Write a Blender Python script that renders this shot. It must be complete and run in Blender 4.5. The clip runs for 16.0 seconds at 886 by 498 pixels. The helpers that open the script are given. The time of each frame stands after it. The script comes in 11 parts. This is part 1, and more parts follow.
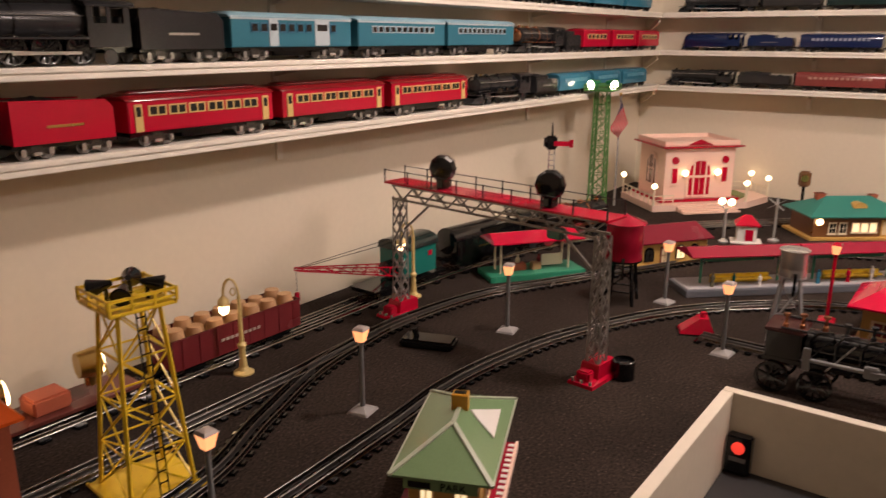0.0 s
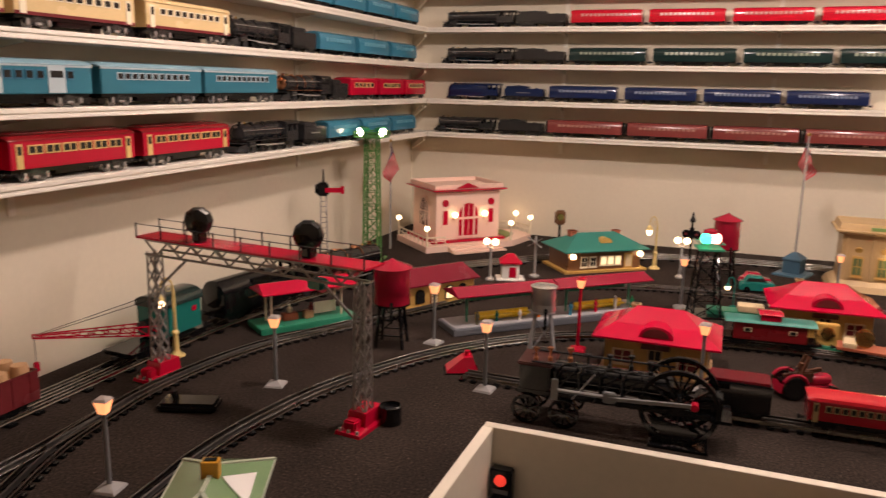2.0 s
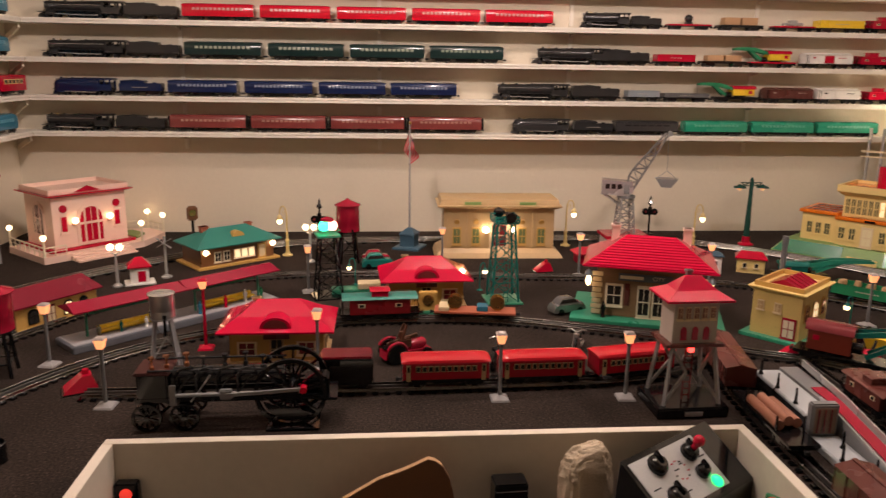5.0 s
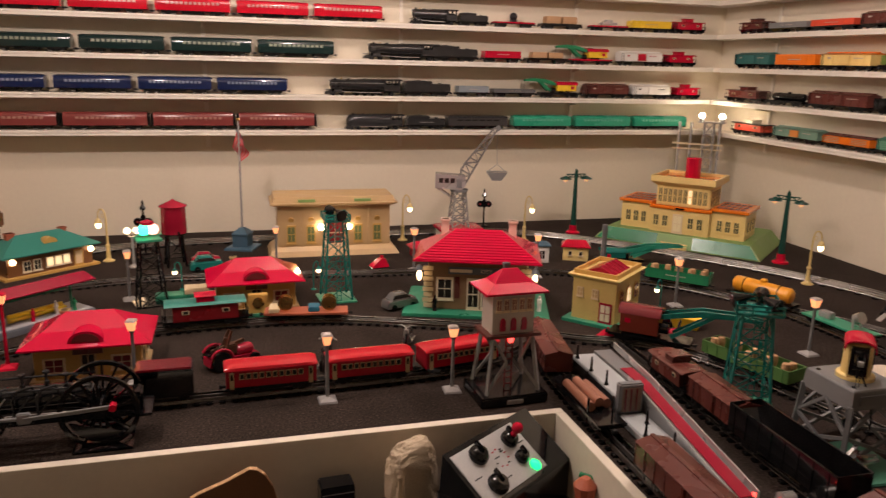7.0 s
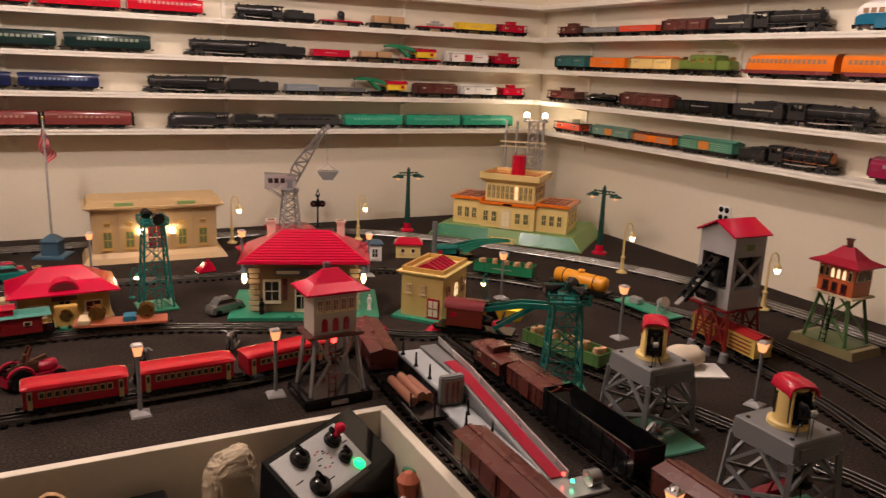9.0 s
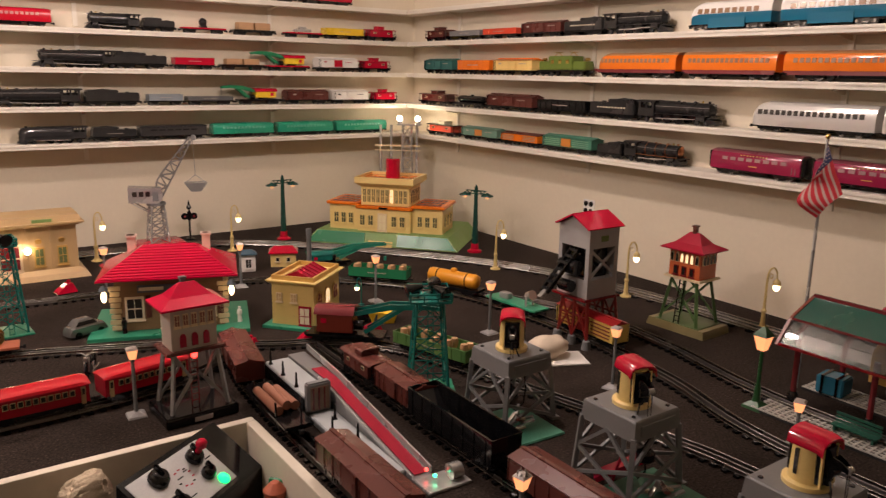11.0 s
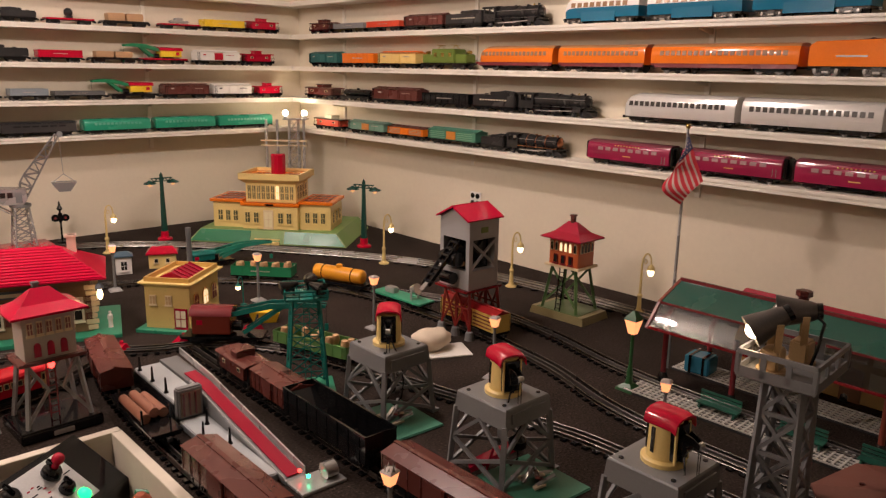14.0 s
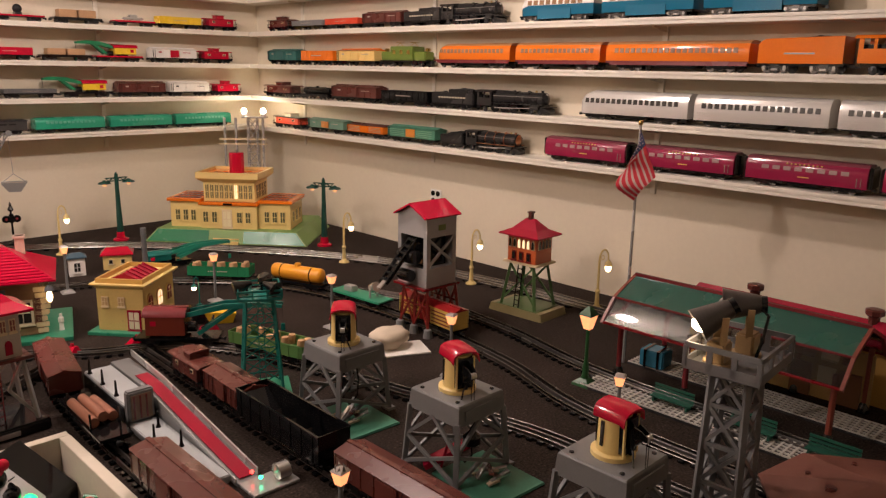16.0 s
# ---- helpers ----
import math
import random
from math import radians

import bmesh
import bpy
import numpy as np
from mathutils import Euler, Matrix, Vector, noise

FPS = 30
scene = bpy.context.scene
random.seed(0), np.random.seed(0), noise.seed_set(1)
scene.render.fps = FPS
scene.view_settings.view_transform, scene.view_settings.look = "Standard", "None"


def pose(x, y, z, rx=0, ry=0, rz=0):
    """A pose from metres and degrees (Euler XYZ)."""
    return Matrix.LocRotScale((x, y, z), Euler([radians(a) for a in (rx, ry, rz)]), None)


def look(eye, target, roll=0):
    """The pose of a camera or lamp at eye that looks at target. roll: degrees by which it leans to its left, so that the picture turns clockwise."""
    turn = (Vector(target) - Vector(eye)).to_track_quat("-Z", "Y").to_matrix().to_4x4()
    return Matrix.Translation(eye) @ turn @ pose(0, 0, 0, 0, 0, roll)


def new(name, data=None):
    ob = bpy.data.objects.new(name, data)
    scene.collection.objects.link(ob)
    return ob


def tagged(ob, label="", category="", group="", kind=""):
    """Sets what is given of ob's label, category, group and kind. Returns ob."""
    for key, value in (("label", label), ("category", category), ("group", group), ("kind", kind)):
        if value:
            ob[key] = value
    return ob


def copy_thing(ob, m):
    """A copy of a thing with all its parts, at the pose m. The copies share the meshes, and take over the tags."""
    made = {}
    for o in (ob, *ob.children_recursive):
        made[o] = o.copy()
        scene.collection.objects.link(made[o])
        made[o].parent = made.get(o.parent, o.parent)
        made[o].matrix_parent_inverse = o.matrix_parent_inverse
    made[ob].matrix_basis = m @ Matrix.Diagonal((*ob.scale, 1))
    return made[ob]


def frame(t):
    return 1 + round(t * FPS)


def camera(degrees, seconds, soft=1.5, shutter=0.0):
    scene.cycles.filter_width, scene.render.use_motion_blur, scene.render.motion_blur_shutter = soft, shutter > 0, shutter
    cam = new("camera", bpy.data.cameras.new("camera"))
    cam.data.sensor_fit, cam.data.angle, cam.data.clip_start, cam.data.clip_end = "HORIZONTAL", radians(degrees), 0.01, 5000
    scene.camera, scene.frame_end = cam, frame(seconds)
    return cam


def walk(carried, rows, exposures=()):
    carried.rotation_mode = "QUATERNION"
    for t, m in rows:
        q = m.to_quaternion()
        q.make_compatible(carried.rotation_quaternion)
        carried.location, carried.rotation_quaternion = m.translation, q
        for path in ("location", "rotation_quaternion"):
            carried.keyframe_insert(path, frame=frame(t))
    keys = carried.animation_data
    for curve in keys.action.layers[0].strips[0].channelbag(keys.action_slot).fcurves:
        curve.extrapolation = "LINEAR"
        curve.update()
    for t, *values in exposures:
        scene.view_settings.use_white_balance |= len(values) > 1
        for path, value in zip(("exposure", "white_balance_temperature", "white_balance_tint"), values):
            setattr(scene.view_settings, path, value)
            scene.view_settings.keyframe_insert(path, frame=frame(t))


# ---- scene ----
cam = camera(60.2, 16.0, soft=1.3, shutter=0.5)
PATH = [
    (0, (0.161, 0.106, 1.495), (-0.971, 1.666, 0.963), 0.2),
    (0.5, (0.176, 0.119, 1.504), (-0.866, 1.755, 1.017), 0.7),
    (1, (0.191, 0.129, 1.509), (-0.743, 1.84, 1.059), 1.1),
    (1.5, (0.206, 0.137, 1.509), (-0.618, 1.907, 1.078), 1.2),
    (2, (0.213, 0.142, 1.51), (-0.466, 1.975, 1.089), 1.2),
    (2.5, (0.219, 0.138, 1.517), (-0.301, 2.024, 1.104), 1.3),
    (3, (0.239, 0.128, 1.537), (-0.107, 2.055, 1.13), 1.5),
    (3.5, (0.261, 0.111, 1.553), (0.094, 2.061, 1.142), 1.6),
    (4, (0.28, 0.094, 1.563), (0.239, 2.044, 1.12), 1.1),
    (4.5, (0.313, 0.077, 1.572), (0.378, 2.023, 1.113), 0.9),
    (7, (0.412, 0.071, 1.593), (0.944, 1.939, 1.116), 1.4),
    (7.5, (0.423, 0.07, 1.597), (1.066, 1.904, 1.125), 1.7),
    (8, (0.444, 0.065, 1.594), (1.189, 1.859, 1.118), 2.1),
    (8.5, (0.458, 0.055, 1.594), (1.274, 1.819, 1.121), 2.1),
    (9, (0.47, 0.051, 1.594), (1.366, 1.777, 1.127), 2.3),
    (9.5, (0.484, 0.046, 1.595), (1.45, 1.734, 1.127), 2.2),
    (10, (0.501, 0.028, 1.6), (1.521, 1.686, 1.14), 1.6),
    (12.5, (0.559, -0.024, 1.599), (1.815, 1.462, 1.138), 1.0),
    (13, (0.569, -0.024, 1.599), (1.852, 1.437, 1.13), 0.9),
    (13.5, (0.58, -0.031, 1.599), (1.882, 1.414, 1.132), 1.0),
    (14, (0.588, -0.034, 1.596), (1.904, 1.4, 1.136), 1.0),
    (14.5, (0.594, -0.043, 1.597), (1.927, 1.377, 1.139), 1.0),
    (15, (0.604, -0.048, 1.595), (1.956, 1.352, 1.135), 1.0),
    (15.5, (0.608, -0.05, 1.594), (1.975, 1.335, 1.131), 1.0),
    (16, (0.61, -0.051, 1.594), (1.986, 1.325, 1.131), 1.0),
]
walk(cam, [(t, look(eye, target, roll)) for t, eye, target, roll in PATH], [(0, 0.14), (2, 0.08), (3.5, 0.0), (9, -0.08), (13, 0.0), (16, 0.07)])

# ---- light and world ----
world = bpy.data.worlds.new("room_air")
world.use_nodes = True
world.node_tree.nodes["Background"].inputs[0].default_value = (1.0, 0.80, 0.68, 1)
world.node_tree.nodes["Background"].inputs[1].default_value = 0.004
scene.world = world
CEIL = 2.46


def ceiling_lamp(x, y, watts):
    data = bpy.data.lights.new("ceiling_lamp", "POINT")
    data.shadow_soft_size, data.energy, data.color = 0.045, watts, (1.0, 0.822, 0.765)
    ob = new("ceiling_lamp", data)
    ob.location = (x, y, CEIL - 0.13)
    return tagged(ob, "warm globe lamp below the ceiling over the layout", "ceiling light", "ceiling lamps")


for lx, ly, lw in ((-0.11, 1.58, 38), (1.56, 1.58, 31), (0.70, 2.26, 24)):
    ceiling_lamp(lx, ly, lw)


# ---- materials ----
MATS = {}


def paint(key, rgb, rough=0.4, metal=0.0, vary=0.12, bump=0.0, scale=60.0, coat=0.0, wear=0.0):
    """A worn enamel, wood or metal surface: colour drifts at two scales, gloss breaks up with it."""
    if key in MATS:
        return MATS[key]
    m = bpy.data.materials.new(key)
    m.use_nodes = True
    t = m.node_tree
    p = t.nodes["Principled BSDF"]
    geo = t.nodes.new("ShaderNodeTexCoord")
    obi = t.nodes.new("ShaderNodeObjectInfo")
    big, fine = t.nodes.new("ShaderNodeTexNoise"), t.nodes.new("ShaderNodeTexNoise")
    big.inputs["Scale"].default_value, fine.inputs["Scale"].default_value = scale / 6, scale * 5
    big.inputs["Detail"].default_value, fine.inputs["Detail"].default_value = 3, 5
    for n in (big, fine):
        t.links.new(geo.outputs["Object"], n.inputs["Vector"])
    add = t.nodes.new("ShaderNodeMath")
    add.operation = "ADD"
    t.links.new(big.outputs["Fac"], add.inputs[0])
    t.links.new(fine.outputs["Fac"], add.inputs[1])
    third = t.nodes.new("ShaderNodeMath")
    third.operation = "MULTIPLY_ADD"
    third.inputs[1].default_value, third.inputs[2].default_value = 0.35, 0.0
    t.links.new(obi.outputs["Random"], third.inputs[0])
    tot = t.nodes.new("ShaderNodeMath")
    tot.operation = "ADD"
    t.links.new(add.outputs[0], tot.inputs[0])
    t.links.new(third.outputs[0], tot.inputs[1])
    ramp = t.nodes.new("ShaderNodeMapRange")
    ramp.inputs["From Min"].default_value, ramp.inputs["From Max"].default_value = 0.6, 1.75
    ramp.inputs["To Min"].default_value, ramp.inputs["To Max"].default_value = 1 - vary, 1 + vary
    t.links.new(tot.outputs[0], ramp.inputs["Value"])
    mul = t.nodes.new("ShaderNodeVectorMath")
    mul.operation = "SCALE"
    mul.inputs[0].default_value = rgb
    t.links.new(ramp.outputs[0], mul.inputs["Scale"])
    last = mul.outputs[0]
    if wear:
        chips = t.nodes.new("ShaderNodeTexNoise")
        chips.inputs["Scale"].default_value, chips.inputs["Detail"].default_value = scale * 2.2, 8
        t.links.new(geo.outputs["Object"], chips.inputs["Vector"])
        cut = t.nodes.new("ShaderNodeMapRange")
        cut.inputs["From Min"].default_value, cut.inputs["From Max"].default_value = 0.64, 0.70
        cut.inputs["To Max"].default_value = wear
        t.links.new(chips.outputs["Fac"], cut.inputs["Value"])
        mix = t.nodes.new("ShaderNodeMix")
        mix.data_type = "RGBA"
        mix.inputs["B"].default_value = (0.09, 0.07, 0.055, 1)
        t.links.new(cut.outputs[0], mix.inputs["Factor"])
        t.links.new(last, mix.inputs["A"])
        last = mix.outputs["Result"]
    t.links.new(last, p.inputs["Base Color"])
    rr = t.nodes.new("ShaderNodeMapRange")
    rr.inputs["From Min"].default_value, rr.inputs["From Max"].default_value = 0.3, 0.7
    rr.inputs["To Min"].default_value, rr.inputs["To Max"].default_value = max(0.03, rough - (0.08 if rough > 0.3 else 0.05)), min(1, rough + (0.12 if rough > 0.3 else 0.05))
    t.links.new(big.outputs["Fac"], rr.inputs["Value"])
    t.links.new(rr.outputs[0], p.inputs["Roughness"])
    p.inputs["Metallic"].default_value = metal
    p.inputs["Coat Weight"].default_value = coat
    if bump:
        b = t.nodes.new("ShaderNodeBump")
        b.inputs["Strength"].default_value, b.inputs["Distance"].default_value = bump, 0.001
        t.links.new(fine.outputs["Fac"], b.inputs["Height"])
        t.links.new(b.outputs[0], p.inputs["Normal"])
    MATS[key] = m
    return m


def glow(key, rgb, strength):
    if key not in MATS:
        m = bpy.data.materials.new(key)
        m.use_nodes = True
        p = m.node_tree.nodes["Principled BSDF"]
        p.inputs["Base Color"].default_value = (*rgb, 1)
        p.inputs["Emission Color"].default_value = (*rgb, 1)
        p.inputs["Emission Strength"].default_value = strength
        p.inputs["Roughness"].default_value = 0.3
        MATS[key] = m
    return MATS[key]


def smoked_glass():
    """Thin smoked plastic glazing that lets one look through."""
    m = bpy.data.materials.new("smoked_glazing")
    m.use_nodes = True
    t = m.node_tree
    p = t.nodes["Principled BSDF"]
    haze = t.nodes.new("ShaderNodeTexNoise")
    haze.inputs["Scale"].default_value, haze.inputs["Detail"].default_value = 30, 5
    co = t.nodes.new("ShaderNodeTexCoord")
    t.links.new(co.outputs["Object"], haze.inputs["Vector"])
    rr = t.nodes.new("ShaderNodeMapRange")
    rr.inputs["To Min"].default_value, rr.inputs["To Max"].default_value = 0.01, 0.04
    t.links.new(haze.outputs["Fac"], rr.inputs["Value"])
    t.links.new(rr.outputs[0], p.inputs["Roughness"])
    p.inputs["Base Color"].default_value = (0.34, 0.34, 0.335, 1)
    p.inputs["Transmission Weight"].default_value = 1.0
    p.inputs["IOR"].default_value = 1.45
    return m


def carpet_material():
    m = bpy.data.materials.new("charcoal_carpet")
    m.use_nodes = True
    t = m.node_tree
    p = t.nodes["Principled BSDF"]
    co = t.nodes.new("ShaderNodeTexCoord")
    fleck, tuft, wide = (t.nodes.new("ShaderNodeTexNoise") for _ in range(3))
    fleck.inputs["Scale"].default_value, tuft.inputs["Scale"].default_value, wide.inputs["Scale"].default_value = 210, 620, 7
    fleck.inputs["Detail"].default_value = 5
    for n in (fleck, tuft, wide):
        t.links.new(co.outputs["Object"], n.inputs["Vector"])
    ramp = t.nodes.new("ShaderNodeValToRGB")
    ramp.color_ramp.elements[0].position, ramp.color_ramp.elements[0].color = 0.34, (0.0125, 0.0090, 0.0074, 1)
    ramp.color_ramp.elements[1].position, ramp.color_ramp.elements[1].color = 0.64, (0.0430, 0.0306, 0.0245, 1)
    lint = ramp.color_ramp.elements.new(0.74)
    lint.color = (0.120, 0.090, 0.074, 1)
    t.links.new(fleck.outputs["Fac"], ramp.inputs["Fac"])
    dust = t.nodes.new("ShaderNodeMapRange")
    dust.inputs["To Min"].default_value, dust.inputs["To Max"].default_value = 0.5, 1.6
    t.links.new(wide.outputs["Fac"], dust.inputs["Value"])
    mul = t.nodes.new("ShaderNodeVectorMath")
    mul.operation = "SCALE"
    t.links.new(ramp.outputs["Color"], mul.inputs[0])
    t.links.new(dust.outputs[0], mul.inputs["Scale"])
    t.links.new(mul.outputs[0], p.inputs["Base Color"])
    p.inputs["Roughness"].default_value = 0.95
    p.inputs["Specular IOR Level"].default_value = 0.12
    b = t.nodes.new("ShaderNodeBump")
    b.inputs["Strength"].default_value, b.inputs["Distance"].default_value = 0.9, 0.002
    t.links.new(tuft.outputs["Fac"], b.inputs["Height"])
    t.links.new(b.outputs[0], p.inputs["Normal"])
    return m


CARPET = carpet_material()
WALL = paint("cream_wall_paint", (0.725, 0.645, 0.505), 0.7, vary=0.05, bump=0.25, scale=14)
STANDARD = paint("white_wall_standard", (0.80, 0.74, 0.63), 0.35, vary=0.05)
SHELFW = paint("white_shelf_gloss", (0.80, 0.75, 0.66), 0.4, vary=0.05, scale=18)
PITW = paint("pit_board_paint", (0.70, 0.63, 0.52), 0.55, vary=0.07, bump=0.2, scale=14)
LOCOBLACK = paint("dull_black_casting", (0.021, 0.020, 0.020), 0.26, vary=0.3)
BLACK = paint("black_enamel", (0.006, 0.006, 0.0066), 0.11, vary=0.3)
DKGREY = paint("gunmetal_enamel", (0.030, 0.030, 0.032), 0.16, 0.2, vary=0.2)
GREY = paint("grey_plastic", (0.175, 0.176, 0.178), 0.45, vary=0.12)
SILVER = paint("aluminium_paint", (0.52, 0.51, 0.50), 0.26, 0.5, vary=0.1)
TRUCKMETAL = paint("dark_truck_metal", (0.10, 0.098, 0.095), 0.22, 0.8, vary=0.15)
NICKEL = paint("nickel_plate", (0.58, 0.56, 0.53), 0.2, 0.7, vary=0.1)
STEEL = paint("rail_steel", (0.125, 0.113, 0.105), 0.26, 1.0, vary=0.25, scale=30)
BRIGHTSTEEL = paint("bright_rail_steel", (0.27, 0.258, 0.243), 0.24, 1.0, vary=0.3, scale=30)
COPPER = paint("copper_trim", (0.55, 0.24, 0.12), 0.28, 1.0, vary=0.1)
BRASS = paint("brass_trim", (0.62, 0.42, 0.14), 0.28, 1.0, vary=0.1)
RED = paint("fire_red_enamel", (0.46, 0.004, 0.028), 0.12, vary=0.1)
REDROOF = paint("red_tin_roof", (0.50, 0.003, 0.036), 0.07, vary=0.1)
CRIMSON = paint("crimson_tin", (0.33, 0.008, 0.030), 0.2, vary=0.12)
DKRED = paint("caboose_red", (0.19, 0.008, 0.012), 0.28, vary=0.15)
MAROON = paint("maroon_enamel", (0.16, 0.022, 0.026), 0.23, vary=0.15)
TUSCAN = paint("tuscan_brown", (0.19, 0.040, 0.036), 0.2, vary=0.15)
BOXBROWN = paint("boxcar_brown", (0.112, 0.030, 0.023), 0.28, vary=0.15)
PURPLE = paint("plum_enamel", (0.27, 0.014, 0.055), 0.12, vary=0.1)
ORANGE = paint("orange_enamel", (0.80, 0.19, 0.015), 0.12, vary=0.08, coat=0.2)
YELLOW = paint("yellow_enamel", (0.80, 0.54, 0.03), 0.3, vary=0.1, wear=0.3)
MUSTARD = paint("mustard_litho", (0.55, 0.33, 0.09), 0.42, vary=0.12, wear=0.25)
CREAM = paint("cream_litho", (0.72, 0.58, 0.36), 0.42, vary=0.08, wear=0.15)
LEMON = paint("lemon_cream_litho", (0.76, 0.57, 0.22), 0.4, vary=0.08, wear=0.12)
TAN = paint("tan_litho", (0.50, 0.34, 0.165), 0.42, vary=0.12, wear=0.2)
PINK = paint("ivory_pink_litho", (0.86, 0.61, 0.50), 0.4, vary=0.06)
IVORY = paint("ivory_enamel", (0.78, 0.70, 0.52), 0.38, vary=0.08)
WHITE = paint("white_enamel", (0.78, 0.75, 0.70), 0.38, vary=0.06)
TEAL = paint("teal_enamel", (0.012, 0.155, 0.13), 0.22, vary=0.12)
TEALROOF = paint("blue_green_roof", (0.03, 0.20, 0.16), 0.38, vary=0.12)
GREEN = paint("bright_green_enamel", (0.02, 0.20, 0.085), 0.23, vary=0.12)
GRASS = paint("pale_green_base", (0.030, 0.26, 0.15), 0.33, vary=0.12)
SAGE = paint("sage_green_tin", (0.16, 0.255, 0.125), 0.16, vary=0.1, coat=0.2)
LAWN = paint("lawn_green_base", (0.20, 0.33, 0.10), 0.5, vary=0.15)
DKGREEN = paint("pullman_green", (0.008, 0.023, 0.022), 0.14, vary=0.15)
LTGREEN = paint("new_york_green", (0.02, 0.27, 0.16), 0.28, vary=0.1)
OLIVE = paint("olive_enamel", (0.13, 0.19, 0.03), 0.38, vary=0.12)
BLUE = paint("light_blue_enamel", (0.036, 0.175, 0.265), 0.13, vary=0.08)
NAVY = paint("navy_enamel", (0.008, 0.016, 0.062), 0.11, vary=0.12)
ICEBLUE = paint("white_blue_roof", (0.42, 0.50, 0.53), 0.3, vary=0.06)
GLASSY = paint("celluloid_pane", (0.78, 0.68, 0.44), 0.3, vary=0.1)
DARKPANE = paint("dark_window_pane", (0.02, 0.018, 0.016), 0.15, vary=0.2)
WOOD = paint("raw_pine", (0.48, 0.28, 0.14), 0.6, vary=0.2, bump=0.3)
LOG = paint("log_dowel", (0.27, 0.105, 0.060), 0.6, vary=0.2, bump=0.3)
DARKWOOD = paint("walnut_wood", (0.17, 0.075, 0.03), 0.35, vary=0.25)
BEIGE = paint("rough_beige", (0.46, 0.37, 0.26), 0.85, vary=0.2, bump=0.8)
SATIN = paint("silver_streamliner", (0.70, 0.68, 0.65), 0.22, 0.25, vary=0.06)
GOOSE = paint("aged_cream_enamel", (0.66, 0.50, 0.20), 0.38, vary=0.1)
BRICK = paint("terracotta", (0.40, 0.10, 0.05), 0.55, vary=0.2)
COAL = paint("coal_heap", (0.012, 0.012, 0.012), 0.6, vary=0.4, bump=1.0)
WHEELSTEEL = paint("wheel_steel", (0.20, 0.19, 0.18), 0.25, 0.6, vary=0.2)
BOTTLE = paint("bottle_green_enamel", (0.012, 0.060, 0.045), 0.25, vary=0.15)
BULB = glow("warm_bulb", (1.0, 0.66, 0.36), 7.0)
BULBMAST = glow("mast_bulb", (1.0, 0.80, 0.58), 140.0)
BULBFLOOD = glow("floodlight_bulb", (1.0, 0.72, 0.46), 48.0)
BULBHOT = glow("bright_bulb", (1.0, 0.78, 0.55), 26.0)
LANTERN = glow("amber_lantern", (1.0, 0.40, 0.16), 1.15)
LITPANE = glow("lit_pane", (1.0, 0.72, 0.40), 1.0)
REDGLOW = glow("red_signal", (1.0, 0.04, 0.03), 6.0)
GREENGLOW = glow("green_signal", (0.04, 1.0, 0.45), 5.0)
STRIPE_R = paint("flag_red", (0.46, 0.014, 0.026), 0.7, vary=0.1)
STRIPE_W = paint("flag_white", (0.48, 0.34, 0.30), 0.7, vary=0.08)
CANTON = paint("flag_blue", (0.016, 0.018, 0.06), 0.7, vary=0.1)


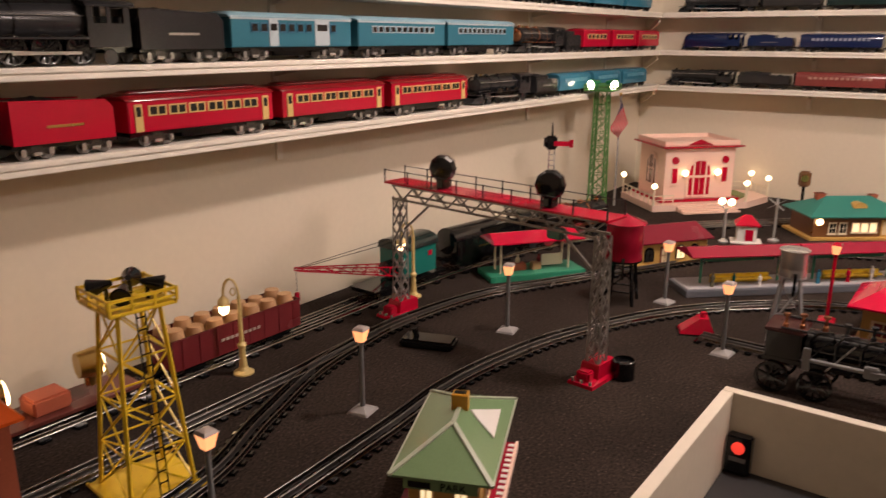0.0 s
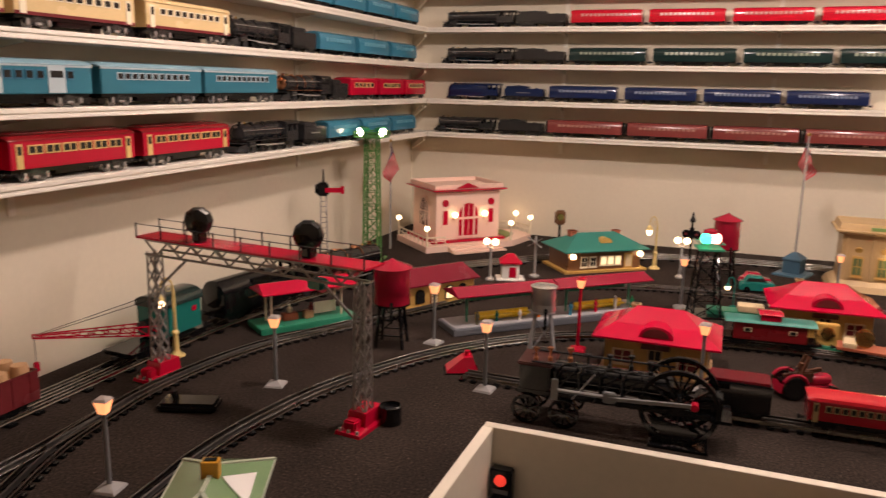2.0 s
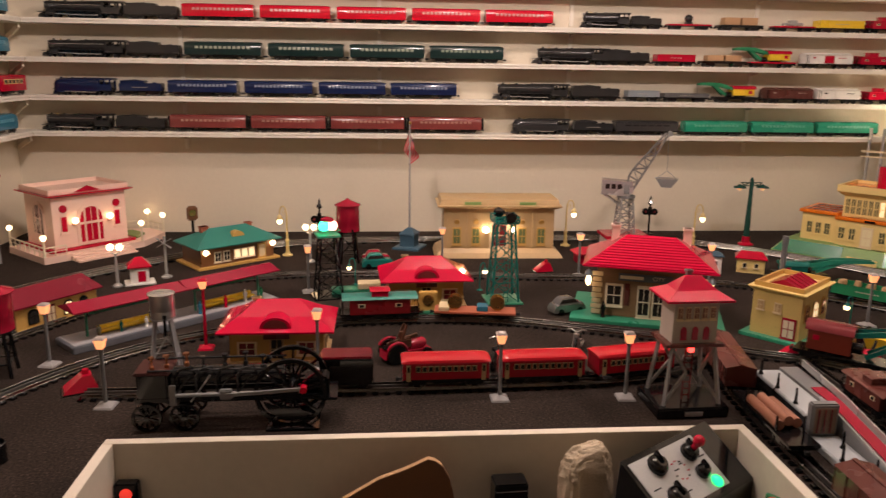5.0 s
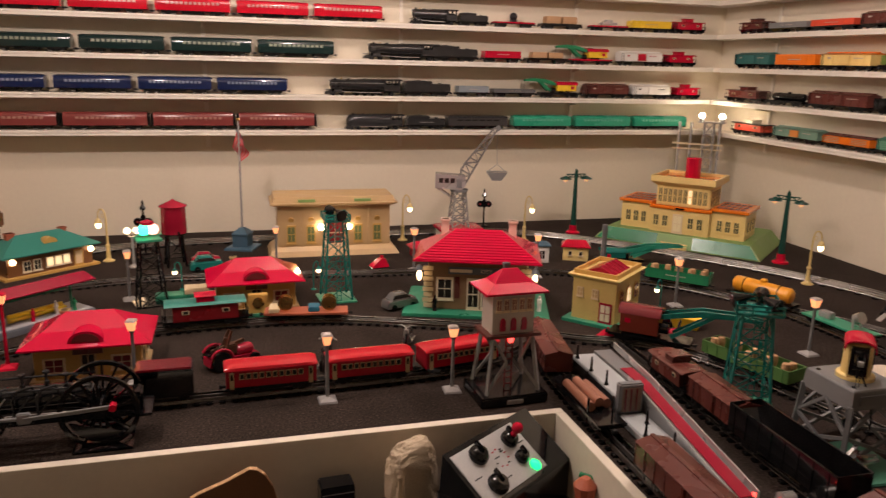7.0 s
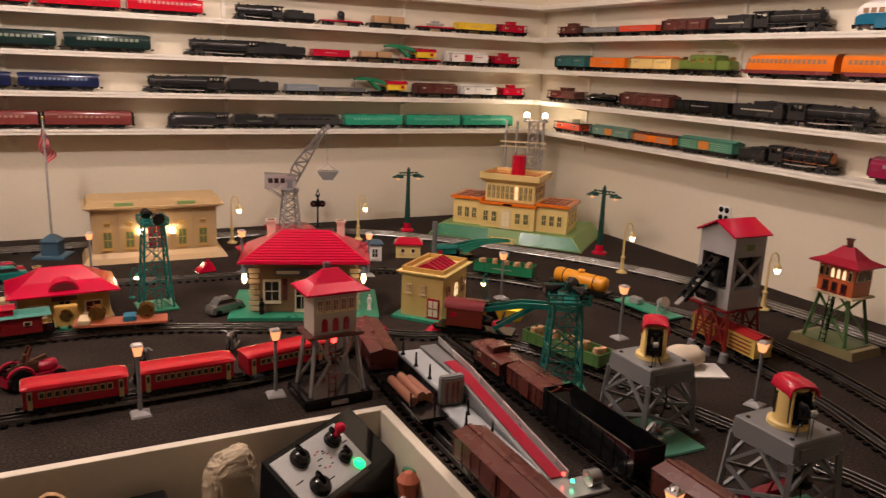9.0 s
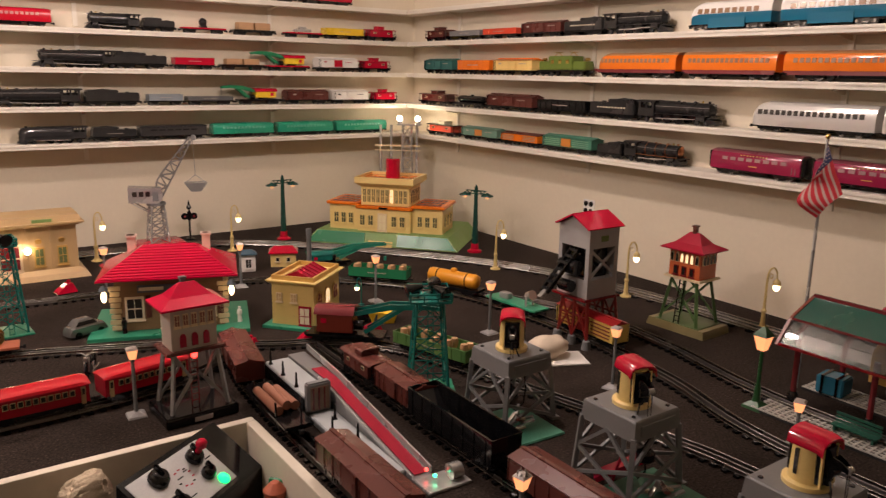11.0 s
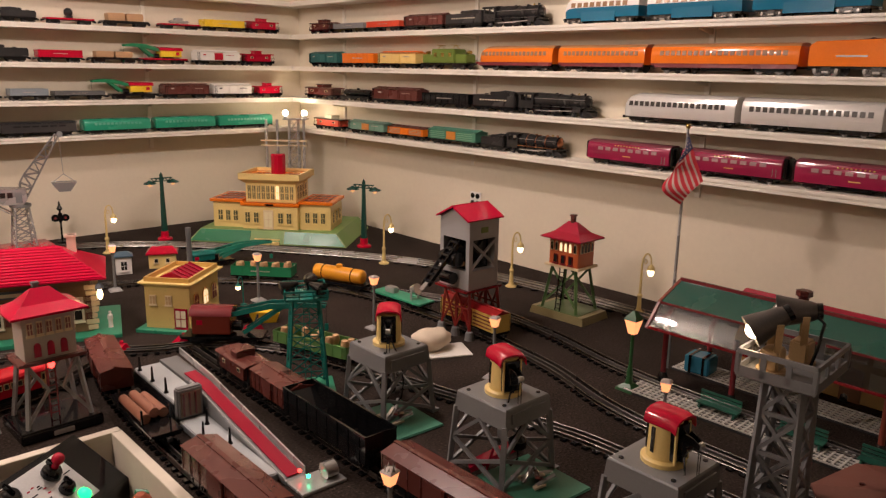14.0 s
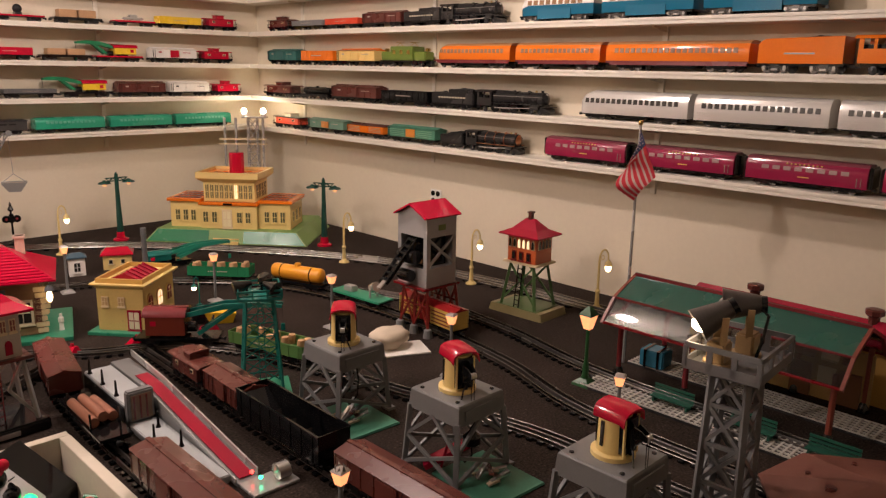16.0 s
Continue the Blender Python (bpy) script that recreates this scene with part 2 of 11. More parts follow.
# ---- mesh tools ----
class Build:
    """Collects simple solids into one bmesh."""

    def __init__(self):
        self.bm = bmesh.new()

    def _put(self, verts, m):
        bmesh.ops.transform(self.bm, matrix=m, verts=verts)
        return self

    def box(self, x0, x1, y0, y1, z0, z1, bevel=0.0, m=None):
        r = bmesh.ops.create_cube(self.bm, size=1)
        v = r["verts"]
        bmesh.ops.scale(self.bm, vec=(x1 - x0, y1 - y0, z1 - z0), verts=v)
        bmesh.ops.translate(self.bm, vec=((x0 + x1) / 2, (y0 + y1) / 2, (z0 + z1) / 2), verts=v)
        if bevel:
            edges = list({e for k in v for e in k.link_edges})
            r = bmesh.ops.bevel(self.bm, geom=edges, offset=bevel, segments=2, affect="EDGES")
            v = list({k for f in r["faces"] for k in f.verts} | {k for k in v if k.is_valid})
        if m is not None:
            self._put(v, m)
        return self

    def rod(self, a, b, r, r2=None, n=8, caps=True):
        a, b = Vector(a), Vector(b)
        d = b - a
        v = bmesh.ops.create_cone(self.bm, cap_ends=caps, segments=n, radius1=r, radius2=r if r2 is None else r2, depth=d.length)["verts"]
        m = Matrix.Translation((a + b) / 2) @ d.to_track_quat("Z", "Y").to_matrix().to_4x4()
        return self._put(v, m)

    def bar(self, a, b, w, t=None):
        """A square bar from a to b."""
        a, b, t = Vector(a), Vector(b), t or w
        d = b - a
        v = bmesh.ops.create_cube(self.bm, size=1)["verts"]
        bmesh.ops.scale(self.bm, vec=(w, t, d.length), verts=v)
        return self._put(v, Matrix.Translation((a + b) / 2) @ d.to_track_quat("Z", "Y").to_matrix().to_4x4())

    def ball(self, c, r, sz=1.0, u=12, w=8):
        v = bmesh.ops.create_uvsphere(self.bm, u_segments=u, v_segments=w, radius=r)["verts"]
        return self._put(v, Matrix.Translation(c) @ Matrix.Diagonal((1, 1, sz, 1)))

    def prism(self, pts, h, m=None):
        """Extrudes an outline of the xy plane upwards by h."""
        bm = self.bm
        lo = [bm.verts.new((x, y, 0)) for x, y in pts]
        hi = [bm.verts.new((x, y, h)) for x, y in pts]
        n = len(pts)
        bm.faces.new(lo[::-1]), bm.faces.new(hi)
        for i in range(n):
            bm.faces.new((lo[i], lo[(i + 1) % n], hi[(i + 1) % n], hi[i]))
        if m is not None:
            self._put(lo + hi, m)
        return self

    def lathe(self, prof, c=(0, 0, 0), n=16, m=None):
        """Turns a profile of (radius, height) round z."""
        bm, rings = self.bm, []
        for r, z in prof:
            rings.append([bm.verts.new((r * math.cos(math.tau * i / n), r * math.sin(math.tau * i / n), z)) for i in range(n)])
        for a, b in zip(rings, rings[1:]):
            for i in range(n):
                bm.faces.new((a[i], a[(i + 1) % n], b[(i + 1) % n], b[i]))
        bm.faces.new(rings[0][::-1]), bm.faces.new(rings[-1])
        v = [k for r in rings for k in r]
        return self._put(v, Matrix.Translation(c) if m is None else m)

    def ring(self, prof, n=36, m=None):
        """Turns a closed profile of (radius, height) round z: an open hoop."""
        bm, rings = self.bm, []
        for r, z in prof:
            rings.append([bm.verts.new((r * math.cos(math.tau * i / n), r * math.sin(math.tau * i / n), z)) for i in range(n)])
        for a, b in zip(rings, rings[1:] + rings[:1]):
            for i in range(n):
                bm.faces.new((a[i], a[(i + 1) % n], b[(i + 1) % n], b[i]))
        return self._put([k for r in rings for k in r], m or Matrix())

    def loft(self, sections):
        """Joins outlines of equal length (lists of xyz) to a closed solid."""
        bm = self.bm
        rings = [[bm.verts.new(p) for p in s] for s in sections]
        n = len(rings[0])
        for a, b in zip(rings, rings[1:]):
            for i in range(n):
                bm.faces.new((a[i], a[(i + 1) % n], b[(i + 1) % n], b[i]))
        bm.faces.new(rings[0][::-1]), bm.faces.new(rings[-1])
        return self

    def pipe(self, pts, r, n=6):
        """One bent tube through pts."""
        p = [Vector(q) for q in pts]
        ring, side = [], None
        for k, c in enumerate(p):
            d = (p[min(k + 1, len(p) - 1)] - p[max(k - 1, 0)]).normalized()
            if side is None:
                side = d.orthogonal().normalized()
            side = (side - d * side.dot(d)).normalized()
            up = d.cross(side)
            ring.append([c + (side * math.cos(math.tau * i / n) + up * math.sin(math.tau * i / n)) * r for i in range(n)])
        return self.loft(ring)

    def mesh(self, name, material, smooth=None):
        bmesh.ops.recalc_face_normals(self.bm, faces=self.bm.faces)
        me = bpy.data.meshes.new(name)
        self.bm.to_mesh(me)
        self.bm.free()
        me.materials.append(material)
        if smooth is not None:
            for poly in me.polygons:
                poly.use_smooth = True
            me.set_sharp_from_angle(angle=radians(smooth))
        return me


def part(name, build, material, parent, label="", smooth=35, m=None):
    me = build if isinstance(build, bpy.types.Mesh) else build.mesh(name, material, smooth)
    ob = new(name, me)
    ob.parent = parent
    if m is not None:
        ob.matrix_local = m
    if label:
        ob["label"] = label
    return ob


def thing(name, label, category, group="", kind=""):
    return tagged(new(name), label, category, group, kind)


def solid(name, build, material, label, category, group="", kind="", smooth=35, m=None):
    ob = new(name, build if isinstance(build, bpy.types.Mesh) else build.mesh(name, material, smooth))
    if m is not None:
        ob.matrix_world = m
    return tagged(ob, label, category, group, kind)


def at(ob, x, y, z=None, yaw=0.0):
    ob.matrix_world = pose(x, y, TABLE if z is None else z, 0, 0, yaw)
    return ob


TABLE = 0.90
RAIL = TABLE + 0.0175


# ---- the room ----
WX, EX, NY, SY = -1.085, 2.624, 3.229, -2.2


def slab(name, x0, x1, y0, y1, z0, z1, material, label, category):
    return solid(name, Build().box(x0, x1, y0, y1, z0, z1), material, label, category, kind="structure", smooth=None)


slab("floor", WX, EX, SY, NY, -0.1, 0.0, paint("floor_carpet", (0.16, 0.12, 0.09), 0.9, bump=0.5), "plain brown floor of the train room", "floor")
slab("ceiling", WX - 0.1, EX + 0.1, SY - 0.1, NY + 0.1, CEIL, CEIL + 0.1, paint("ceiling_white", (0.46, 0.42, 0.36), 0.8, vary=0.04), "plain beige ceiling", "ceiling")
slab("wall_west", WX - 0.1, WX, SY, NY + 0.1, 0, CEIL, WALL, "cream painted wall behind the west shelves", "wall")
slab("wall_north", WX, EX, NY, NY + 0.1, 0, CEIL, WALL, "cream painted wall behind the north shelves", "wall")
slab("wall_east", EX, EX + 0.1, SY, NY + 0.1, 0, CEIL, WALL, "cream painted wall behind the east shelves", "wall")
slab("wall_south", WX, EX, SY - 0.1, SY, 0, CEIL, WALL, "cream painted wall at the room's back", "wall")

PW, PE, PN = -0.160, 1.050, 1.398  # the operator's pit
TS = -1.2
outline = [(WX, TS), (PW, TS), (PW, PN), (PE, PN), (PE, TS), (EX, TS), (EX, NY), (WX, NY)]
deck = Build().prism(outline, 0.04, Matrix.Translation((0, 0, TABLE - 0.04)))
solid("layout_table", deck, CARPET, "layout table covered in dark charcoal carpet round an open pit", "table", kind="structure", smooth=None)
for nm, x0, x1, y0, y1 in (("pit_board_north", PW, PE, PN - 0.019, PN + 0.001), ("pit_board_west", PW - 0.001, PW + 0.019, TS, PN - 0.019), ("pit_board_east", PE - 0.019, PE + 0.001, TS, PN - 0.019)):
    solid(nm, Build().box(x0, x1, y0, y1, 0.40, TABLE + 0.006, 0.0008), PITW, "cream painted board rimming the operator's pit", "board", kind="structure", smooth=None)
slab("pit_ledge", PW + 0.02, PE - 0.02, 0.98, PN - 0.02, 0.735, 0.765, paint("black_ledge", (0.016, 0.015, 0.015), 0.6, vary=0.2), "black ledge inside the operator's pit", "ledge")

# ---- shelves ----
SHELF = (1.317, 1.452, 1.593, 1.734, 1.877)
SD = 0.110
NF, WF, EF = NY - SD, WX + SD, EX - SD


def shelf(name, z, side):
    t = 0.019
    drop = 0.055 if z < 1.4 else 0.114
    ob = thing(name, "white painted narrow shelf carrying toy trains along the wall", "shelf", "train shelves")
    if side == "n":
        part("board", Build().box(WX + SD + 0.001, EX - SD - 0.001, NF + 0.004, NY, z - t, z, 0.0015), SHELFW, ob, smooth=None)
        for dz, hh in ((0.0, 0.0085), (0.0105, 0.0085)):
            part("edge_strip", Build().box(WX + SD, EX - SD, NF, NF + 0.004, z - dz - hh, z - dz, 0.001), SHELFW, ob, smooth=None)
        spots = [(-0.43, NY), (0.34, NY), (1.11, NY), (1.88, NY)]
        for x, y in spots:
            part("bracket", Build().prism([(0, 0), (0.070, 0), (0.070, -0.004), (0, -0.016)], 0.008, Matrix(((0, 0, 1, x - 0.004), (-1, 0, 0, NY - 0.004), (0, 1, 0, z - t), (0, 0, 0, 1)))), WALL, ob, smooth=None)
            part("wall_standard", Build().box(x - 0.008, x + 0.008, NY - 0.007, NY, z - t - drop, z - t), STANDARD, ob, smooth=None)
    else:
        xw, xf = (WX, WF) if side == "w" else (EX, EF)
        a, c = min(xw, xf), max(xw, xf)
        part("board", Build().box(a + (0 if side == "w" else 0.004), c - (0.004 if side == "w" else 0), TS + 0.2, NY, z - t, z, 0.0015), SHELFW, ob, smooth=None)
        for dz, hh in ((0.0, 0.0085), (0.0105, 0.0085)):
            e0, e1 = (xf - 0.004, xf) if side == "w" else (xf, xf + 0.004)
            part("edge_strip", Build().box(e0, e1, TS + 0.2, NF, z - dz - hh, z - dz, 0.001), SHELFW, ob, smooth=None)
        for y in (-0.3, 0.42, 1.22 if side == "w" else 1.09, 2.28 if side == "w" else 2.02, 2.85):
            w0, w1 = (xw, xw + 0.007) if side == "w" else (xw - 0.007, xw)
            g = 1 if side == "w" else -1
            part("bracket", Build().prism([(0, 0), (0.070, 0), (0.070, -0.004), (0, -0.016)], 0.008, Matrix(((g, 0, 0, xw + g * 0.004), (0, 0, 1, y - 0.004), (0, 1, 0, z - t), (0, 0, 0, 1)))), WALL, ob, smooth=None)
            part("wall_standard", Build().box(w0, w1, y - 0.008, y + 0.008, z - t - drop, z - t), STANDARD, ob, smooth=None)
        sgn = 1 if side == "w" else -1
        if side == "e":
            return ob
        b = Build().bar((xw + sgn * 0.004, NY - 0.004, z - t - 0.055), (xf - sgn * 0.016, NF + 0.016, z - t - 0.010), 0.008, 0.018)
        part("corner_brace", b, WALL, ob, smooth=None)
    return ob


for z in SHELF:
    for side in "nwe":
        shelf("wall_shelf", z, side)


# ---- track ----
def smooth_path(pts, step):
    """A Catmull-Rom curve through pts, as evenly spaced (point, heading)."""
    p = [Vector((*q, 0)) for q in pts]
    p = [2 * p[0] - p[1], *p, 2 * p[-1] - p[-2]]
    fine = []
    for a, b, c, d in zip(p, p[1:], p[2:], p[3:]):
        for i in range(24):
            u = i / 24
            fine.append(0.5 * ((2 * b) + (c - a) * u + (2 * a - 5 * b + 4 * c - d) * u * u + (3 * b - a - 3 * c + d) * u**3))
    fine.append(p[-2])
    out, walked, want = [], 0.0, 0.0
    for a, b in zip(fine, fine[1:]):
        seg = (b - a).length
        while want <= walked + seg:
            out.append((a.lerp(b, (want - walked) / seg), math.atan2(b.y - a.y, b.x - a.x)))
            want += step
        walked += seg
    return out


TIE = Build().box(-0.006, 0.006, -0.028, 0.028, 0.0, 0.0055, 0.001).mesh("tie", BLACK)
TIEW = Build().box(-0.009, 0.009, -0.042, 0.042, 0.0, 0.006, 0.001).mesh("tie", BLACK)
PATHS = {}


def track(name, pts, wide=False, single=True, label=""):
    step = 0.058 if wide else 0.025
    path = smooth_path(pts, step)
    PATHS[name] = smooth_path(pts, 0.01)
    half = 0.027 if wide else 0.016
    ob = thing("toy_train_track", label or "three-rail toy train track with black ties on carpet", "track", "train tracks")
    ob.location = (0, 0, TABLE)
    for off in (-half, 0.0, half):
        b = Build()
        bm, ring = b.bm, []
        prof = [(-0.0032, 0.0056), (0.0032, 0.0056), (0.0012, 0.0085), (0.0019, 0.0118), (0.0010, 0.0132), (-0.0010, 0.0132), (-0.0019, 0.0118), (-0.0012, 0.0085)]
        for p, h in path:
            n = Vector((-math.sin(h), math.cos(h), 0))
            ring.append([bm.verts.new(p + n * (off + u) + Vector((0, 0, v))) for u, v in prof])
        for a, c in zip(ring, ring[1:]):
            for i in range(8):
                bm.faces.new((a[i], a[(i + 1) % 8], c[(i + 1) % 8], c[i]))
        part("rail", b, BRIGHTSTEEL if wide else STEEL if off else paint("dark_centre_rail", (0.10, 0.09, 0.085), 0.35, 0.9, vary=0.2), ob, smooth=60)
    tie = TIEW if wide else TIE
    if single:
        for p, h in path:
            t = part("tie", tie, BLACK, ob)
            t.matrix_local = Matrix.Translation(p) @ Matrix.Rotation(h, 4, "Z")
    else:
        b = Build()
        for p, h in path:
            b.box(-0.006, 0.006, -0.028, 0.028, 0.0, 0.0055, m=Matrix.Translation(p) @ Matrix.Rotation(h, 4, "Z"))
        t = part("tie_row", b, BLACK, ob, smooth=None)
        t["kind"] = "stuff"
    return ob


track("A", [(-0.975, -0.45), (-0.975, 0.58), (-0.97, 1.14), (-0.965, 1.5), (-0.93, 1.85), (-0.83, 2.19), (-0.66, 2.48), (-0.42, 2.74), (-0.14, 2.93), (0.15, 3.02), (0.55, 3.05), (1.2, 3.06), (1.45, 3.03), (1.68, 2.91), (1.90, 2.70), (2.10, 2.44), (2.26, 2.20), (2.38, 1.93), (2.44, 1.6), (2.46, 1.2), (2.46, 0.0), (2.46, -0.45)], wide=True, label="wide-gauge track with bright steel rails along the wall")
track("mid", [(-0.80, -0.45), (-0.80, 0.82), (-0.81, 1.09), (-0.82, 1.3), (-0.78, 1.55), (-0.68, 1.76), (-0.55, 2.0), (-0.44, 2.2), (-0.28, 2.38), (-0.05, 2.50), (0.2, 2.54), (0.5, 2.52), (0.85, 2.48), (1.2, 2.45), (1.5, 2.36), (1.73, 2.20), (1.87, 2.03), (1.955, 1.82), (1.984, 1.55), (1.980, 1.33), (1.938, 1.05), (1.86, 0.8), (1.84, 0.5), (1.84, -0.45)])
track("inner", [(-0.52, -0.45), (-0.52, 0.4), (-0.54, 0.9), (-0.556, 1.1), (-0.54, 1.27), (-0.50, 1.44), (-0.40, 1.66), (-0.26, 1.84), (-0.08, 1.97), (0.15, 2.03), (0.45, 2.06), (0.70, 2.03), (0.92, 1.95), (1.11, 1.87), (1.25, 1.77), (1.40, 1.70), (1.51, 1.57), (1.575, 1.38), (1.63, 1.15), (1.69, 0.86), (1.71, 0.6), (1.71, -0.45)])
track("front", [(-0.27, 1.60), (0.0, 1.60), (0.57, 1.612), (0.86, 1.63), (1.03, 1.68), (1.17, 1.78)])
track("siding_a", [(1.085, -0.45), (1.085, 0.7), (1.088, 1.0), (1.095, 1.4), (1.12, 1.65), (1.19, 1.84)])
track("siding_b", [(1.33, -0.45), (1.33, 0.9), (1.34, 1.3), (1.345, 1.55), (1.35, 1.73)])
track("east_loop", [(1.93, 1.90), (2.06, 1.74), (2.14, 1.5), (2.12, 1.2), (2.06, 0.93), (2.04, 0.6), (2.04, -0.45)])
track("crossover", [(-0.82, 1.22), (-0.79, 1.02), (-0.72, 0.83), (-0.64, 0.62), (-0.62, 0.2), (-0.62, -0.45)])


def on_track(name, s):
    """The pose on a track s metres from its start."""
    p, h = PATHS[name][min(len(PATHS[name]) - 1, int(s * 100))]
    return Matrix.Translation((p.x, p.y, RAIL - 0.004)) @ Matrix.Rotation(h, 4, "Z")


def near_track(name, x, y):
    """The pose on a track at its point next to (x, y)."""
    p, h = min(PATHS[name], key=lambda q: (q[0].x - x) ** 2 + (q[0].y - y) ** 2)
    return Matrix.Translation((p.x, p.y, RAIL - 0.004)) @ Matrix.Rotation(h, 4, "Z")


# ---- rolling stock ----
# Every vehicle is built along x, front at +x, wheels resting on z = 0.
WHEELS = {}


def wheel_mesh(r, t, spokes=0, material=None):
    key = (round(r, 4), spokes, material.name if material else "")
    if key in WHEELS:
        return WHEELS[key]
    b = Build()
    turn = Matrix.Rotation(math.pi / 2, 4, "X")
    if spokes:
        n = spokes * 2
        b.lathe([(r * 0.16, -t * 0.75), (r * 0.22, -t * 0.5), (r * 0.80, -t * 0.5), (r * 0.84, -t * 0.62), (r, -t * 0.62), (r, t / 2), (r * 0.3, t / 2)], n=n, m=turn)
        b.bm.normal_update()
        zone = [f for f in b.bm.faces if r * 0.35 < math.hypot(f.calc_center_median().x, f.calc_center_median().z) < r * 0.7 and len(f.verts) == 4 and abs(f.normal.y) > 0.9]
        near = max((f.calc_center_median().y for f in zone), default=0)
        zone = [f for f in zone if f.calc_center_median().y > near - t * 0.2] if near > 0.4 * t else zone
        odd = [f for f in zone if int(math.floor((math.atan2(f.calc_center_median().z, f.calc_center_median().x) % math.tau) / (math.tau / n))) % 2]
        moved = bmesh.ops.extrude_discrete_faces(b.bm, faces=odd)["faces"]
        for f in moved:
            s = 1 if f.calc_center_median().y > 0 else -1
            bmesh.ops.translate(b.bm, vec=(0, -s * t * 0.45, 0), verts=f.verts)
    else:
        b.lathe([(r * 0.25, -t * 0.62), (r * 0.30, -t / 2), (r, -t / 2), (r * 1.1, -t * 0.3), (r, -t * 0.1), (r * 0.94, t / 2), (r * 0.3, t * 0.55), (r * 0.2, t * 0.7)], n=12, m=turn)
    WHEELS[key] = b.mesh("wheel", material or BLACK, 40)
    return WHEELS[key]


def truck(parent, x, L, w, r=0.0085, metalwork=None, gleam=False):
    metalwork = metalwork or (TRUCKMETAL if gleam else BLACK)
    b = Build()
    for s in (-1, 1):
        y = s * (w / 2 - 0.003)
        b.box(x - L / 2, x + L / 2, y - 0.0016, y + 0.0016, r * 0.75, r * 1.65, 0.0006)
        b.box(x - L * 0.18, x + L * 0.18, y - 0.0026, y + 0.0026, r * 0.5, r * 1.9, 0.0006)
        for u in (-0.32, 0.32):
            b.box(x + L * u - r * 0.3, x + L * u + r * 0.3, y - 0.003, y + 0.003, r * 0.65, r * 1.35, 0.0005)
    b.box(x - L * 0.12, x + L * 0.12, -w / 2 + 0.003, w / 2 - 0.003, r * 1.2, r * 2.1)
    t = part("truck", b, metalwork, parent, smooth=None)
    me = wheel_mesh(r, 0.005, 0, WHEELSTEEL)
    for u in (-0.32, 0.32):
        for s in (-1, 1):
            part("wheel", me, None, t, m=Matrix.Translation((x + L * u, s * (w / 2 - 0.007), r)) @ Matrix.Rotation(0 if s < 0 else math.pi, 4, "Z"))
    if gleam:
        me = Build().box(-r * 0.34, r * 0.34, -0.0018, 0.0018, -r * 0.50, r * 0.50, 0.0014).mesh("journal_box", NICKEL, 40)
        bolster = Build().box(-L * 0.13, L * 0.13, -0.0012, 0.0012, -r * 0.22, r * 0.22, 0.0008).mesh("bolster_plate", NICKEL, 40)
        for s in (-1, 1):
            for u in (-0.40, 0.40):
                part("journal_box", me, None, t, "shiny nickel journal box", m=Matrix.Translation((x + L * u, s * (w / 2 + 0.0008), r * 1.05)))
            part("bolster_plate", bolster, None, t, m=Matrix.Translation((x, s * (w / 2 + 0.0003), r * 0.8)))
    return t


def coupler(parent, x, z=0.014, mat=None):
    s = 1 if x > 0 else -1
    part("coupler", Build().box(min(x, x + s * 0.012), max(x, x + s * 0.012), -0.003, 0.003, z - 0.002, z + 0.002).box(x + s * 0.010 - 0.003, x + s * 0.010 + 0.003, -0.005, 0.005, z - 0.004, z + 0.004, 0.001), mat or DKGREY, parent, smooth=None)


def arch(w, h0, h1, n=7, flat=0.0):
    """The outline (y, z) of a car's cross-section roof, from -w/2 to w/2."""
    pts = []
    for i in range(n + 1):
        a = math.pi * (1 - i / n)
        pts.append((w / 2 * math.cos(a), h0 + (h1 - h0) * math.sin(a) ** (0.6 + flat)))
    return pts


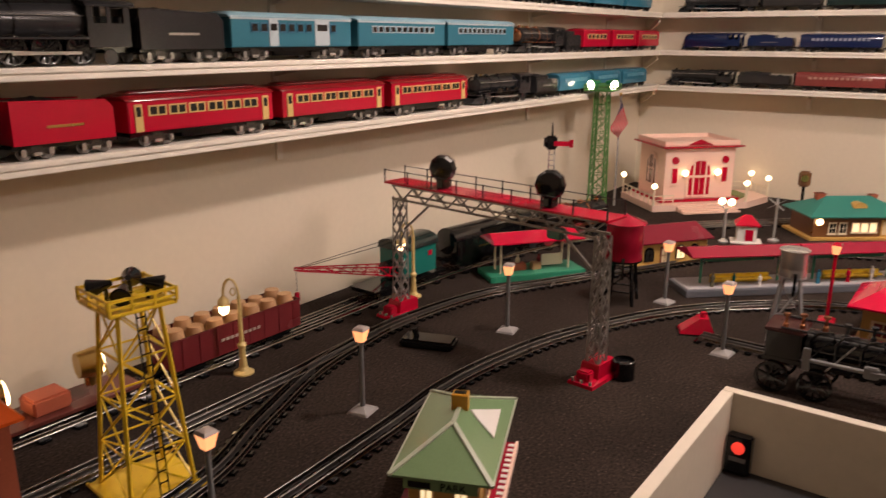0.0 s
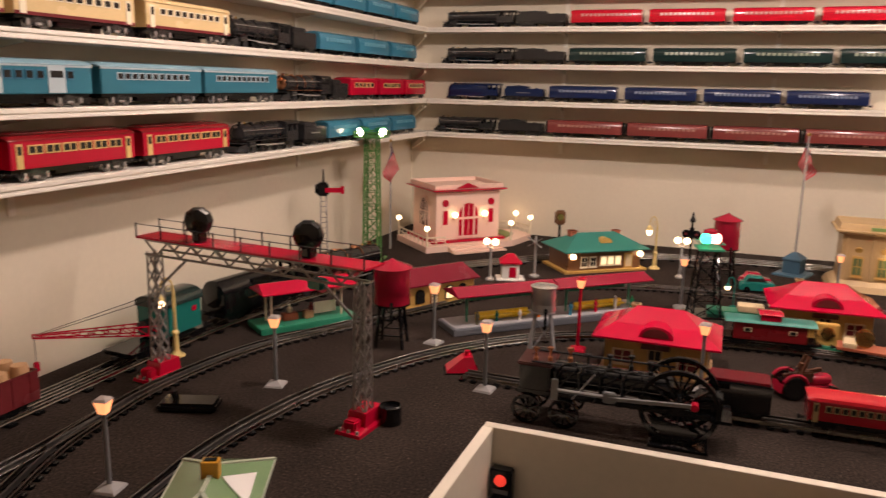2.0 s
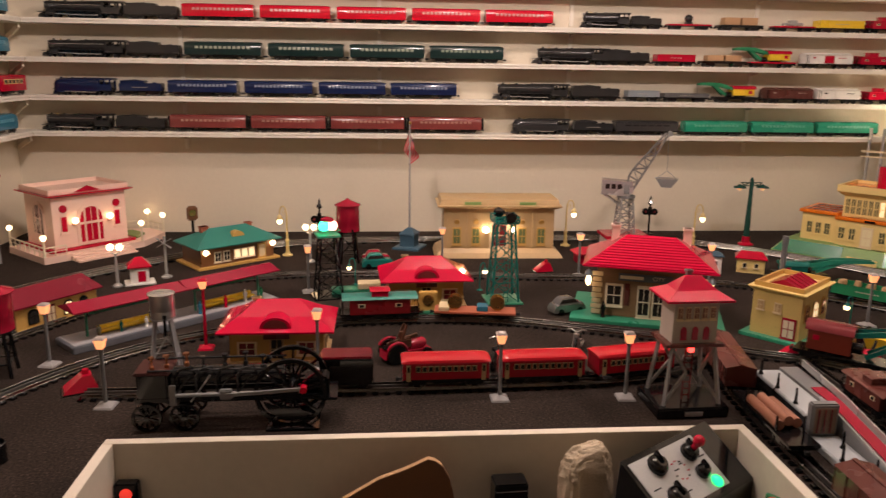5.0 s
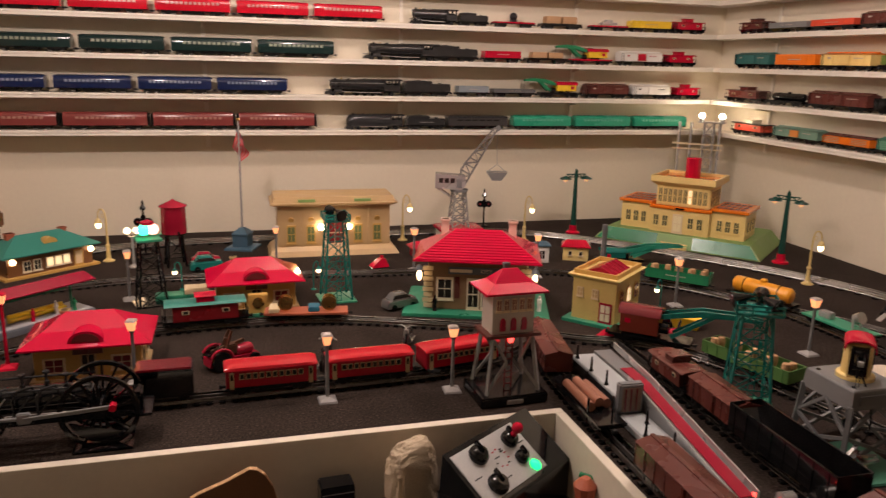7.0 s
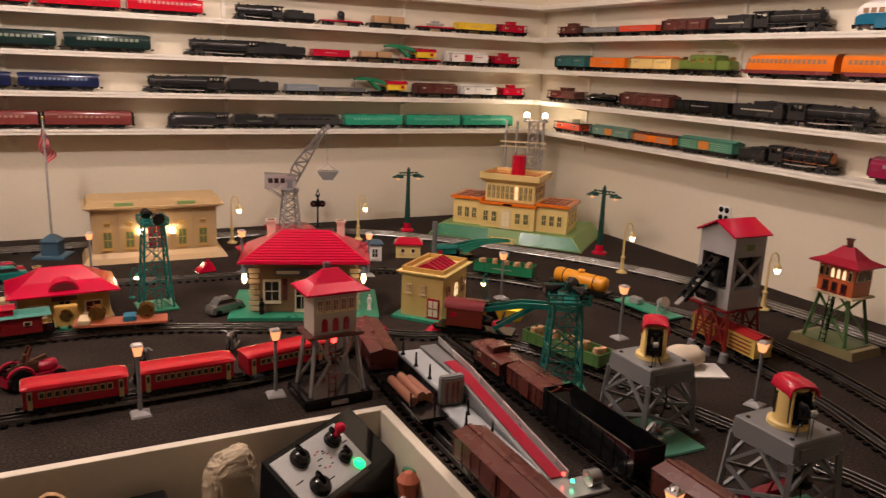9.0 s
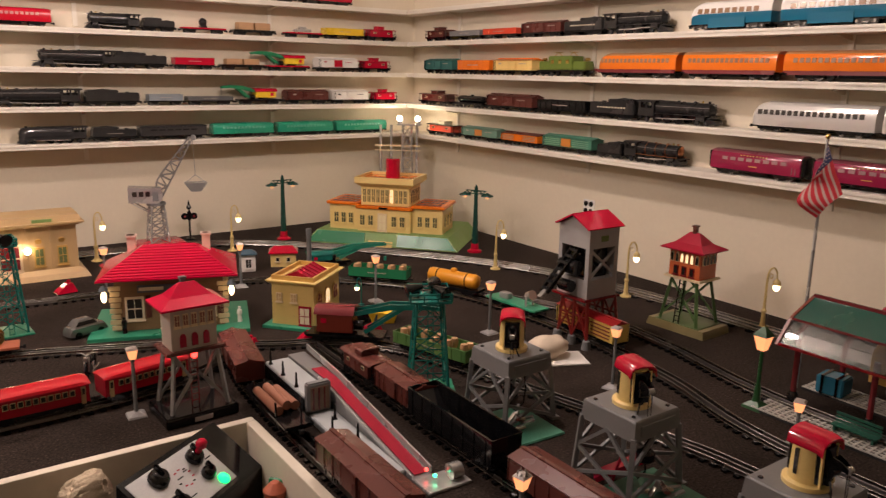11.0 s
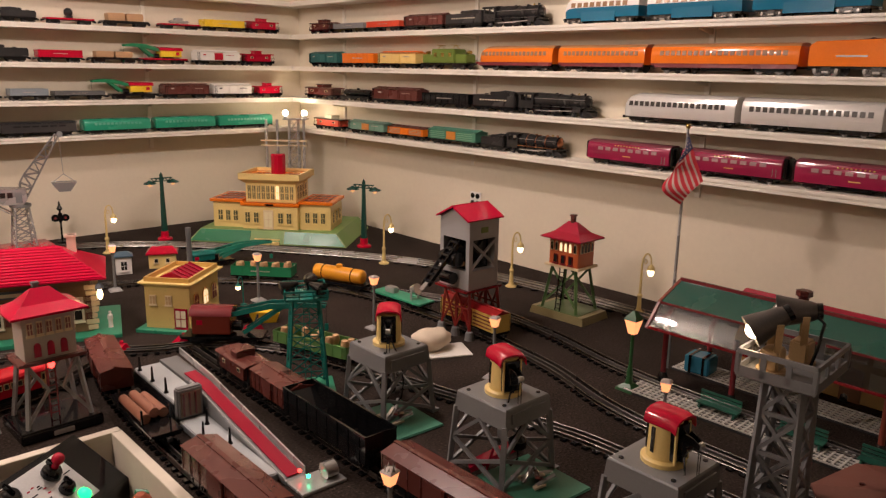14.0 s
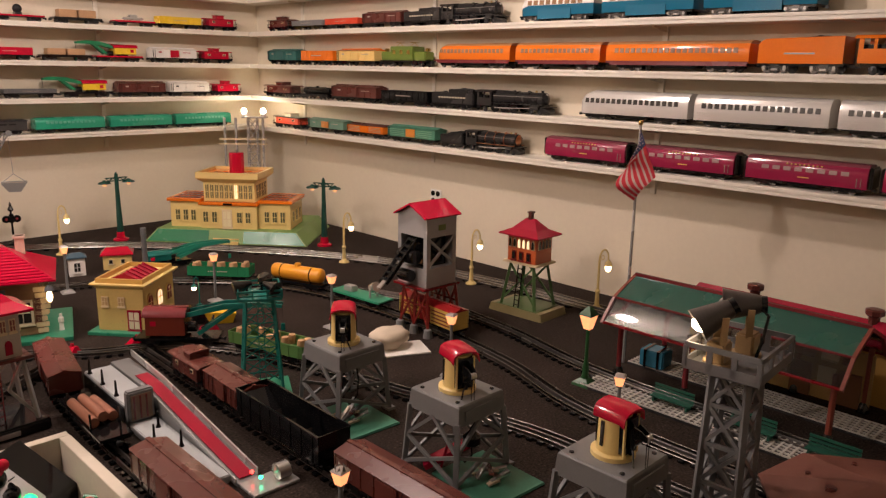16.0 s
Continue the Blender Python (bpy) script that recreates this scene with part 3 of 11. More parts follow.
def coach(L, H, W, body, roof, win, n=9, label="", skirt=None, round_end=False, doors=None, gleam=False, stripe=None, winh=0.2, name="passenger_car", vest=None, pane=None, cargo=False, upper=None, plain=False, pair=False, clere=False, nose=False, margin=0.13, ribs=0, flare=None, eaves=None, full=False):
    ob = thing(name, label, "toy train car", "")
    r = 0.0085 if W < 0.075 else 0.0115
    z0, z1 = r * (2.15 if gleam else 1.9), H * (0.84 if clere else 0.88)
    x0, x1 = -L / 2 + 0.007, L / 2 - 0.007
    b = Build()
    zm, p3 = z0 + 0.45 * (z1 - z0), 3.0
    side = lambda z: (1 - max(0.0, (z - zm) / (H - zm)) ** p3) ** (1 / p3) * (1 - 0.05 * max(0.0, (zm - z) / (zm - z0)) ** 2)
    zs = z0 + (z1 - z0) * 0.52
    levels = lambda lo, hi, n_: [lo + (hi - lo) * i / n_ for i in range(n_ + 1)]

    def band(lo, hi, n_):
        """One stretch of the curved side, from height lo to hi, drawn in towards a nose."""
        zz = levels(lo, hi, n_)
        steps = ((x0, 0.36, 0.030), (x0 + 0.006, 0.60, 0.020), (x0 + 0.016, 0.80, 0.011), (x0 + 0.030, 0.94, 0.004), (x0 + 0.048, 1.0, 0.0), (x1, 1.0, 0.0)) if nose else ((x0, 0.985, 0.0), (x0 + 0.002, 1.0, 0.0), (x1 - 0.002, 1.0, 0.0), (x1, 0.985, 0.0))
        return Build().loft([[(x, -W / 2 * k * side(z), z - q * (z - z0) / (z1 - z0)) for z in zz] + [(x, W / 2 * k * side(z), z - q * (z - z0) / (z1 - z0)) for z in zz[::-1]] for x, k, q in steps])

    if plain:
        b.bm.free()
        b = band(z0, zs if upper else z1, 3 if upper else 7)
        if upper:
            part("upper_side", band(zs, z1, 6), upper, ob, "white upper side", smooth=50)
    else:
        b.box(x0, x1, -W / 2, W / 2, z0, z1, 0.0015)
    part("body", b, body, ob, smooth=40)
    # roof
    b = Build()
    if nose:
        ends = ((x0 - 0.001, 0.1, 0.38, -0.030), (x0 + 0.006, 0.45, 0.62, -0.020), (x0 + 0.016, 0.75, 0.82, -0.011), (x0 + 0.030, 0.9, 0.95, -0.004), (x0 + 0.048, 1.0, 1.0, 0), (x1 - 0.002, 1.0, 1.0, 0), (x1, 0.96, 1.0, 0))
    elif round_end:
        ends = ((x0, 0.98, 1, 0), (x0 + 0.003, 1.0, 1, 0), (x1 - 0.003, 1.0, 1, 0), (x1, 0.98, 1, 0))
    else:
        ends = ((x0 - 0.003, 0.45, 0.96, 0), (x0 + 0.004, 0.86, 1, 0), (x0 + 0.016, 1.0, 1, 0), (x1 - 0.016, 1.0, 1, 0), (x1 - 0.004, 0.86, 1, 0), (x1 + 0.003, 0.45, 0.96, 0))
    sec = []
    for x, k, ky, dz in ends:
        sec.append([(x, y * ky, z + dz) for y, z in arch(W + 0.004, z1 - 0.001, z1 + (H - z1) * k * (0.72 if clere else 1.0), 8, -0.1)])
    if plain:
        sec = [[(x, -W / 2 * ky * side(z), z1 - 0.0005 + (z - z1) * k + dz) for z in levels(z1, H - 0.0001, 6)] + [(x, W / 2 * ky * side(z), z1 - 0.0005 + (z - z1) * k + dz) for z in levels(z1, H - 0.0001, 6)[::-1]] for x, k, ky, dz in ends]
    b.loft(sec)
    top = part("roof", b, roof, ob, smooth=50)
    if clere:
        part("clerestory", Build().loft([[(x, y, z) for y, z in arch(W * 0.52, z1 + (H - z1) * 0.35, z1 + (H - z1) * k, 8, -0.2)] for x, k in ((x0 + 0.012, 0.55), (x0 + 0.022, 0.93), (x0 + 0.032, 1.0), (x1 - 0.032, 1.0), (x1 - 0.022, 0.93), (x1 - 0.012, 0.55))]), roof, top, smooth=50)
    if eaves:
        for s in (-1, 1):
            part("eaves_strip", Build().box(x0, x1, s * W / 2 - 0.0012, s * W / 2 + 0.0028, z1 - 0.0045, z1 + 0.0012), eaves, top, smooth=None)
    part("underframe", Build().box(x0 + 0.004, x1 - 0.004, -W / 2 + 0.006, W / 2 - 0.006, r * 1.5, z0, 0.001).box(-L * 0.14, L * 0.14, -W * 0.32, W * 0.32, r * 0.7, z0, 0.002), BLACK, ob, smooth=None)
    if skirt:
        part("side_sill", Build().box(x0 + 0.001, x1 - 0.001, -W / 2 - 0.0009, -W / 2 + 0.001, z0 - 0.001, z0 + (z1 - z0) * 0.10), skirt, ob, smooth=None)
    if flare:
        for s in (-1, 1):
            part("skirt", Build().loft([[(x, s * (W / 2 - 0.002), z0 + (z1 - z0) * (0.06 if full else 0.30)), (x, s * (W / 2 + 0.0012), z0 + (z1 - z0) * (0.06 if full else 0.30)), (x, s * (W / 2 + 0.0020), r * (1.35 if full else 0.9)), (x, s * (W / 2 - 0.002), r * (1.35 if full else 0.9))] for x in ((x0 + 0.014, x1 - 0.003) if full else (x0 + L * 0.27, x1 - L * 0.27))]), flare, ob, smooth=None)
    hw = H * winh
    zc = z0 + (z1 - z0) * 0.66
    u0, u1 = x0 + L * margin, x1 - L * margin
    pitch = (u1 - u0) / n
    if plain:
        frame_me = Build().box(-pitch * 0.33, pitch * 0.33, -0.0010, 0.0010, -hw / 2, hw / 2).mesh("window", win, None)
    else:
        k = 0.44 if pair else 0.40
        frame_me = Build().box(-pitch * k, pitch * k, -0.0012, 0.0012, -hw / 2, hw / 2).mesh("window", win, None)
    b = Build()
    if pair:
        for u in (-0.20, 0.20):
            b.box(pitch * (u - 0.155), pitch * (u + 0.155), -0.0018, 0.0018, -hw * 0.36, hw * 0.36)
    else:
        b.box(-pitch * 0.29, pitch * 0.29, -0.0018, 0.0018, -hw * 0.36, hw * 0.36)
    glass_me = b.mesh("pane", pane or DARKPANE, None)
    lift = 0.0002 if plain else 0.0
    for i in range(n):
        if cargo and i in (2, 7, 8):
            continue
        wdw = part("window", frame_me, None, ob, m=Matrix.Translation((u0 + pitch * (i + 0.5), -W / 2 * (side(zc) if plain else 1) - lift, zc)) @ Matrix.Rotation(-0.10 if plain else 0, 4, "X"))
        if not plain:
            part("pane", glass_me, None, wdw)
    if doors and not cargo and not eaves:
        me = Build().box(-L * 0.022, L * 0.022, -0.0014, 0.0014, 0, (z1 - z0) * 0.86).mesh("door", doors, None)
        dp = Build().box(-L * 0.013, L * 0.013, -0.0019, 0.0019, (z1 - z0) * 0.48, (z1 - z0) * 0.78).mesh("pane", DARKPANE, None)
        for x in (x0 + L * 0.060, x1 - L * 0.060):
            d = part("door", me, None, ob, m=Matrix.Translation((x, -W / 2, z0 + 0.001)))
            part("pane", dp, None, d)
    if cargo:
        for x, w in ((u0 + pitch * 2.5, 0.022), (u0 + pitch * 8.1, 0.040)):
            d = part("cargo_door", Build().box(x - w / 2, x + w / 2, -W / 2 - 0.0016, -W / 2, z0 + 0.002, z1 - 0.003), doors, ob, "white sliding door", smooth=None)
            part("pane", Build().box(x - w * 0.36, x + w * 0.36, -W / 2 - 0.0022, -W / 2 - 0.001, zc - hw * 0.3, zc + hw * 0.4), DARKPANE, d, smooth=None)
    if upper and not plain:
        a = x0 + (0.034 if nose else 0.002)
        part("upper_band", Build().box(a, x1 - 0.002, -W / 2 - 0.0012, -W / 2 + 0.001, z0 + (z1 - z0) * 0.40, z1 - 0.001), upper, ob, "white upper side band", smooth=None)
    for k in range(ribs):
        z = z0 + (z1 - z0) * (0.10 + 0.085 * k)
        part("side_flute", Build().box(x0 + (0.034 if nose else 0.003), x1 - 0.003, -W / 2 - 0.0011, -W / 2, z - 0.0009, z + 0.0009, 0.0004), body, ob, smooth=None)
    if stripe:
        zl = z0 + (z1 - z0) * 0.90
        for i in range(9):
            u = L * (0.034 * (i - 4))
            part("letter_bar", Build().box(u - L * 0.006, u + L * 0.006, -W / 2 - 0.0006, -W / 2 + 0.001, zl - 0.0016, zl + 0.0016), stripe, ob, smooth=None)
        part("number_bar", Build().box(-L * 0.045, L * 0.045, -W / 2 - 0.0007, -W / 2 + 0.001, z0 + (z1 - z0) * 0.26, z0 + (z1 - z0) * 0.31), stripe, ob, smooth=None)
        for x in (x1 - L * 0.075,):
            part("grab_rail", Build().box(x - 0.0006, x + 0.0006, -W / 2 - 0.0016, -W / 2, z0 + 0.004, z0 + (z1 - z0) * 0.5).box(x + L * 0.03, x + L * 0.03 + 0.0012, -W / 2 - 0.0016, -W / 2, z0 + 0.004, z0 + (z1 - z0) * 0.5), NICKEL, ob, smooth=None)
    if vest:
        for x in (x0 - 0.004, x1 + 0.004):
            part("vestibule", Build().box(x - 0.005, x + 0.005, -W * 0.42, W * 0.42, z0, z1 + 0.003, 0.003), vest, ob, smooth=None)
    for s in (-1, 1):
        truck(ob, s * (L / 2 - L * 0.19), L * 0.19, W * 0.94, r, gleam=gleam)
        coupler(ob, s * (L / 2 - 0.006), r * 1.5)
    return ob


def tender(L, H, W, body, label="", plate=None, gleam=False, trim=None):
    ob = thing("tender", label, "toy tender")
    r = 0.0085 if W < 0.075 else 0.0115
    z0 = r * 2
    if gleam:
        part("body", Build().prism([(-L / 2 + 0.006, z0), (L / 2 - 0.006, z0), (L / 2 - 0.006, H * 0.99), (L * 0.30, H * 0.97), (-L * 0.40, H * 0.93), (-L / 2 + 0.012, H * 0.88), (-L / 2 + 0.006, H * 0.80)], W, Matrix.Translation((0, W / 2, 0)) @ Matrix.Rotation(math.pi / 2, 4, "X")), body, ob, smooth=30)
        for s in (-1, 1):
            part("top_beading", Build().rod((-L * 0.40, s * (W / 2 - 0.001), H * 0.93), (L / 2 - 0.006, s * (W / 2 - 0.001), H * 0.985), 0.0016, n=6), body, ob)
    else:
        part("body", Build().box(-L / 2 + 0.006, L / 2 - 0.006, -W / 2, W / 2, z0, H * 0.82, 0.003), body, ob, smooth=30)
        part("coal_board", Build().box(-L * 0.1, L / 2 - 0.010, -W * 0.44, W * 0.44, H * 0.80, H * 0.98, 0.003), body, ob, smooth=30)
    b = Build()
    nx, ny = 12, 7
    grid = [[b.bm.verts.new((-L * 0.06 + L * 0.48 * i / nx, -W * 0.40 + W * 0.80 * j / ny, H * (0.955 + 0.07 * math.sin(math.pi * i / nx) * math.sin(math.pi * j / ny)) + 0.003 * noise.noise(Vector((i * 1.7, j * 2.3, L))))) for j in range(ny + 1)] for i in range(nx + 1)]
    for i in range(nx):
        for j in range(ny):
            b.bm.faces.new((grid[i][j], grid[i + 1][j], grid[i + 1][j + 1], grid[i][j + 1]))
    part("coal", b, COAL, ob, smooth=None)
    part("water_hatch", Build().rod((-L * 0.28, 0, H * 0.81), (-L * 0.28, 0, H * 0.87), 0.007, n=12), body, ob)
    part("underframe", Build().box(-L / 2 + 0.004, L / 2 - 0.004, -W * 0.46, W * 0.46, r * 1.5, z0 + 0.001), BLACK, ob, smooth=None)
    if plate:
        if plate is IVORY:
            for i in range(10):
                u = L * 0.062 * (i - 4.5)
                part("letter_bar", Build().box(u - L * 0.016, u + L * 0.016, -W / 2 - 0.0008, -W / 2 + 0.001, H * 0.54, H * 0.60), plate, ob, smooth=None)
        for s in (() if plate is IVORY else (-1, 1)):
            part("nameplate", Build().box(-L * 0.17, L * 0.17, s * W / 2 - 0.001, s * W / 2 + 0.001, H * 0.52, H * 0.565), plate, ob, smooth=None)
    for s in (-1, 1):
        truck(ob, s * L * 0.27, L * 0.30, W * 0.94, r, gleam=gleam)
        coupler(ob, s * (L / 2 - 0.006), r * 1.5)
    return ob


def steam_loco(L, H, W, body, label="", drivers=3, rd=None, wheelmat=None, trim=None, stream=False, name="steam_locomotive"):
    ob = thing(name, label, "toy locomotive")
    rd = rd or H * 0.20
    trim = trim or NICKEL
    cab0, cab1 = -L / 2 + L * 0.03, -L / 2 + L * 0.24
    rb = H * 0.295
    zb = H * 0.61
    front = L / 2 - L * 0.09
    x = lambda u: cab1 + (front - cab1) * u
    tx = Matrix.Rotation(math.pi / 2, 4, "Y")
    # boiler: a lathe along x
    prof = [(rb * 1.10, 0), (rb * 1.08, (front - cab1) * 0.25), (rb * 0.98, (front - cab1) * 0.5), (rb * 0.95, (front - cab1) * 0.86), (rb * 0.99, (front - cab1) * 0.865), (rb * 0.99, (front - cab1) * 0.985), (rb * 0.80, front - cab1)]
    part("boiler", Build().lathe(prof, n=20, m=Matrix.Translation((cab1, 0, zb)) @ tx), body, ob, smooth=40)
    if stream:
        b = Build()
        sec = [[(u, y * k, H * 0.22 + (z - H * 0.22) * k2) for y, z in [(-W / 2, H * 0.22), *arch(W, H * 0.55, H * 0.95), (W / 2, H * 0.22)]] for u, k, k2 in ((cab1 - 0.004, 1, 1), (front - L * 0.06, 1, 0.97), (front + L * 0.02, 0.82, 0.85), (front + L * 0.055, 0.5, 0.6))]
        part("streamlined_shroud", b.loft(sec), body, ob, smooth=50)
    part("smokebox_front", Build().lathe([(rb * 0.75, 0), (rb * 0.62, 0.003), (rb * 0.25, 0.005), (0.002, 0.006)], n=16, m=Matrix.Translation((front, 0, zb)) @ tx), trim if trim is COPPER else DKGREY, ob)
    for u in (0.2, 0.45, 0.7):
        part("boiler_band", Build().lathe([(rb * (1.10 - 0.12 * u), -0.0012), (rb * (1.13 - 0.12 * u), -0.0012), (rb * (1.13 - 0.12 * u), 0.0012), (rb * (1.10 - 0.12 * u), 0.0012)], n=20, m=Matrix.Translation((x(u), 0, zb)) @ tx), trim if trim is not NICKEL else body, ob)
    part("smokestack", Build().lathe([(H * 0.06, 0), (H * 0.052, H * 0.07), (H * 0.064, H * 0.09), (H * 0.064, H * 0.11), (H * 0.045, H * 0.11)], (x(0.92), 0, zb + rb * 0.86), 14), trim if trim is COPPER else body, ob)
    for u, k in ((0.66, 1.0), (0.36, 0.9)):
        part("dome", Build().lathe([(H * 0.085 * k, 0), (H * 0.08 * k, H * 0.055), (H * 0.06 * k, H * 0.08), (H * 0.02 * k, H * 0.092)], (x(u), 0, zb + rb * 0.86), 14), trim if trim is COPPER else body, ob)
    part("bell", Build().lathe([(0.004, 0), (0.003, 0.004), (0.001, 0.006)], (x(0.80), 0, zb + rb * 0.98), 10), BRASS, ob)
    part("headlight", Build().rod((front - 0.004, 0, zb + rb * 0.72), (front + 0.007, 0, zb + rb * 0.72), H * 0.052, n=12), trim, ob)
    # cab with side windows
    b = Build()
    for s in (-1, 1):
        y = s * W * 0.47
        b.box(cab0, cab1, y - 0.0012, y + 0.0012, H * 0.26, H * 0.60)
        for a, c in ((cab0, cab0 + L * 0.03), (cab0 + L * 0.095, cab0 + L * 0.115), (cab1 - L * 0.03, cab1)):
            b.box(a, c, y - 0.0012, y + 0.0012, H * 0.60, H * 0.84)
    b.box(cab1 - 0.002, cab1, -W * 0.47, W * 0.47, H * 0.26, H * 0.84)
    cab = part("cab", b, body, ob, smooth=None)
    part("cab_roof", Build().loft([[(u, y, z) for y, z in arch(W * 1.02, H * 0.835, H * 0.94)] for u in (cab0 - L * 0.03, cab1 + 0.002)]), body, ob, smooth=50)
    part("firebox", Build().box(cab0 + 0.004, cab1 - 0.003, -W * 0.3, W * 0.3, H * 0.22, H * 0.7), BLACK, ob, smooth=None)
    # running gear
    part("running_board", Build().box(cab1, front, -W / 2, -W * 0.30, H * 0.37, H * 0.40).box(cab1, front, W * 0.30, W / 2, H * 0.37, H * 0.40), trim if trim is COPPER else body, ob, smooth=None)
    part("frame", Build().box(cab0, front, -W * 0.22, W * 0.22, H * 0.17, H * 0.40), BLACK, ob, smooth=None)
    for s in (-1, 1):
        part("handrail", Build().rod((cab1, s * rb * 1.12, zb + rb * 0.3), (front, s * rb * 1.02, zb + rb * 0.3), 0.0009, n=5), NICKEL, ob)
    span = (front - cab1) * 0.60
    d0 = x(0.06)
    pit = min(span / max(1, drivers - 1), rd * 2.25)
    me = wheel_mesh(rd, 0.006, 10, wheelmat or BLACK)
    for i in range(drivers):
        for s in (-1, 1):
            part("driving_wheel", me, None, ob, m=Matrix.Translation((d0 + pit * i, s * (W / 2 - 0.008), rd)))
    sm = wheel_mesh(rd * 0.5, 0.005, 0, DKGREY)
    for u in (0.80, 0.97):
        for s in (-1, 1):
            part("pilot_wheel", sm, None, ob, m=Matrix.Translation((x(u), s * (W / 2 - 0.010), rd * 0.5)))
    for s in (-1, 1):
        part("trailing_wheel", sm, None, ob, m=Matrix.Translation((cab0 + L * 0.10, s * (W / 2 - 0.010), rd * 0.5)))
        y = s * (W / 2 - 0.003)
        part("side_rod", Build().box(d0, d0 + pit * (drivers - 1), y - 0.0012, y + 0.0012, rd * 0.72, rd * 0.92), NICKEL, ob, smooth=None)
        part("main_rod", Build().bar((d0 + pit * (drivers - 2 if drivers > 2 else 0), y - s * 0.0, rd * 0.85), (x(0.86), y, rd * 1.05), 0.003), NICKEL, ob, smooth=None)
        part("cylinder", Build().rod((x(0.80), s * W * 0.40, rd * 1.1), (x(0.96), s * W * 0.40, rd * 1.1), H * 0.085, n=12).box(x(0.81), x(0.95), s * W * 0.40 - H * 0.07, s * W * 0.40 + H * 0.07, rd * 1.1, H * 0.40), body, ob)
    part("pilot", Build().loft([[(front, -W * 0.44, H * 0.06), (front, W * 0.44, H * 0.06), (front, W * 0.44, H * 0.30), (front, -W * 0.44, H * 0.30)], [(L / 2, -W * 0.16, H * 0.05), (L / 2, W * 0.16, H * 0.05), (L / 2 - 0.008, W * 0.3, H * 0.22), (L / 2 - 0.008, -W * 0.3, H * 0.22)]]), body, ob, smooth=None)
    part("pilot_deck", Build().box(front - 0.002, L / 2 - 0.006, -W * 0.42, W * 0.42, H * 0.30, H * 0.33), body, ob, smooth=None)
    coupler(ob, -L / 2 + 0.004, rd * 0.8)
    return ob


def letters(u0, u1, y, z0, z1, n):
    """A line of unreadable lettering: n small bars."""
    b = Build()
    for i in range(n):
        a = u0 + (u1 - u0) * i / n
        b.box(a, a + (u1 - u0) / n * 0.62, y - 0.0016, y, z0, z1)
    return b


def freight_base(ob, L, W, r=0.0085):
    part("underframe", Build().box(-L / 2 + 0.006, L / 2 - 0.006, -W * 0.42, W * 0.42, r * 1.6, r * 2.2), BLACK, ob, smooth=None)
    for s in (-1, 1):
        truck(ob, s * (L / 2 - L * 0.2), L * 0.2, W * 0.92, r)
        coupler(ob, s * (L / 2 - 0.006), r * 1.5)
    return r * 2.2


def boxcar(L, H, W, body, roof=None, door=None, label="", slats=None, band=None):
    ob = thing("boxcar", label, "toy freight car")
    z0 = freight_base(ob, L, W)
    zr = H * 0.88
    x0, x1 = -L / 2 + 0.008, L / 2 - 0.008
    b = Build().box(x0, x1, -W / 2 + 0.001, W / 2 - 0.001, z0, zr, 0.001)
    part("body", b, body, ob, smooth=None)
    rib = Build().box(-0.0008, 0.0008, -0.0006, 0.0006, z0, zr).mesh("rib", body, None)
    for i in range(9):
        for s in (-1, 1):
            part("rib", rib, None, ob, m=Matrix.Translation((x0 + (x1 - x0) * i / 8, s * W / 2, 0)))
    part("roof", Build().prism([(-W / 2 - 0.002, 0), (W / 2 + 0.002, 0), (0, H - zr)], x1 - x0 + 0.004, Matrix.Translation((x0 - 0.002, 0, zr)) @ Matrix(((0, 0, 1, 0), (1, 0, 0, 0), (0, 1, 0, 0), (0, 0, 0, 1)))), roof or body, ob, smooth=None)
    part("roof_walk", Build().box(x0 - 0.002, x1 + 0.002, -0.004, 0.004, H - 0.001, H + 0.0015), roof or body, ob, smooth=None)
    part("door", Build().box(-L * 0.09, L * 0.09, -W / 2 - 0.003, -W / 2, z0 + 0.003, zr - 0.003).box(-L * 0.02, L * 0.02, -W / 2 - 0.004, -W / 2, z0 + 0.01, z0 + 0.014), door or body, ob, smooth=None)
    part("far_door", Build().box(-L * 0.09, L * 0.09, W / 2, W / 2 + 0.003, z0 + 0.003, zr - 0.003), door or body, ob, smooth=None)
    if slats:
        me = Build().box(-L * 0.15, L * 0.15, -0.001, 0.001, -0.0013, 0.0013).mesh("slat", slats, None)
        for k in range(4):
            for s in (-1, 1):
                part("slat", me, None, ob, m=Matrix.Translation((s * L * 0.27, -W / 2 - 0.002, z0 + (zr - z0) * (0.2 + 0.2 * k))))
    else:
        part("lettering", letters(L * 0.17, L * 0.34, -W / 2, z0 + (zr - z0) * 0.62, z0 + (zr - z0) * 0.70, 6).box(-L * 0.33, -L * 0.27, -W / 2 - 0.0016, -W / 2, z0 + (zr - z0) * 0.60, z0 + (zr - z0) * 0.74), band or paint("faded_lettering", (0.45, 0.38, 0.32), 0.5), ob, smooth=None)
    part("ladder", Build().box(x0 + 0.003, x0 + 0.004, -W / 2 - 0.0022, -W / 2, z0, zr).box(x0 + 0.011, x0 + 0.012, -W / 2 - 0.0022, -W / 2, z0, zr), BLACK, ob, smooth=None)
    return ob


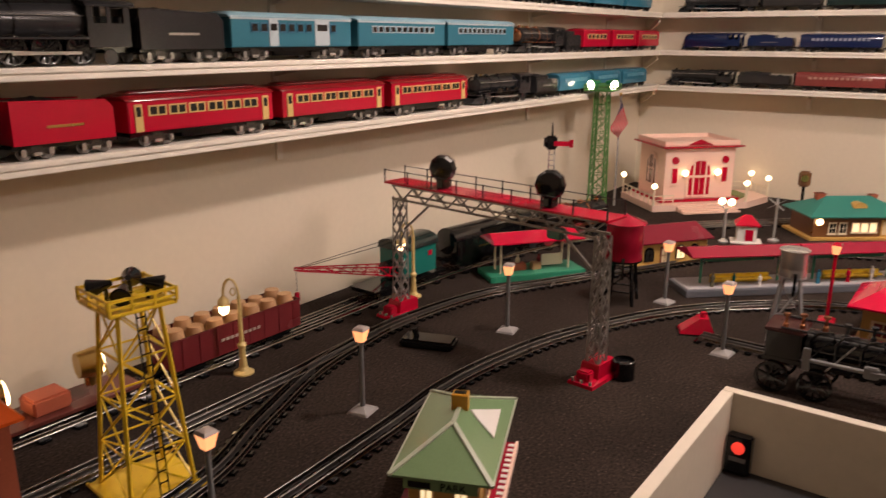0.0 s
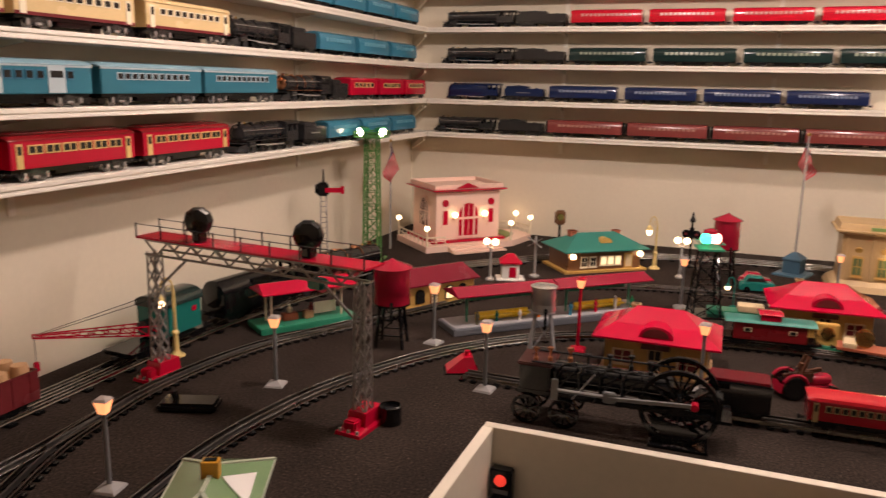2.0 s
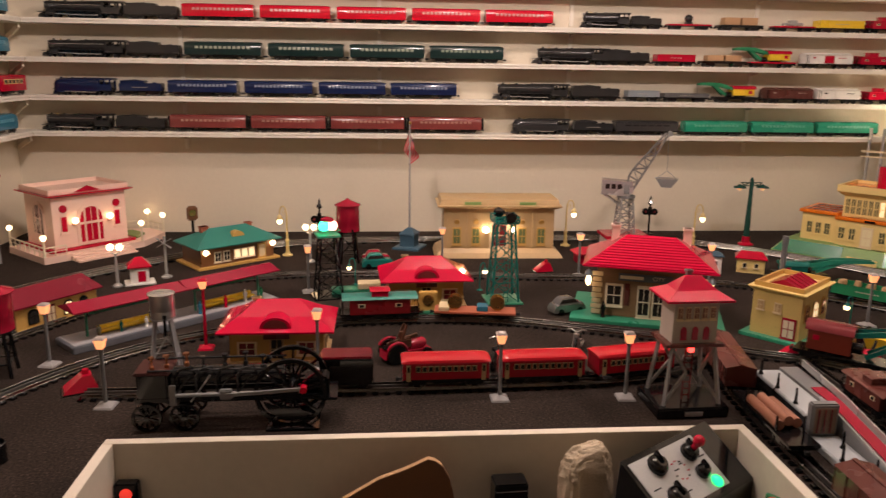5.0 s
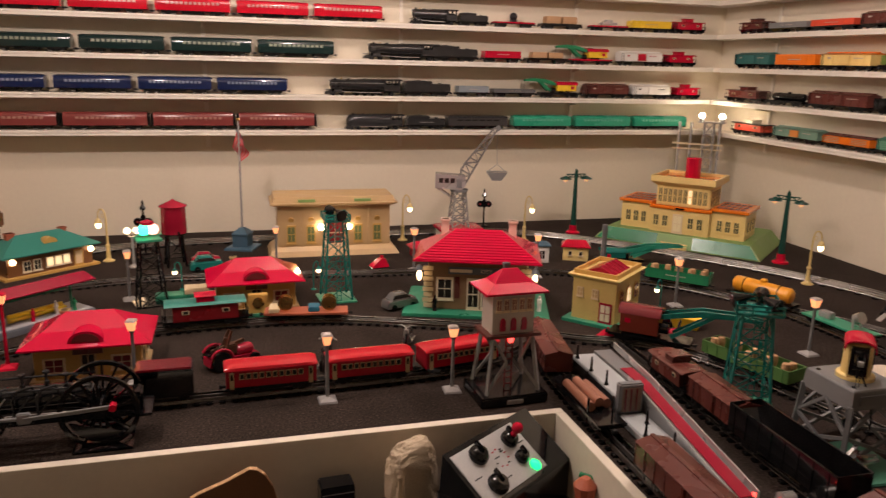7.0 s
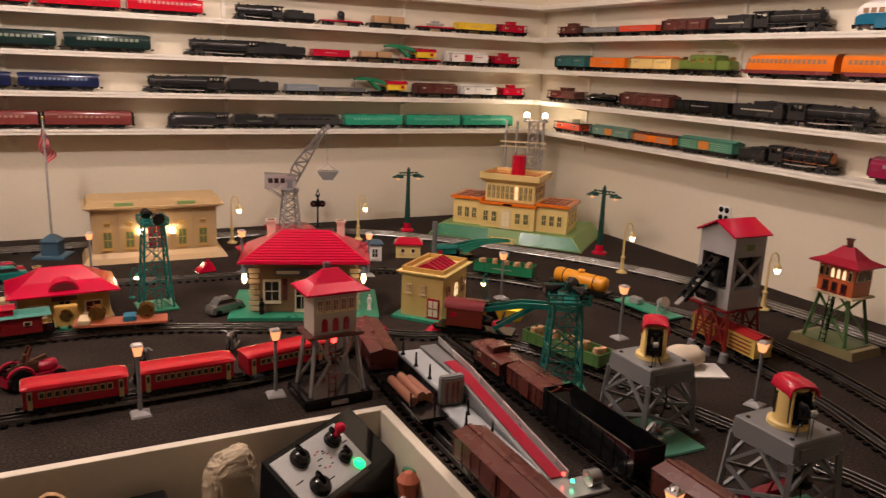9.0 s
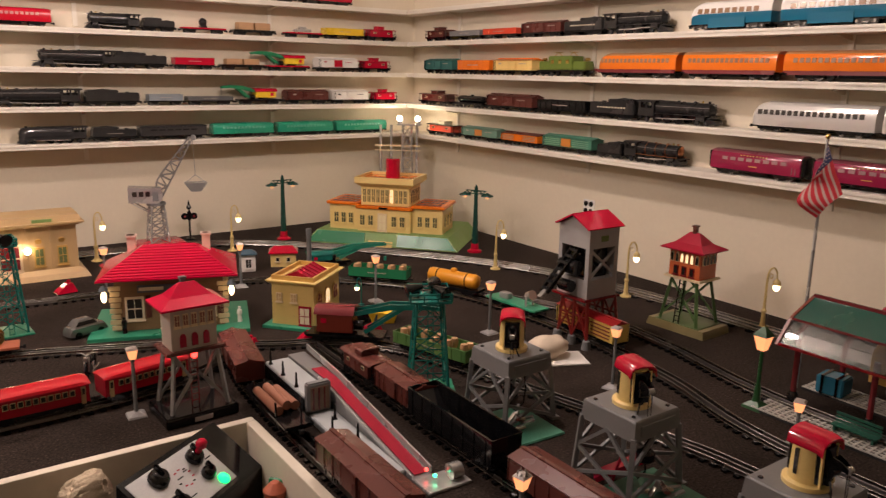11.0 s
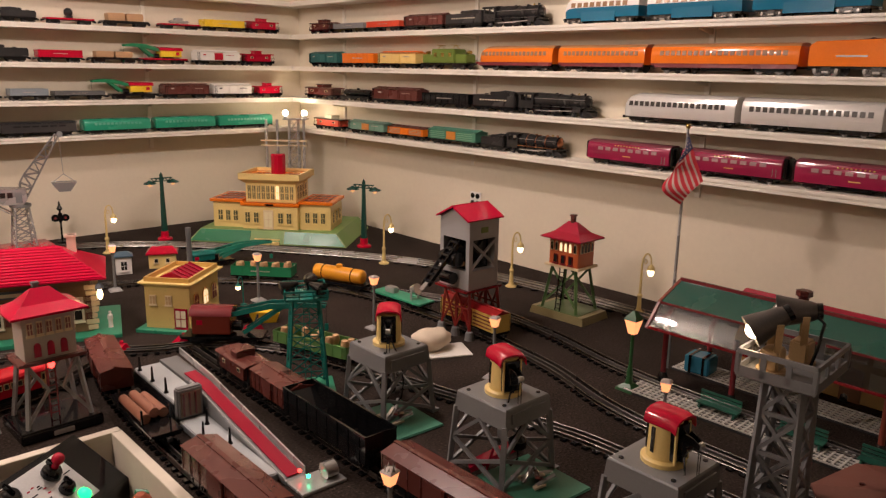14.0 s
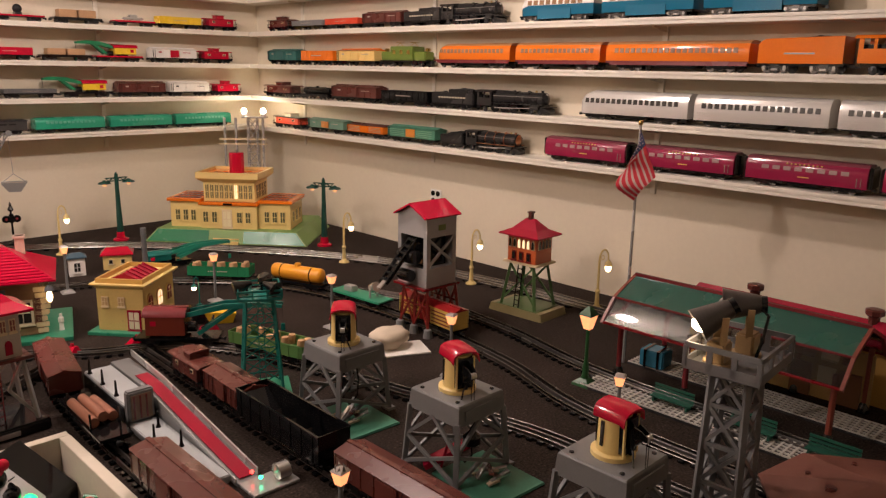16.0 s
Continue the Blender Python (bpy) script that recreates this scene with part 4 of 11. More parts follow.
def gondola(L, H, W, body, label="", load=None, hopper=False, n_load=5, big=1.0):
    ob = thing("hopper_car" if hopper else "gondola_car", label, "toy freight car")
    z0 = freight_base(ob, L, W)
    x0, x1, t = -L / 2 + 0.008, L / 2 - 0.008, 0.0018
    b = Build().box(x0, x1, -W / 2, W / 2, z0, z0 + t)
    for s in (-1, 1):
        b.box(x0, x1, s * W / 2 - t / 2, s * W / 2 + t / 2, z0, H)
        b.box(s * (L / 2 - 0.008) - t / 2, s * (L / 2 - 0.008) + t / 2, -W / 2, W / 2, z0, H)
        b.box(x0, x1, s * W / 2 - 0.002, s * W / 2 + 0.002, H - 0.003, H)
        for i in range(8):
            u = x0 + (x1 - x0) * (i + 0.5) / 8
            b.box(u - 0.0012, u + 0.0012, s * W / 2 - 0.0024, s * W / 2 + 0.0024, z0, H)
    part("body", b, body, ob, smooth=None)
    part("lettering", letters(-L * 0.15, L * 0.15, -W / 2 - 0.001, z0 + (H - z0) * 0.45, z0 + (H - z0) * 0.54, 9), paint("faded_lettering", (0.45, 0.38, 0.32), 0.5), ob, smooth=None)
    if hopper:
        for s in (-1, 1):
            xs = s * (x1 - 0.002)
            part("slope_sheet", Build().loft([[(xs, -W / 2 + 0.002, H * 0.86), (xs, W / 2 - 0.002, H * 0.86), (xs, W / 2 - 0.002, H * 0.83), (xs, -W / 2 + 0.002, H * 0.83)], [(xs * 0.55, -W / 2 + 0.002, z0 + 0.006), (xs * 0.55, W / 2 - 0.002, z0 + 0.006), (xs * 0.55, W / 2 - 0.002, z0 + 0.003), (xs * 0.55, -W / 2 + 0.002, z0 + 0.003)]]), body, ob, smooth=None)
        for u in (-0.18, 0.0, 0.18):
            part("cross_ridge", Build().prism([(u * L - 0.022, z0 + 0.002), (u * L + 0.022, z0 + 0.002), (u * L, H * 0.62)], W - 0.004, Matrix.Translation((0, W / 2 - 0.002, 0)) @ Matrix.Rotation(math.pi / 2, 4, "X")), body, ob, smooth=None)
    if load == "barrels":
        me = Build().lathe([(0.008 * big, 0), (0.0098 * big, 0.009 * big), (0.0098 * big, 0.014 * big), (0.008 * big, 0.023 * big)], n=12).mesh("barrel", WOOD, 50)
        rng = random.Random(L)
        for i in range(n_load):
            for s in (-1, 1):
                if rng.random() < 0.8 or big > 1:
                    part("barrel", me, None, ob, m=pose(x0 + 0.02 + (x1 - x0 - 0.04) * i / (n_load - 1), s * W * (0.2 if big == 1 else 0.235), H - 0.019 * big + rng.uniform(0, 0.006)))
    return ob


def flatcar(L, H, W, body, label="", load=None):
    ob = thing("flat_car", label, "toy freight car")
    z0 = freight_base(ob, L, W)
    part("deck", Build().box(-L / 2 + 0.006, L / 2 - 0.006, -W / 2, W / 2, z0 - 0.002, z0 + 0.004, 0.001), body, ob, smooth=None)
    z = z0 + 0.004
    if load == "logs":
        for s, k in ((-1, 0.0), (0, 0.006), (1, 0.0)):
            part("log", Build().rod((-L * (0.22 + 0.02 * s), s * 0.0190, z + 0.0100 + k), (L * (0.22 + 0.02 * s), s * 0.0185 + 0.002, z + 0.0100 + k), 0.0098, 0.0090, n=14), LOG, ob)
        for u in (-0.25, 0.25):
            for s in (-1, 1):
                part("stake", Build().box(L * u - 0.002, L * u + 0.002, s * W * 0.44 - 0.0015, s * W * 0.44 + 0.0015, z, z + 0.03), BLACK, ob, smooth=None)
    elif load == "crates":
        for k in (-1, 1):
            part("crate", Build().box(k * L * 0.19 - L * 0.17, k * L * 0.19 + L * 0.17, -W * 0.4, W * 0.4, z, H, 0.002), WOOD, ob, smooth=None)
    elif load == "auto":
        b = Build().box(-L * 0.22, L * 0.22, -W * 0.3, W * 0.3, z + 0.003, z + 0.014, 0.004).box(-L * 0.12, L * 0.10, -W * 0.27, W * 0.27, z + 0.012, z + 0.024, 0.005)
        part("toy_car", b, SILVER, ob, smooth=50)
    elif load == "ball":
        part("searchlight_drum", Build().ball((0, 0, z + 0.022), 0.017), DKGREY, ob)
        part("drum_stand", Build().box(-0.012, 0.012, -0.014, 0.014, z, z + 0.01), DKGREY, ob, smooth=None)
    elif load == "pallets":
        for k in (-1, 0, 1):
            part("crate", Build().box(k * L * 0.27 - L * 0.10, k * L * 0.27 + L * 0.10, -W * 0.3, W * 0.3, z, z + 0.012, 0.001), WOOD if k else ORANGE, ob, smooth=None)
    elif load == "searchlight":
        part("generator", Build().box(-L * 0.30, -L * 0.12, -W * 0.2, W * 0.2, z, z + 0.018, 0.003), SILVER, ob, smooth=None)
        part("lamp_fork", Build().box(L * 0.22, L * 0.25, -0.016, -0.013, z, z + 0.03).box(L * 0.22, L * 0.25, 0.013, 0.016, z, z + 0.03), SILVER, ob, smooth=None)
        part("searchlight", Build().rod((L * 0.20, 0, z + 0.026), (L * 0.29, 0, z + 0.034), 0.013, 0.016, n=16), NICKEL, ob)
    return ob


def tank_car(L, H, W, body, label=""):
    ob = thing("tank_car", label, "toy freight car")
    z0 = freight_base(ob, L, W)
    r = (H * 0.86 - z0) / 2
    m = Matrix.Translation((-L * 0.42, 0, z0 + r + 0.002)) @ Matrix.Rotation(math.pi / 2, 4, "Y")
    part("tank", Build().lathe([(r * 0.6, 0), (r * 0.92, 0.004), (r, 0.010), (r, L * 0.84 - 0.010), (r * 0.92, L * 0.84 - 0.004), (r * 0.6, L * 0.84)], n=18, m=m), body, ob, smooth=50)
    for u in (-0.25, 0.25):
        part("tank_band", Build().lathe([(r, -0.0015), (r + 0.001, -0.0015), (r + 0.001, 0.0015), (r, 0.0015)], n=18, m=Matrix.Translation((L * u, 0, z0 + r + 0.002)) @ Matrix.Rotation(math.pi / 2, 4, "Y")), BLACK, ob)
    part("dome", Build().lathe([(r * 0.45, 0), (r * 0.45, r * 0.5), (r * 0.3, r * 0.62), (0.002, r * 0.66)], (0, 0, z0 + r * 1.85), 14), body, ob)
    part("deck", Build().box(-L / 2 + 0.006, L / 2 - 0.006, -W * 0.42, W * 0.42, z0 - 0.001, z0 + 0.003), BLACK, ob, smooth=None)
    return ob


def caboose(L, H, W, body, roof=None, label="", cup=None):
    ob = thing("caboose", label, "toy caboose")
    z0 = freight_base(ob, L, W)
    roof = roof or body
    zr = H * 0.72
    x0, x1 = -L * 0.36, L * 0.36
    part("body", Build().box(x0, x1, -W / 2 + 0.002, W / 2 - 0.002, z0, zr, 0.001), body, ob, smooth=None)
    part("roof", Build().loft([[(u, y, z) for y, z in arch(W + 0.004, zr - 0.001, zr + H * 0.07)] for u in (-L * 0.45, L * 0.45)]), roof, ob, smooth=50)
    part("cupola", Build().box(-L * 0.10, L * 0.10, -W * 0.36, W * 0.36, zr + 0.002, H * 0.95, 0.001), cup or body, ob, smooth=None)
    part("cupola_roof", Build().loft([[(u, y, z) for y, z in arch(W * 0.80, H * 0.945, H)] for u in (-L * 0.12, L * 0.12)]), cup or roof, ob, smooth=50)
    me = Build().box(-L * 0.04, L * 0.04, -0.0012, 0.0012, -H * 0.06, H * 0.06).mesh("window", CREAM, None)
    pn = Build().box(-L * 0.028, L * 0.028, -0.0017, 0.0017, -H * 0.045, H * 0.045).mesh("pane", DARKPANE, None)
    for u in (-0.22, 0.22):
        for s in (-1, 1):
            w = part("window", me, None, ob, m=Matrix.Translation((L * u, s * (W / 2 - 0.002), z0 + (zr - z0) * 0.58)))
            part("pane", pn, None, w)
    for s in (-1, 1):
        b = Build().box(s * L * 0.42 - L * 0.06, s * L * 0.42 + L * 0.06, -W * 0.45, W * 0.45, z0 - 0.001, z0 + 0.002)
        for y in (-W * 0.42, 0, W * 0.42):
            b.rod((s * L * 0.47, y, z0), (s * L * 0.47, y, z0 + (zr - z0) * 0.5), 0.0009, n=5)
        for y in (-W * 0.42, W * 0.42):
            b.rod((s * L * 0.44, y, z0), (s * L * 0.44, y, zr), 0.0009, n=5)
        b.rod((s * L * 0.47, -W * 0.42, z0 + (zr - z0) * 0.5), (s * L * 0.47, W * 0.42, z0 + (zr - z0) * 0.5), 0.0009, n=5)
        part("end_platform", b, BLACK, ob, smooth=None)
    return ob


def crane_car(L, H, W, cabmat, boommat, roofmat=None, label="", boom=1.0, lift=22, base=None, arms=False):
    """A derrick car: cab at the back, lattice boom towards +x."""
    ob = thing("crane_car", label, "toy crane car")
    z0 = freight_base(ob, L, W)
    part("deck", Build().box(-L / 2 + 0.006, L / 2 - 0.006, -W / 2, W / 2, z0 - 0.002, z0 + 0.004, 0.001), base or BLACK, ob, smooth=None)
    c0, c1 = -L * 0.34, L * 0.10
    part("turntable", Build().rod((-L * 0.1, 0, z0 + 0.004), (-L * 0.1, 0, z0 + 0.010), W * 0.4, n=18), BLACK, ob)
    part("cab", Build().box(c0, c1, -W * 0.46, W * 0.46, z0 + 0.010, H * 0.80, 0.001), cabmat, ob, smooth=None)
    part("cab_roof", Build().loft([[(u, y, z) for y, z in arch(W, H * 0.79, H)] for u in (c0 - 0.006, c1 + 0.004)]), roofmat or cabmat, ob, smooth=50)
    me = Build().box(-0.007, 0.007, -0.001, 0.001, -0.006, 0.006).mesh("window", RED, None)
    for s in (-1, 1):
        part("window", me, None, ob, m=Matrix.Translation((c0 + L * 0.09, s * W * 0.465, H * 0.62)))
    part("boiler_end", Build().rod((c1, 0, H * 0.45), (c1 + L * 0.10, 0, H * 0.45), W * 0.2, n=14), BLACK, ob)
    a = Vector((c1 - L * 0.02, 0, z0 + 0.014))
    Lb = L * 1.15 * boom
    tip = a + Vector((Lb * math.cos(radians(lift)), 0, Lb * math.sin(radians(lift))))
    if arms:
        tip = Vector((c1 + Lb, 0, H * 1.04))
        for s in (-1, 1):
            y0, y1 = s * W * 0.30, s * 0.010
            up = [Vector((c1 - 0.004, y0, H * 0.80)), Vector((c1 + Lb * 0.40, y0 * 0.7 + y1 * 0.3, H * 1.04)), Vector((c1 + Lb * 0.75, y0 * 0.3 + y1 * 0.7, H * 1.08)), Vector((tip.x, y1, tip.z))]
            part("boom_arm", Build().loft([[p + Vector((0, -0.0025, -k)), p + Vector((0, 0.0025, -k)), p + Vector((0, 0.0025, k)), p + Vector((0, -0.0025, k))] for p, k in zip(up, (0.0055, 0.0075, 0.0065, 0.004))]), boommat, ob, smooth=None)
            part("boom_strut", Build().bar((c1 + 0.030, y0, z0 + 0.012), (c1 + Lb * 0.55, y0 * 0.5, H * 1.02), 0.006, 0.010), boommat, ob, smooth=None)
    b = Build()
    for s in (() if arms else (-1, 1)):
        y0, y1 = s * W * 0.28, s * 0.004
        lo0, lo1 = a + Vector((0, y0, 0)), tip + Vector((0, y1, 0))
        hi0, hi1 = a + Vector((-0.004, y0, 0.022)), tip + Vector((0, y1, 0.006))
        b.bar(lo0, lo1, 0.0028), b.bar(hi0, hi1, 0.0028)
        for k in range(8):
            u, v = k / 8, (k + 1) / 8
            b.bar(lo0.lerp(lo1, u), hi0.lerp(hi1, v), 0.0018)
            b.bar(hi0.lerp(hi1, v), lo0.lerp(lo1, v), 0.0018)
    if not arms:
        part("boom", b, boommat, ob, smooth=None)
    b = Build()
    for s in (-1, 1):
        b.rod((c0 + L * 0.12, s * W * 0.2, H * 0.97), tip + Vector((0, s * 0.003, 0.004)), 0.0007, n=4)
    b.rod(tip, tip - Vector((0, 0, 0.05)), 0.0006, n=4)
    part("cable", b, BLACK, ob)
    part("hook_block", Build().box(tip.x - 0.005, tip.x + 0.005, -0.004, 0.004, tip.z - 0.066, tip.z - 0.048, 0.001), boommat, ob, smooth=None)
    return ob


def grouped(ob, group):
    ob["group"] = group
    return ob


# ---- trains on the shelves ----
def stand(ob, side, level, u, flip=False):
    """Stands a vehicle on a shelf, its middle u metres along the wall."""
    z = SHELF[level - 1] + 0.0005
    if side == "n":
        m = pose(u, NY - 0.053, z, 0, 0, 180 if flip else 0)
    elif side == "w":
        m = pose(WX + 0.053, u, z, 0, 0, -90 if flip else 90)
    else:
        m = pose(EX - 0.053, u, z, 0, 0, -90 if not flip else 90)
    ob.matrix_world = m
    return ob


def row_of(maker, side, level, spans, group, flip=False):
    """One vehicle built, then copied along a shelf at each (start, length)."""
    first = None
    for a, ln in spans:
        if first is None:
            first = maker(abs(ln) - 0.004)
            grouped(first, group)
            stand(first, side, level, a + ln / 2, flip)
        else:
            c = copy_thing(first, first.matrix_world)
            stand(c, side, level, a + ln / 2, flip)


TANWIN = paint("tan_window_enamel", (0.66, 0.45, 0.17), 0.35)
DEEPBLUE = paint("deep_sky_enamel", (0.036, 0.160, 0.220), 0.16, vary=0.08)
# Paler than the body: the gloss on the blue roofs is in this colour.
SHEENROOF = paint("sky_roof_sheen", (0.20, 0.33, 0.39), 0.16, vary=0.08)
LEMONTAN = paint("yellow_cream_enamel", (0.66, 0.49, 0.25), 0.28)
GILT = paint("gilt_lettering", (0.70, 0.44, 0.10), 0.4)
ORPANE = paint("tan_pane", (0.30, 0.17, 0.09), 0.2)
TEALBLUE = paint("teal_blue_enamel", (0.012, 0.14, 0.24), 0.10)
PALEBLUE = paint("pale_blue_pane", (0.10, 0.30, 0.40), 0.3)
# west wall, lowest shelf: red wide-gauge train, then a grey engine with blue cars
grouped(stand(steam_loco(0.30, 0.095, 0.085, RED, "bright red toy steam locomotive on the white shelf", rd=0.02), "w", 1, 0.47, True), "red train on the shelf")
grouped(stand(tender(0.172, 0.088, 0.085, RED, "bright red toy tender with a brass nameplate on the shelf", BRASS, True), "w", 1, 0.715, True), "red train on the shelf")
row_of(lambda L: coach(L, 0.092, 0.085, RED, paint("dark_red_roof", (0.20, 0.008, 0.012), 0.14), TANWIN, 6, "bright red toy passenger coach with tan windows on the shelf", doors=TANWIN, gleam=True, pair=True, clere=True, margin=0.11, winh=0.19), "w", 1, [(0.81, 0.327), (1.14, 0.334), (1.478, 0.330)], "red train on the shelf")
grouped(stand(steam_loco(0.29, 0.085, 0.075, DKGREY, "dark grey toy steam locomotive with nickel rods on the shelf", rd=0.021), "w", 1, 2.005, True), "grey and blue train on the shelf")
grouped(stand(tender(0.15, 0.07, 0.07, DKGREY, "dark grey toy tender on the shelf", NICKEL), "w", 1, 2.25, True), "grey and blue train on the shelf")
row_of(lambda L: coach(L, 0.072, 0.065, BLUE, BLUE, PALEBLUE, 8, "light blue toy passenger car on the shelf", plain=True, winh=0.16), "w", 1, [(2.33, 0.245), (2.58, 0.245), (2.83, 0.245)], "grey and blue train on the shelf")
# west wall, second shelf
grouped(stand(steam_loco(0.34, 0.105, 0.088, DKGREY, "large dark grey toy steam locomotive with nickel rods", rd=0.023), "w", 2, 0.68, True), "blue train on the shelf")
grouped(stand(tender(0.178, 0.088, 0.085, DKGREY, "dark grey toy tender with a nickel nameplate", NICKEL, True), "w", 2, 0.94, True), "blue train on the shelf")
row_of(lambda L: coach(L, 0.090, 0.085, DEEPBLUE, SHEENROOF, paint("deep_blue_sash", (0.02, 0.12, 0.20), 0.35), 10, "blue toy baggage car with white eaves and white doors", doors=ICEBLUE, gleam=True, name="baggage_car", cargo=True, eaves=ICEBLUE), "w", 2, [(1.03, 0.335)], "blue train on the shelf")
row_of(lambda L: coach(L, 0.090, 0.085, DEEPBLUE, SHEENROOF, ICEBLUE, 11, "blue toy coach with white eaves and windows on the shelf", doors=ICEBLUE, gleam=True, eaves=ICEBLUE, winh=0.17), "w", 2, [(1.37, 0.335), (1.708, 0.32)], "blue train on the shelf")
grouped(stand(steam_loco(0.27, 0.082, 0.07, LOCOBLACK, "black toy steam locomotive with copper trim", trim=COPPER, rd=0.02), "w", 2, 2.22, True), "small red train on the shelf")
grouped(stand(tender(0.12, 0.066, 0.066, LOCOBLACK, "black toy tender behind a small engine"), "w", 2, 2.42, True), "small red train on the shelf")
row_of(lambda L: coach(L, 0.076, 0.066, RED, RED, TANWIN, 5, "small red toy coach with tan windows", winh=0.22), "w", 2, [(2.48, 0.225), (2.715, 0.225), (2.95, 0.225)], "small red train on the shelf")
# west wall, third and fourth shelves
row_of(lambda L: coach(L, 0.090, 0.085, LEMONTAN, LEMONTAN, IVORY, 9, "yellow-cream toy coach with maroon lower sides", MAROON, doors=IVORY, gleam=True, winh=0.17), "w", 3, [(0.55, 0.315), (0.865, 0.315), (1.18, 0.316), (1.51, 0.317)], "cream train on the shelf")
grouped(stand(steam_loco(0.28, 0.082, 0.072, LOCOBLACK, "black toy steam locomotive on the white shelf", rd=0.02), "w", 3, 1.98, True), "black and blue train on the shelf")
grouped(stand(tender(0.148, 0.072, 0.07, LOCOBLACK, "black toy tender on the white shelf"), "w", 3, 2.195, True), "black and blue train on the shelf")
row_of(lambda L: coach(L, 0.072, 0.066, BLUE, BLUE, PALEBLUE, 8, "light blue toy passenger car on the upper shelf", plain=True, winh=0.16), "w", 3, [(2.28, 0.255), (2.55, 0.255), (2.82, 0.255)], "black and blue train on the shelf")
row_of(lambda L: coach(L, 0.072, 0.066, BLUE, BLUE, PALEBLUE, 8, "light blue toy passenger car on the top shelves", plain=True, winh=0.16), "w", 4, [(1.90, 0.235), (2.14, 0.235), (2.38, 0.235), (2.62, 0.235), (2.86, 0.235)], "upper blue train on the shelf")

# north wall
HN = 0.066
grouped(stand(steam_loco(0.27, HN * 1.03, 0.06, LOCOBLACK, "black toy steam locomotive leading brown cars", rd=0.015), "n", 1, -0.825, True), "brown train on the shelf")
grouped(stand(tender(0.195, HN * 0.9, 0.058, LOCOBLACK, "black toy tender leading brown cars"), "n", 1, -0.585, True), "brown train on the shelf")
row_of(lambda L: coach(L, HN, 0.06, TUSCAN, TUSCAN, paint("pale_brown_pane", (0.34, 0.17, 0.13), 0.3), 12, "tuscan brown toy streamlined coach on the shelf", winh=0.13, round_end=True, vest=BLACK, plain=True), "n", 1, [(-0.48, 0.306), (-0.17, 0.306), (0.14, 0.306), (0.45, 0.306)], "brown train on the shelf")
grouped(stand(steam_loco(0.24, HN, 0.06, DKGREY, "grey streamlined toy steam locomotive on the shelf", stream=True, rd=0.014), "n", 1, 0.99, True), "green train on the shelf")
grouped(stand(tender(0.172, HN * 0.85, 0.058, DKGREY, "grey toy tender on the shelf", NICKEL), "n", 1, 1.205, True), "green train on the shelf")
row_of(lambda L: coach(L, HN * 0.88, 0.06, paint("charcoal_enamel", (0.035, 0.033, 0.033), 0.35), DKGREY, DKGREY, 6, "dark grey toy baggage car on the shelf", winh=0.1, name="baggage_car"), "n", 1, [(1.29, 0.278)], "green train on the shelf")
row_of(lambda L: coach(L, HN * 0.92, 0.06, LTGREEN, LTGREEN, paint("pale_mint_pane", (0.10, 0.36, 0.25), 0.3), 12, "bright green toy coach on the shelf", winh=0.15, plain=True), "n", 1, [(1.58, 0.28), (1.867, 0.278), (2.15, 0.278)], "green train on the shelf")
grouped(stand(steam_loco(0.232, HN * 1.05, 0.06, NAVY, "dark blue streamlined toy locomotive on the shelf", stream=True, rd=0.014), "n", 2, -0.79, True), "dark blue train on the shelf")
grouped(stand(tender(0.17, HN * 0.88, 0.058, NAVY, "dark blue toy tender on the shelf", NICKEL), "n", 2, -0.575, True), "dark blue train on the shelf")
row_of(lambda L: coach(L, HN * 0.95, 0.06, NAVY, paint("steel_blue_roof", (0.012, 0.024, 0.075), 0.16), paint("silver_blue_pane", (0.20, 0.23, 0.31), 0.25), 13, "dark blue toy coach with a silver window band", winh=0.15, plain=True), "n", 2, [(-0.48, 0.278), (-0.19, 0.278), (0.095, 0.278), (0.375, 0.278)], "dark blue train on the shelf")
BIGL = steam_loco(0.312, HN * 1.05, 0.062, LOCOBLACK, "long black toy steam locomotive on the shelf", drivers=4, rd=0.0145)
grouped(stand(BIGL, "n", 2, 0.945, True), "black freight train on the second shelf")
BIGT = tender(0.205, HN * 0.92, 0.06, LOCOBLACK, "long black toy tender on the shelf")
grouped(stand(BIGT, "n", 2, 1.208, True), "black freight train on the second shelf")
grouped(stand(gondola(0.145, 0.043, 0.058, paint("blue_grey_gondola", (0.22, 0.25, 0.27), 0.45), "blue-grey toy gondola car on the shelf"), "n", 2, 1.405), "black freight train on the second shelf")
grouped(stand(gondola(0.20, 0.034, 0.058, paint("dark_grey_gondola", (0.10, 0.10, 0.10), 0.45), "dark grey low toy gondola on the shelf"), "n", 2, 1.585), "black freight train on the second shelf")
grouped(stand(crane_car(0.20, 0.068, 0.058, YELLOW, GREEN, RED, "toy crane car with green boom and yellow cab on the shelf", 0.62, 24, BLACK, True), "n", 2, 1.80, True), "black freight train on the second shelf")
grouped(stand(boxcar(0.213, HN * 0.92, 0.058, BOXBROWN, label="brown toy boxcar on the shelf"), "n", 2, 2.017), "black freight train on the second shelf")
grouped(stand(boxcar(0.195, HN * 0.92, 0.058, WHITE, label="white toy refrigerator car on the shelf", door=WHITE, band=BLACK), "n", 2, 2.23), "black freight train on the second shelf")
grouped(stand(caboose(0.143, HN * 1.0, 0.058, RED, label="small bright red toy caboose on the shelf"), "n", 2, 2.413), "black freight train on the second shelf")
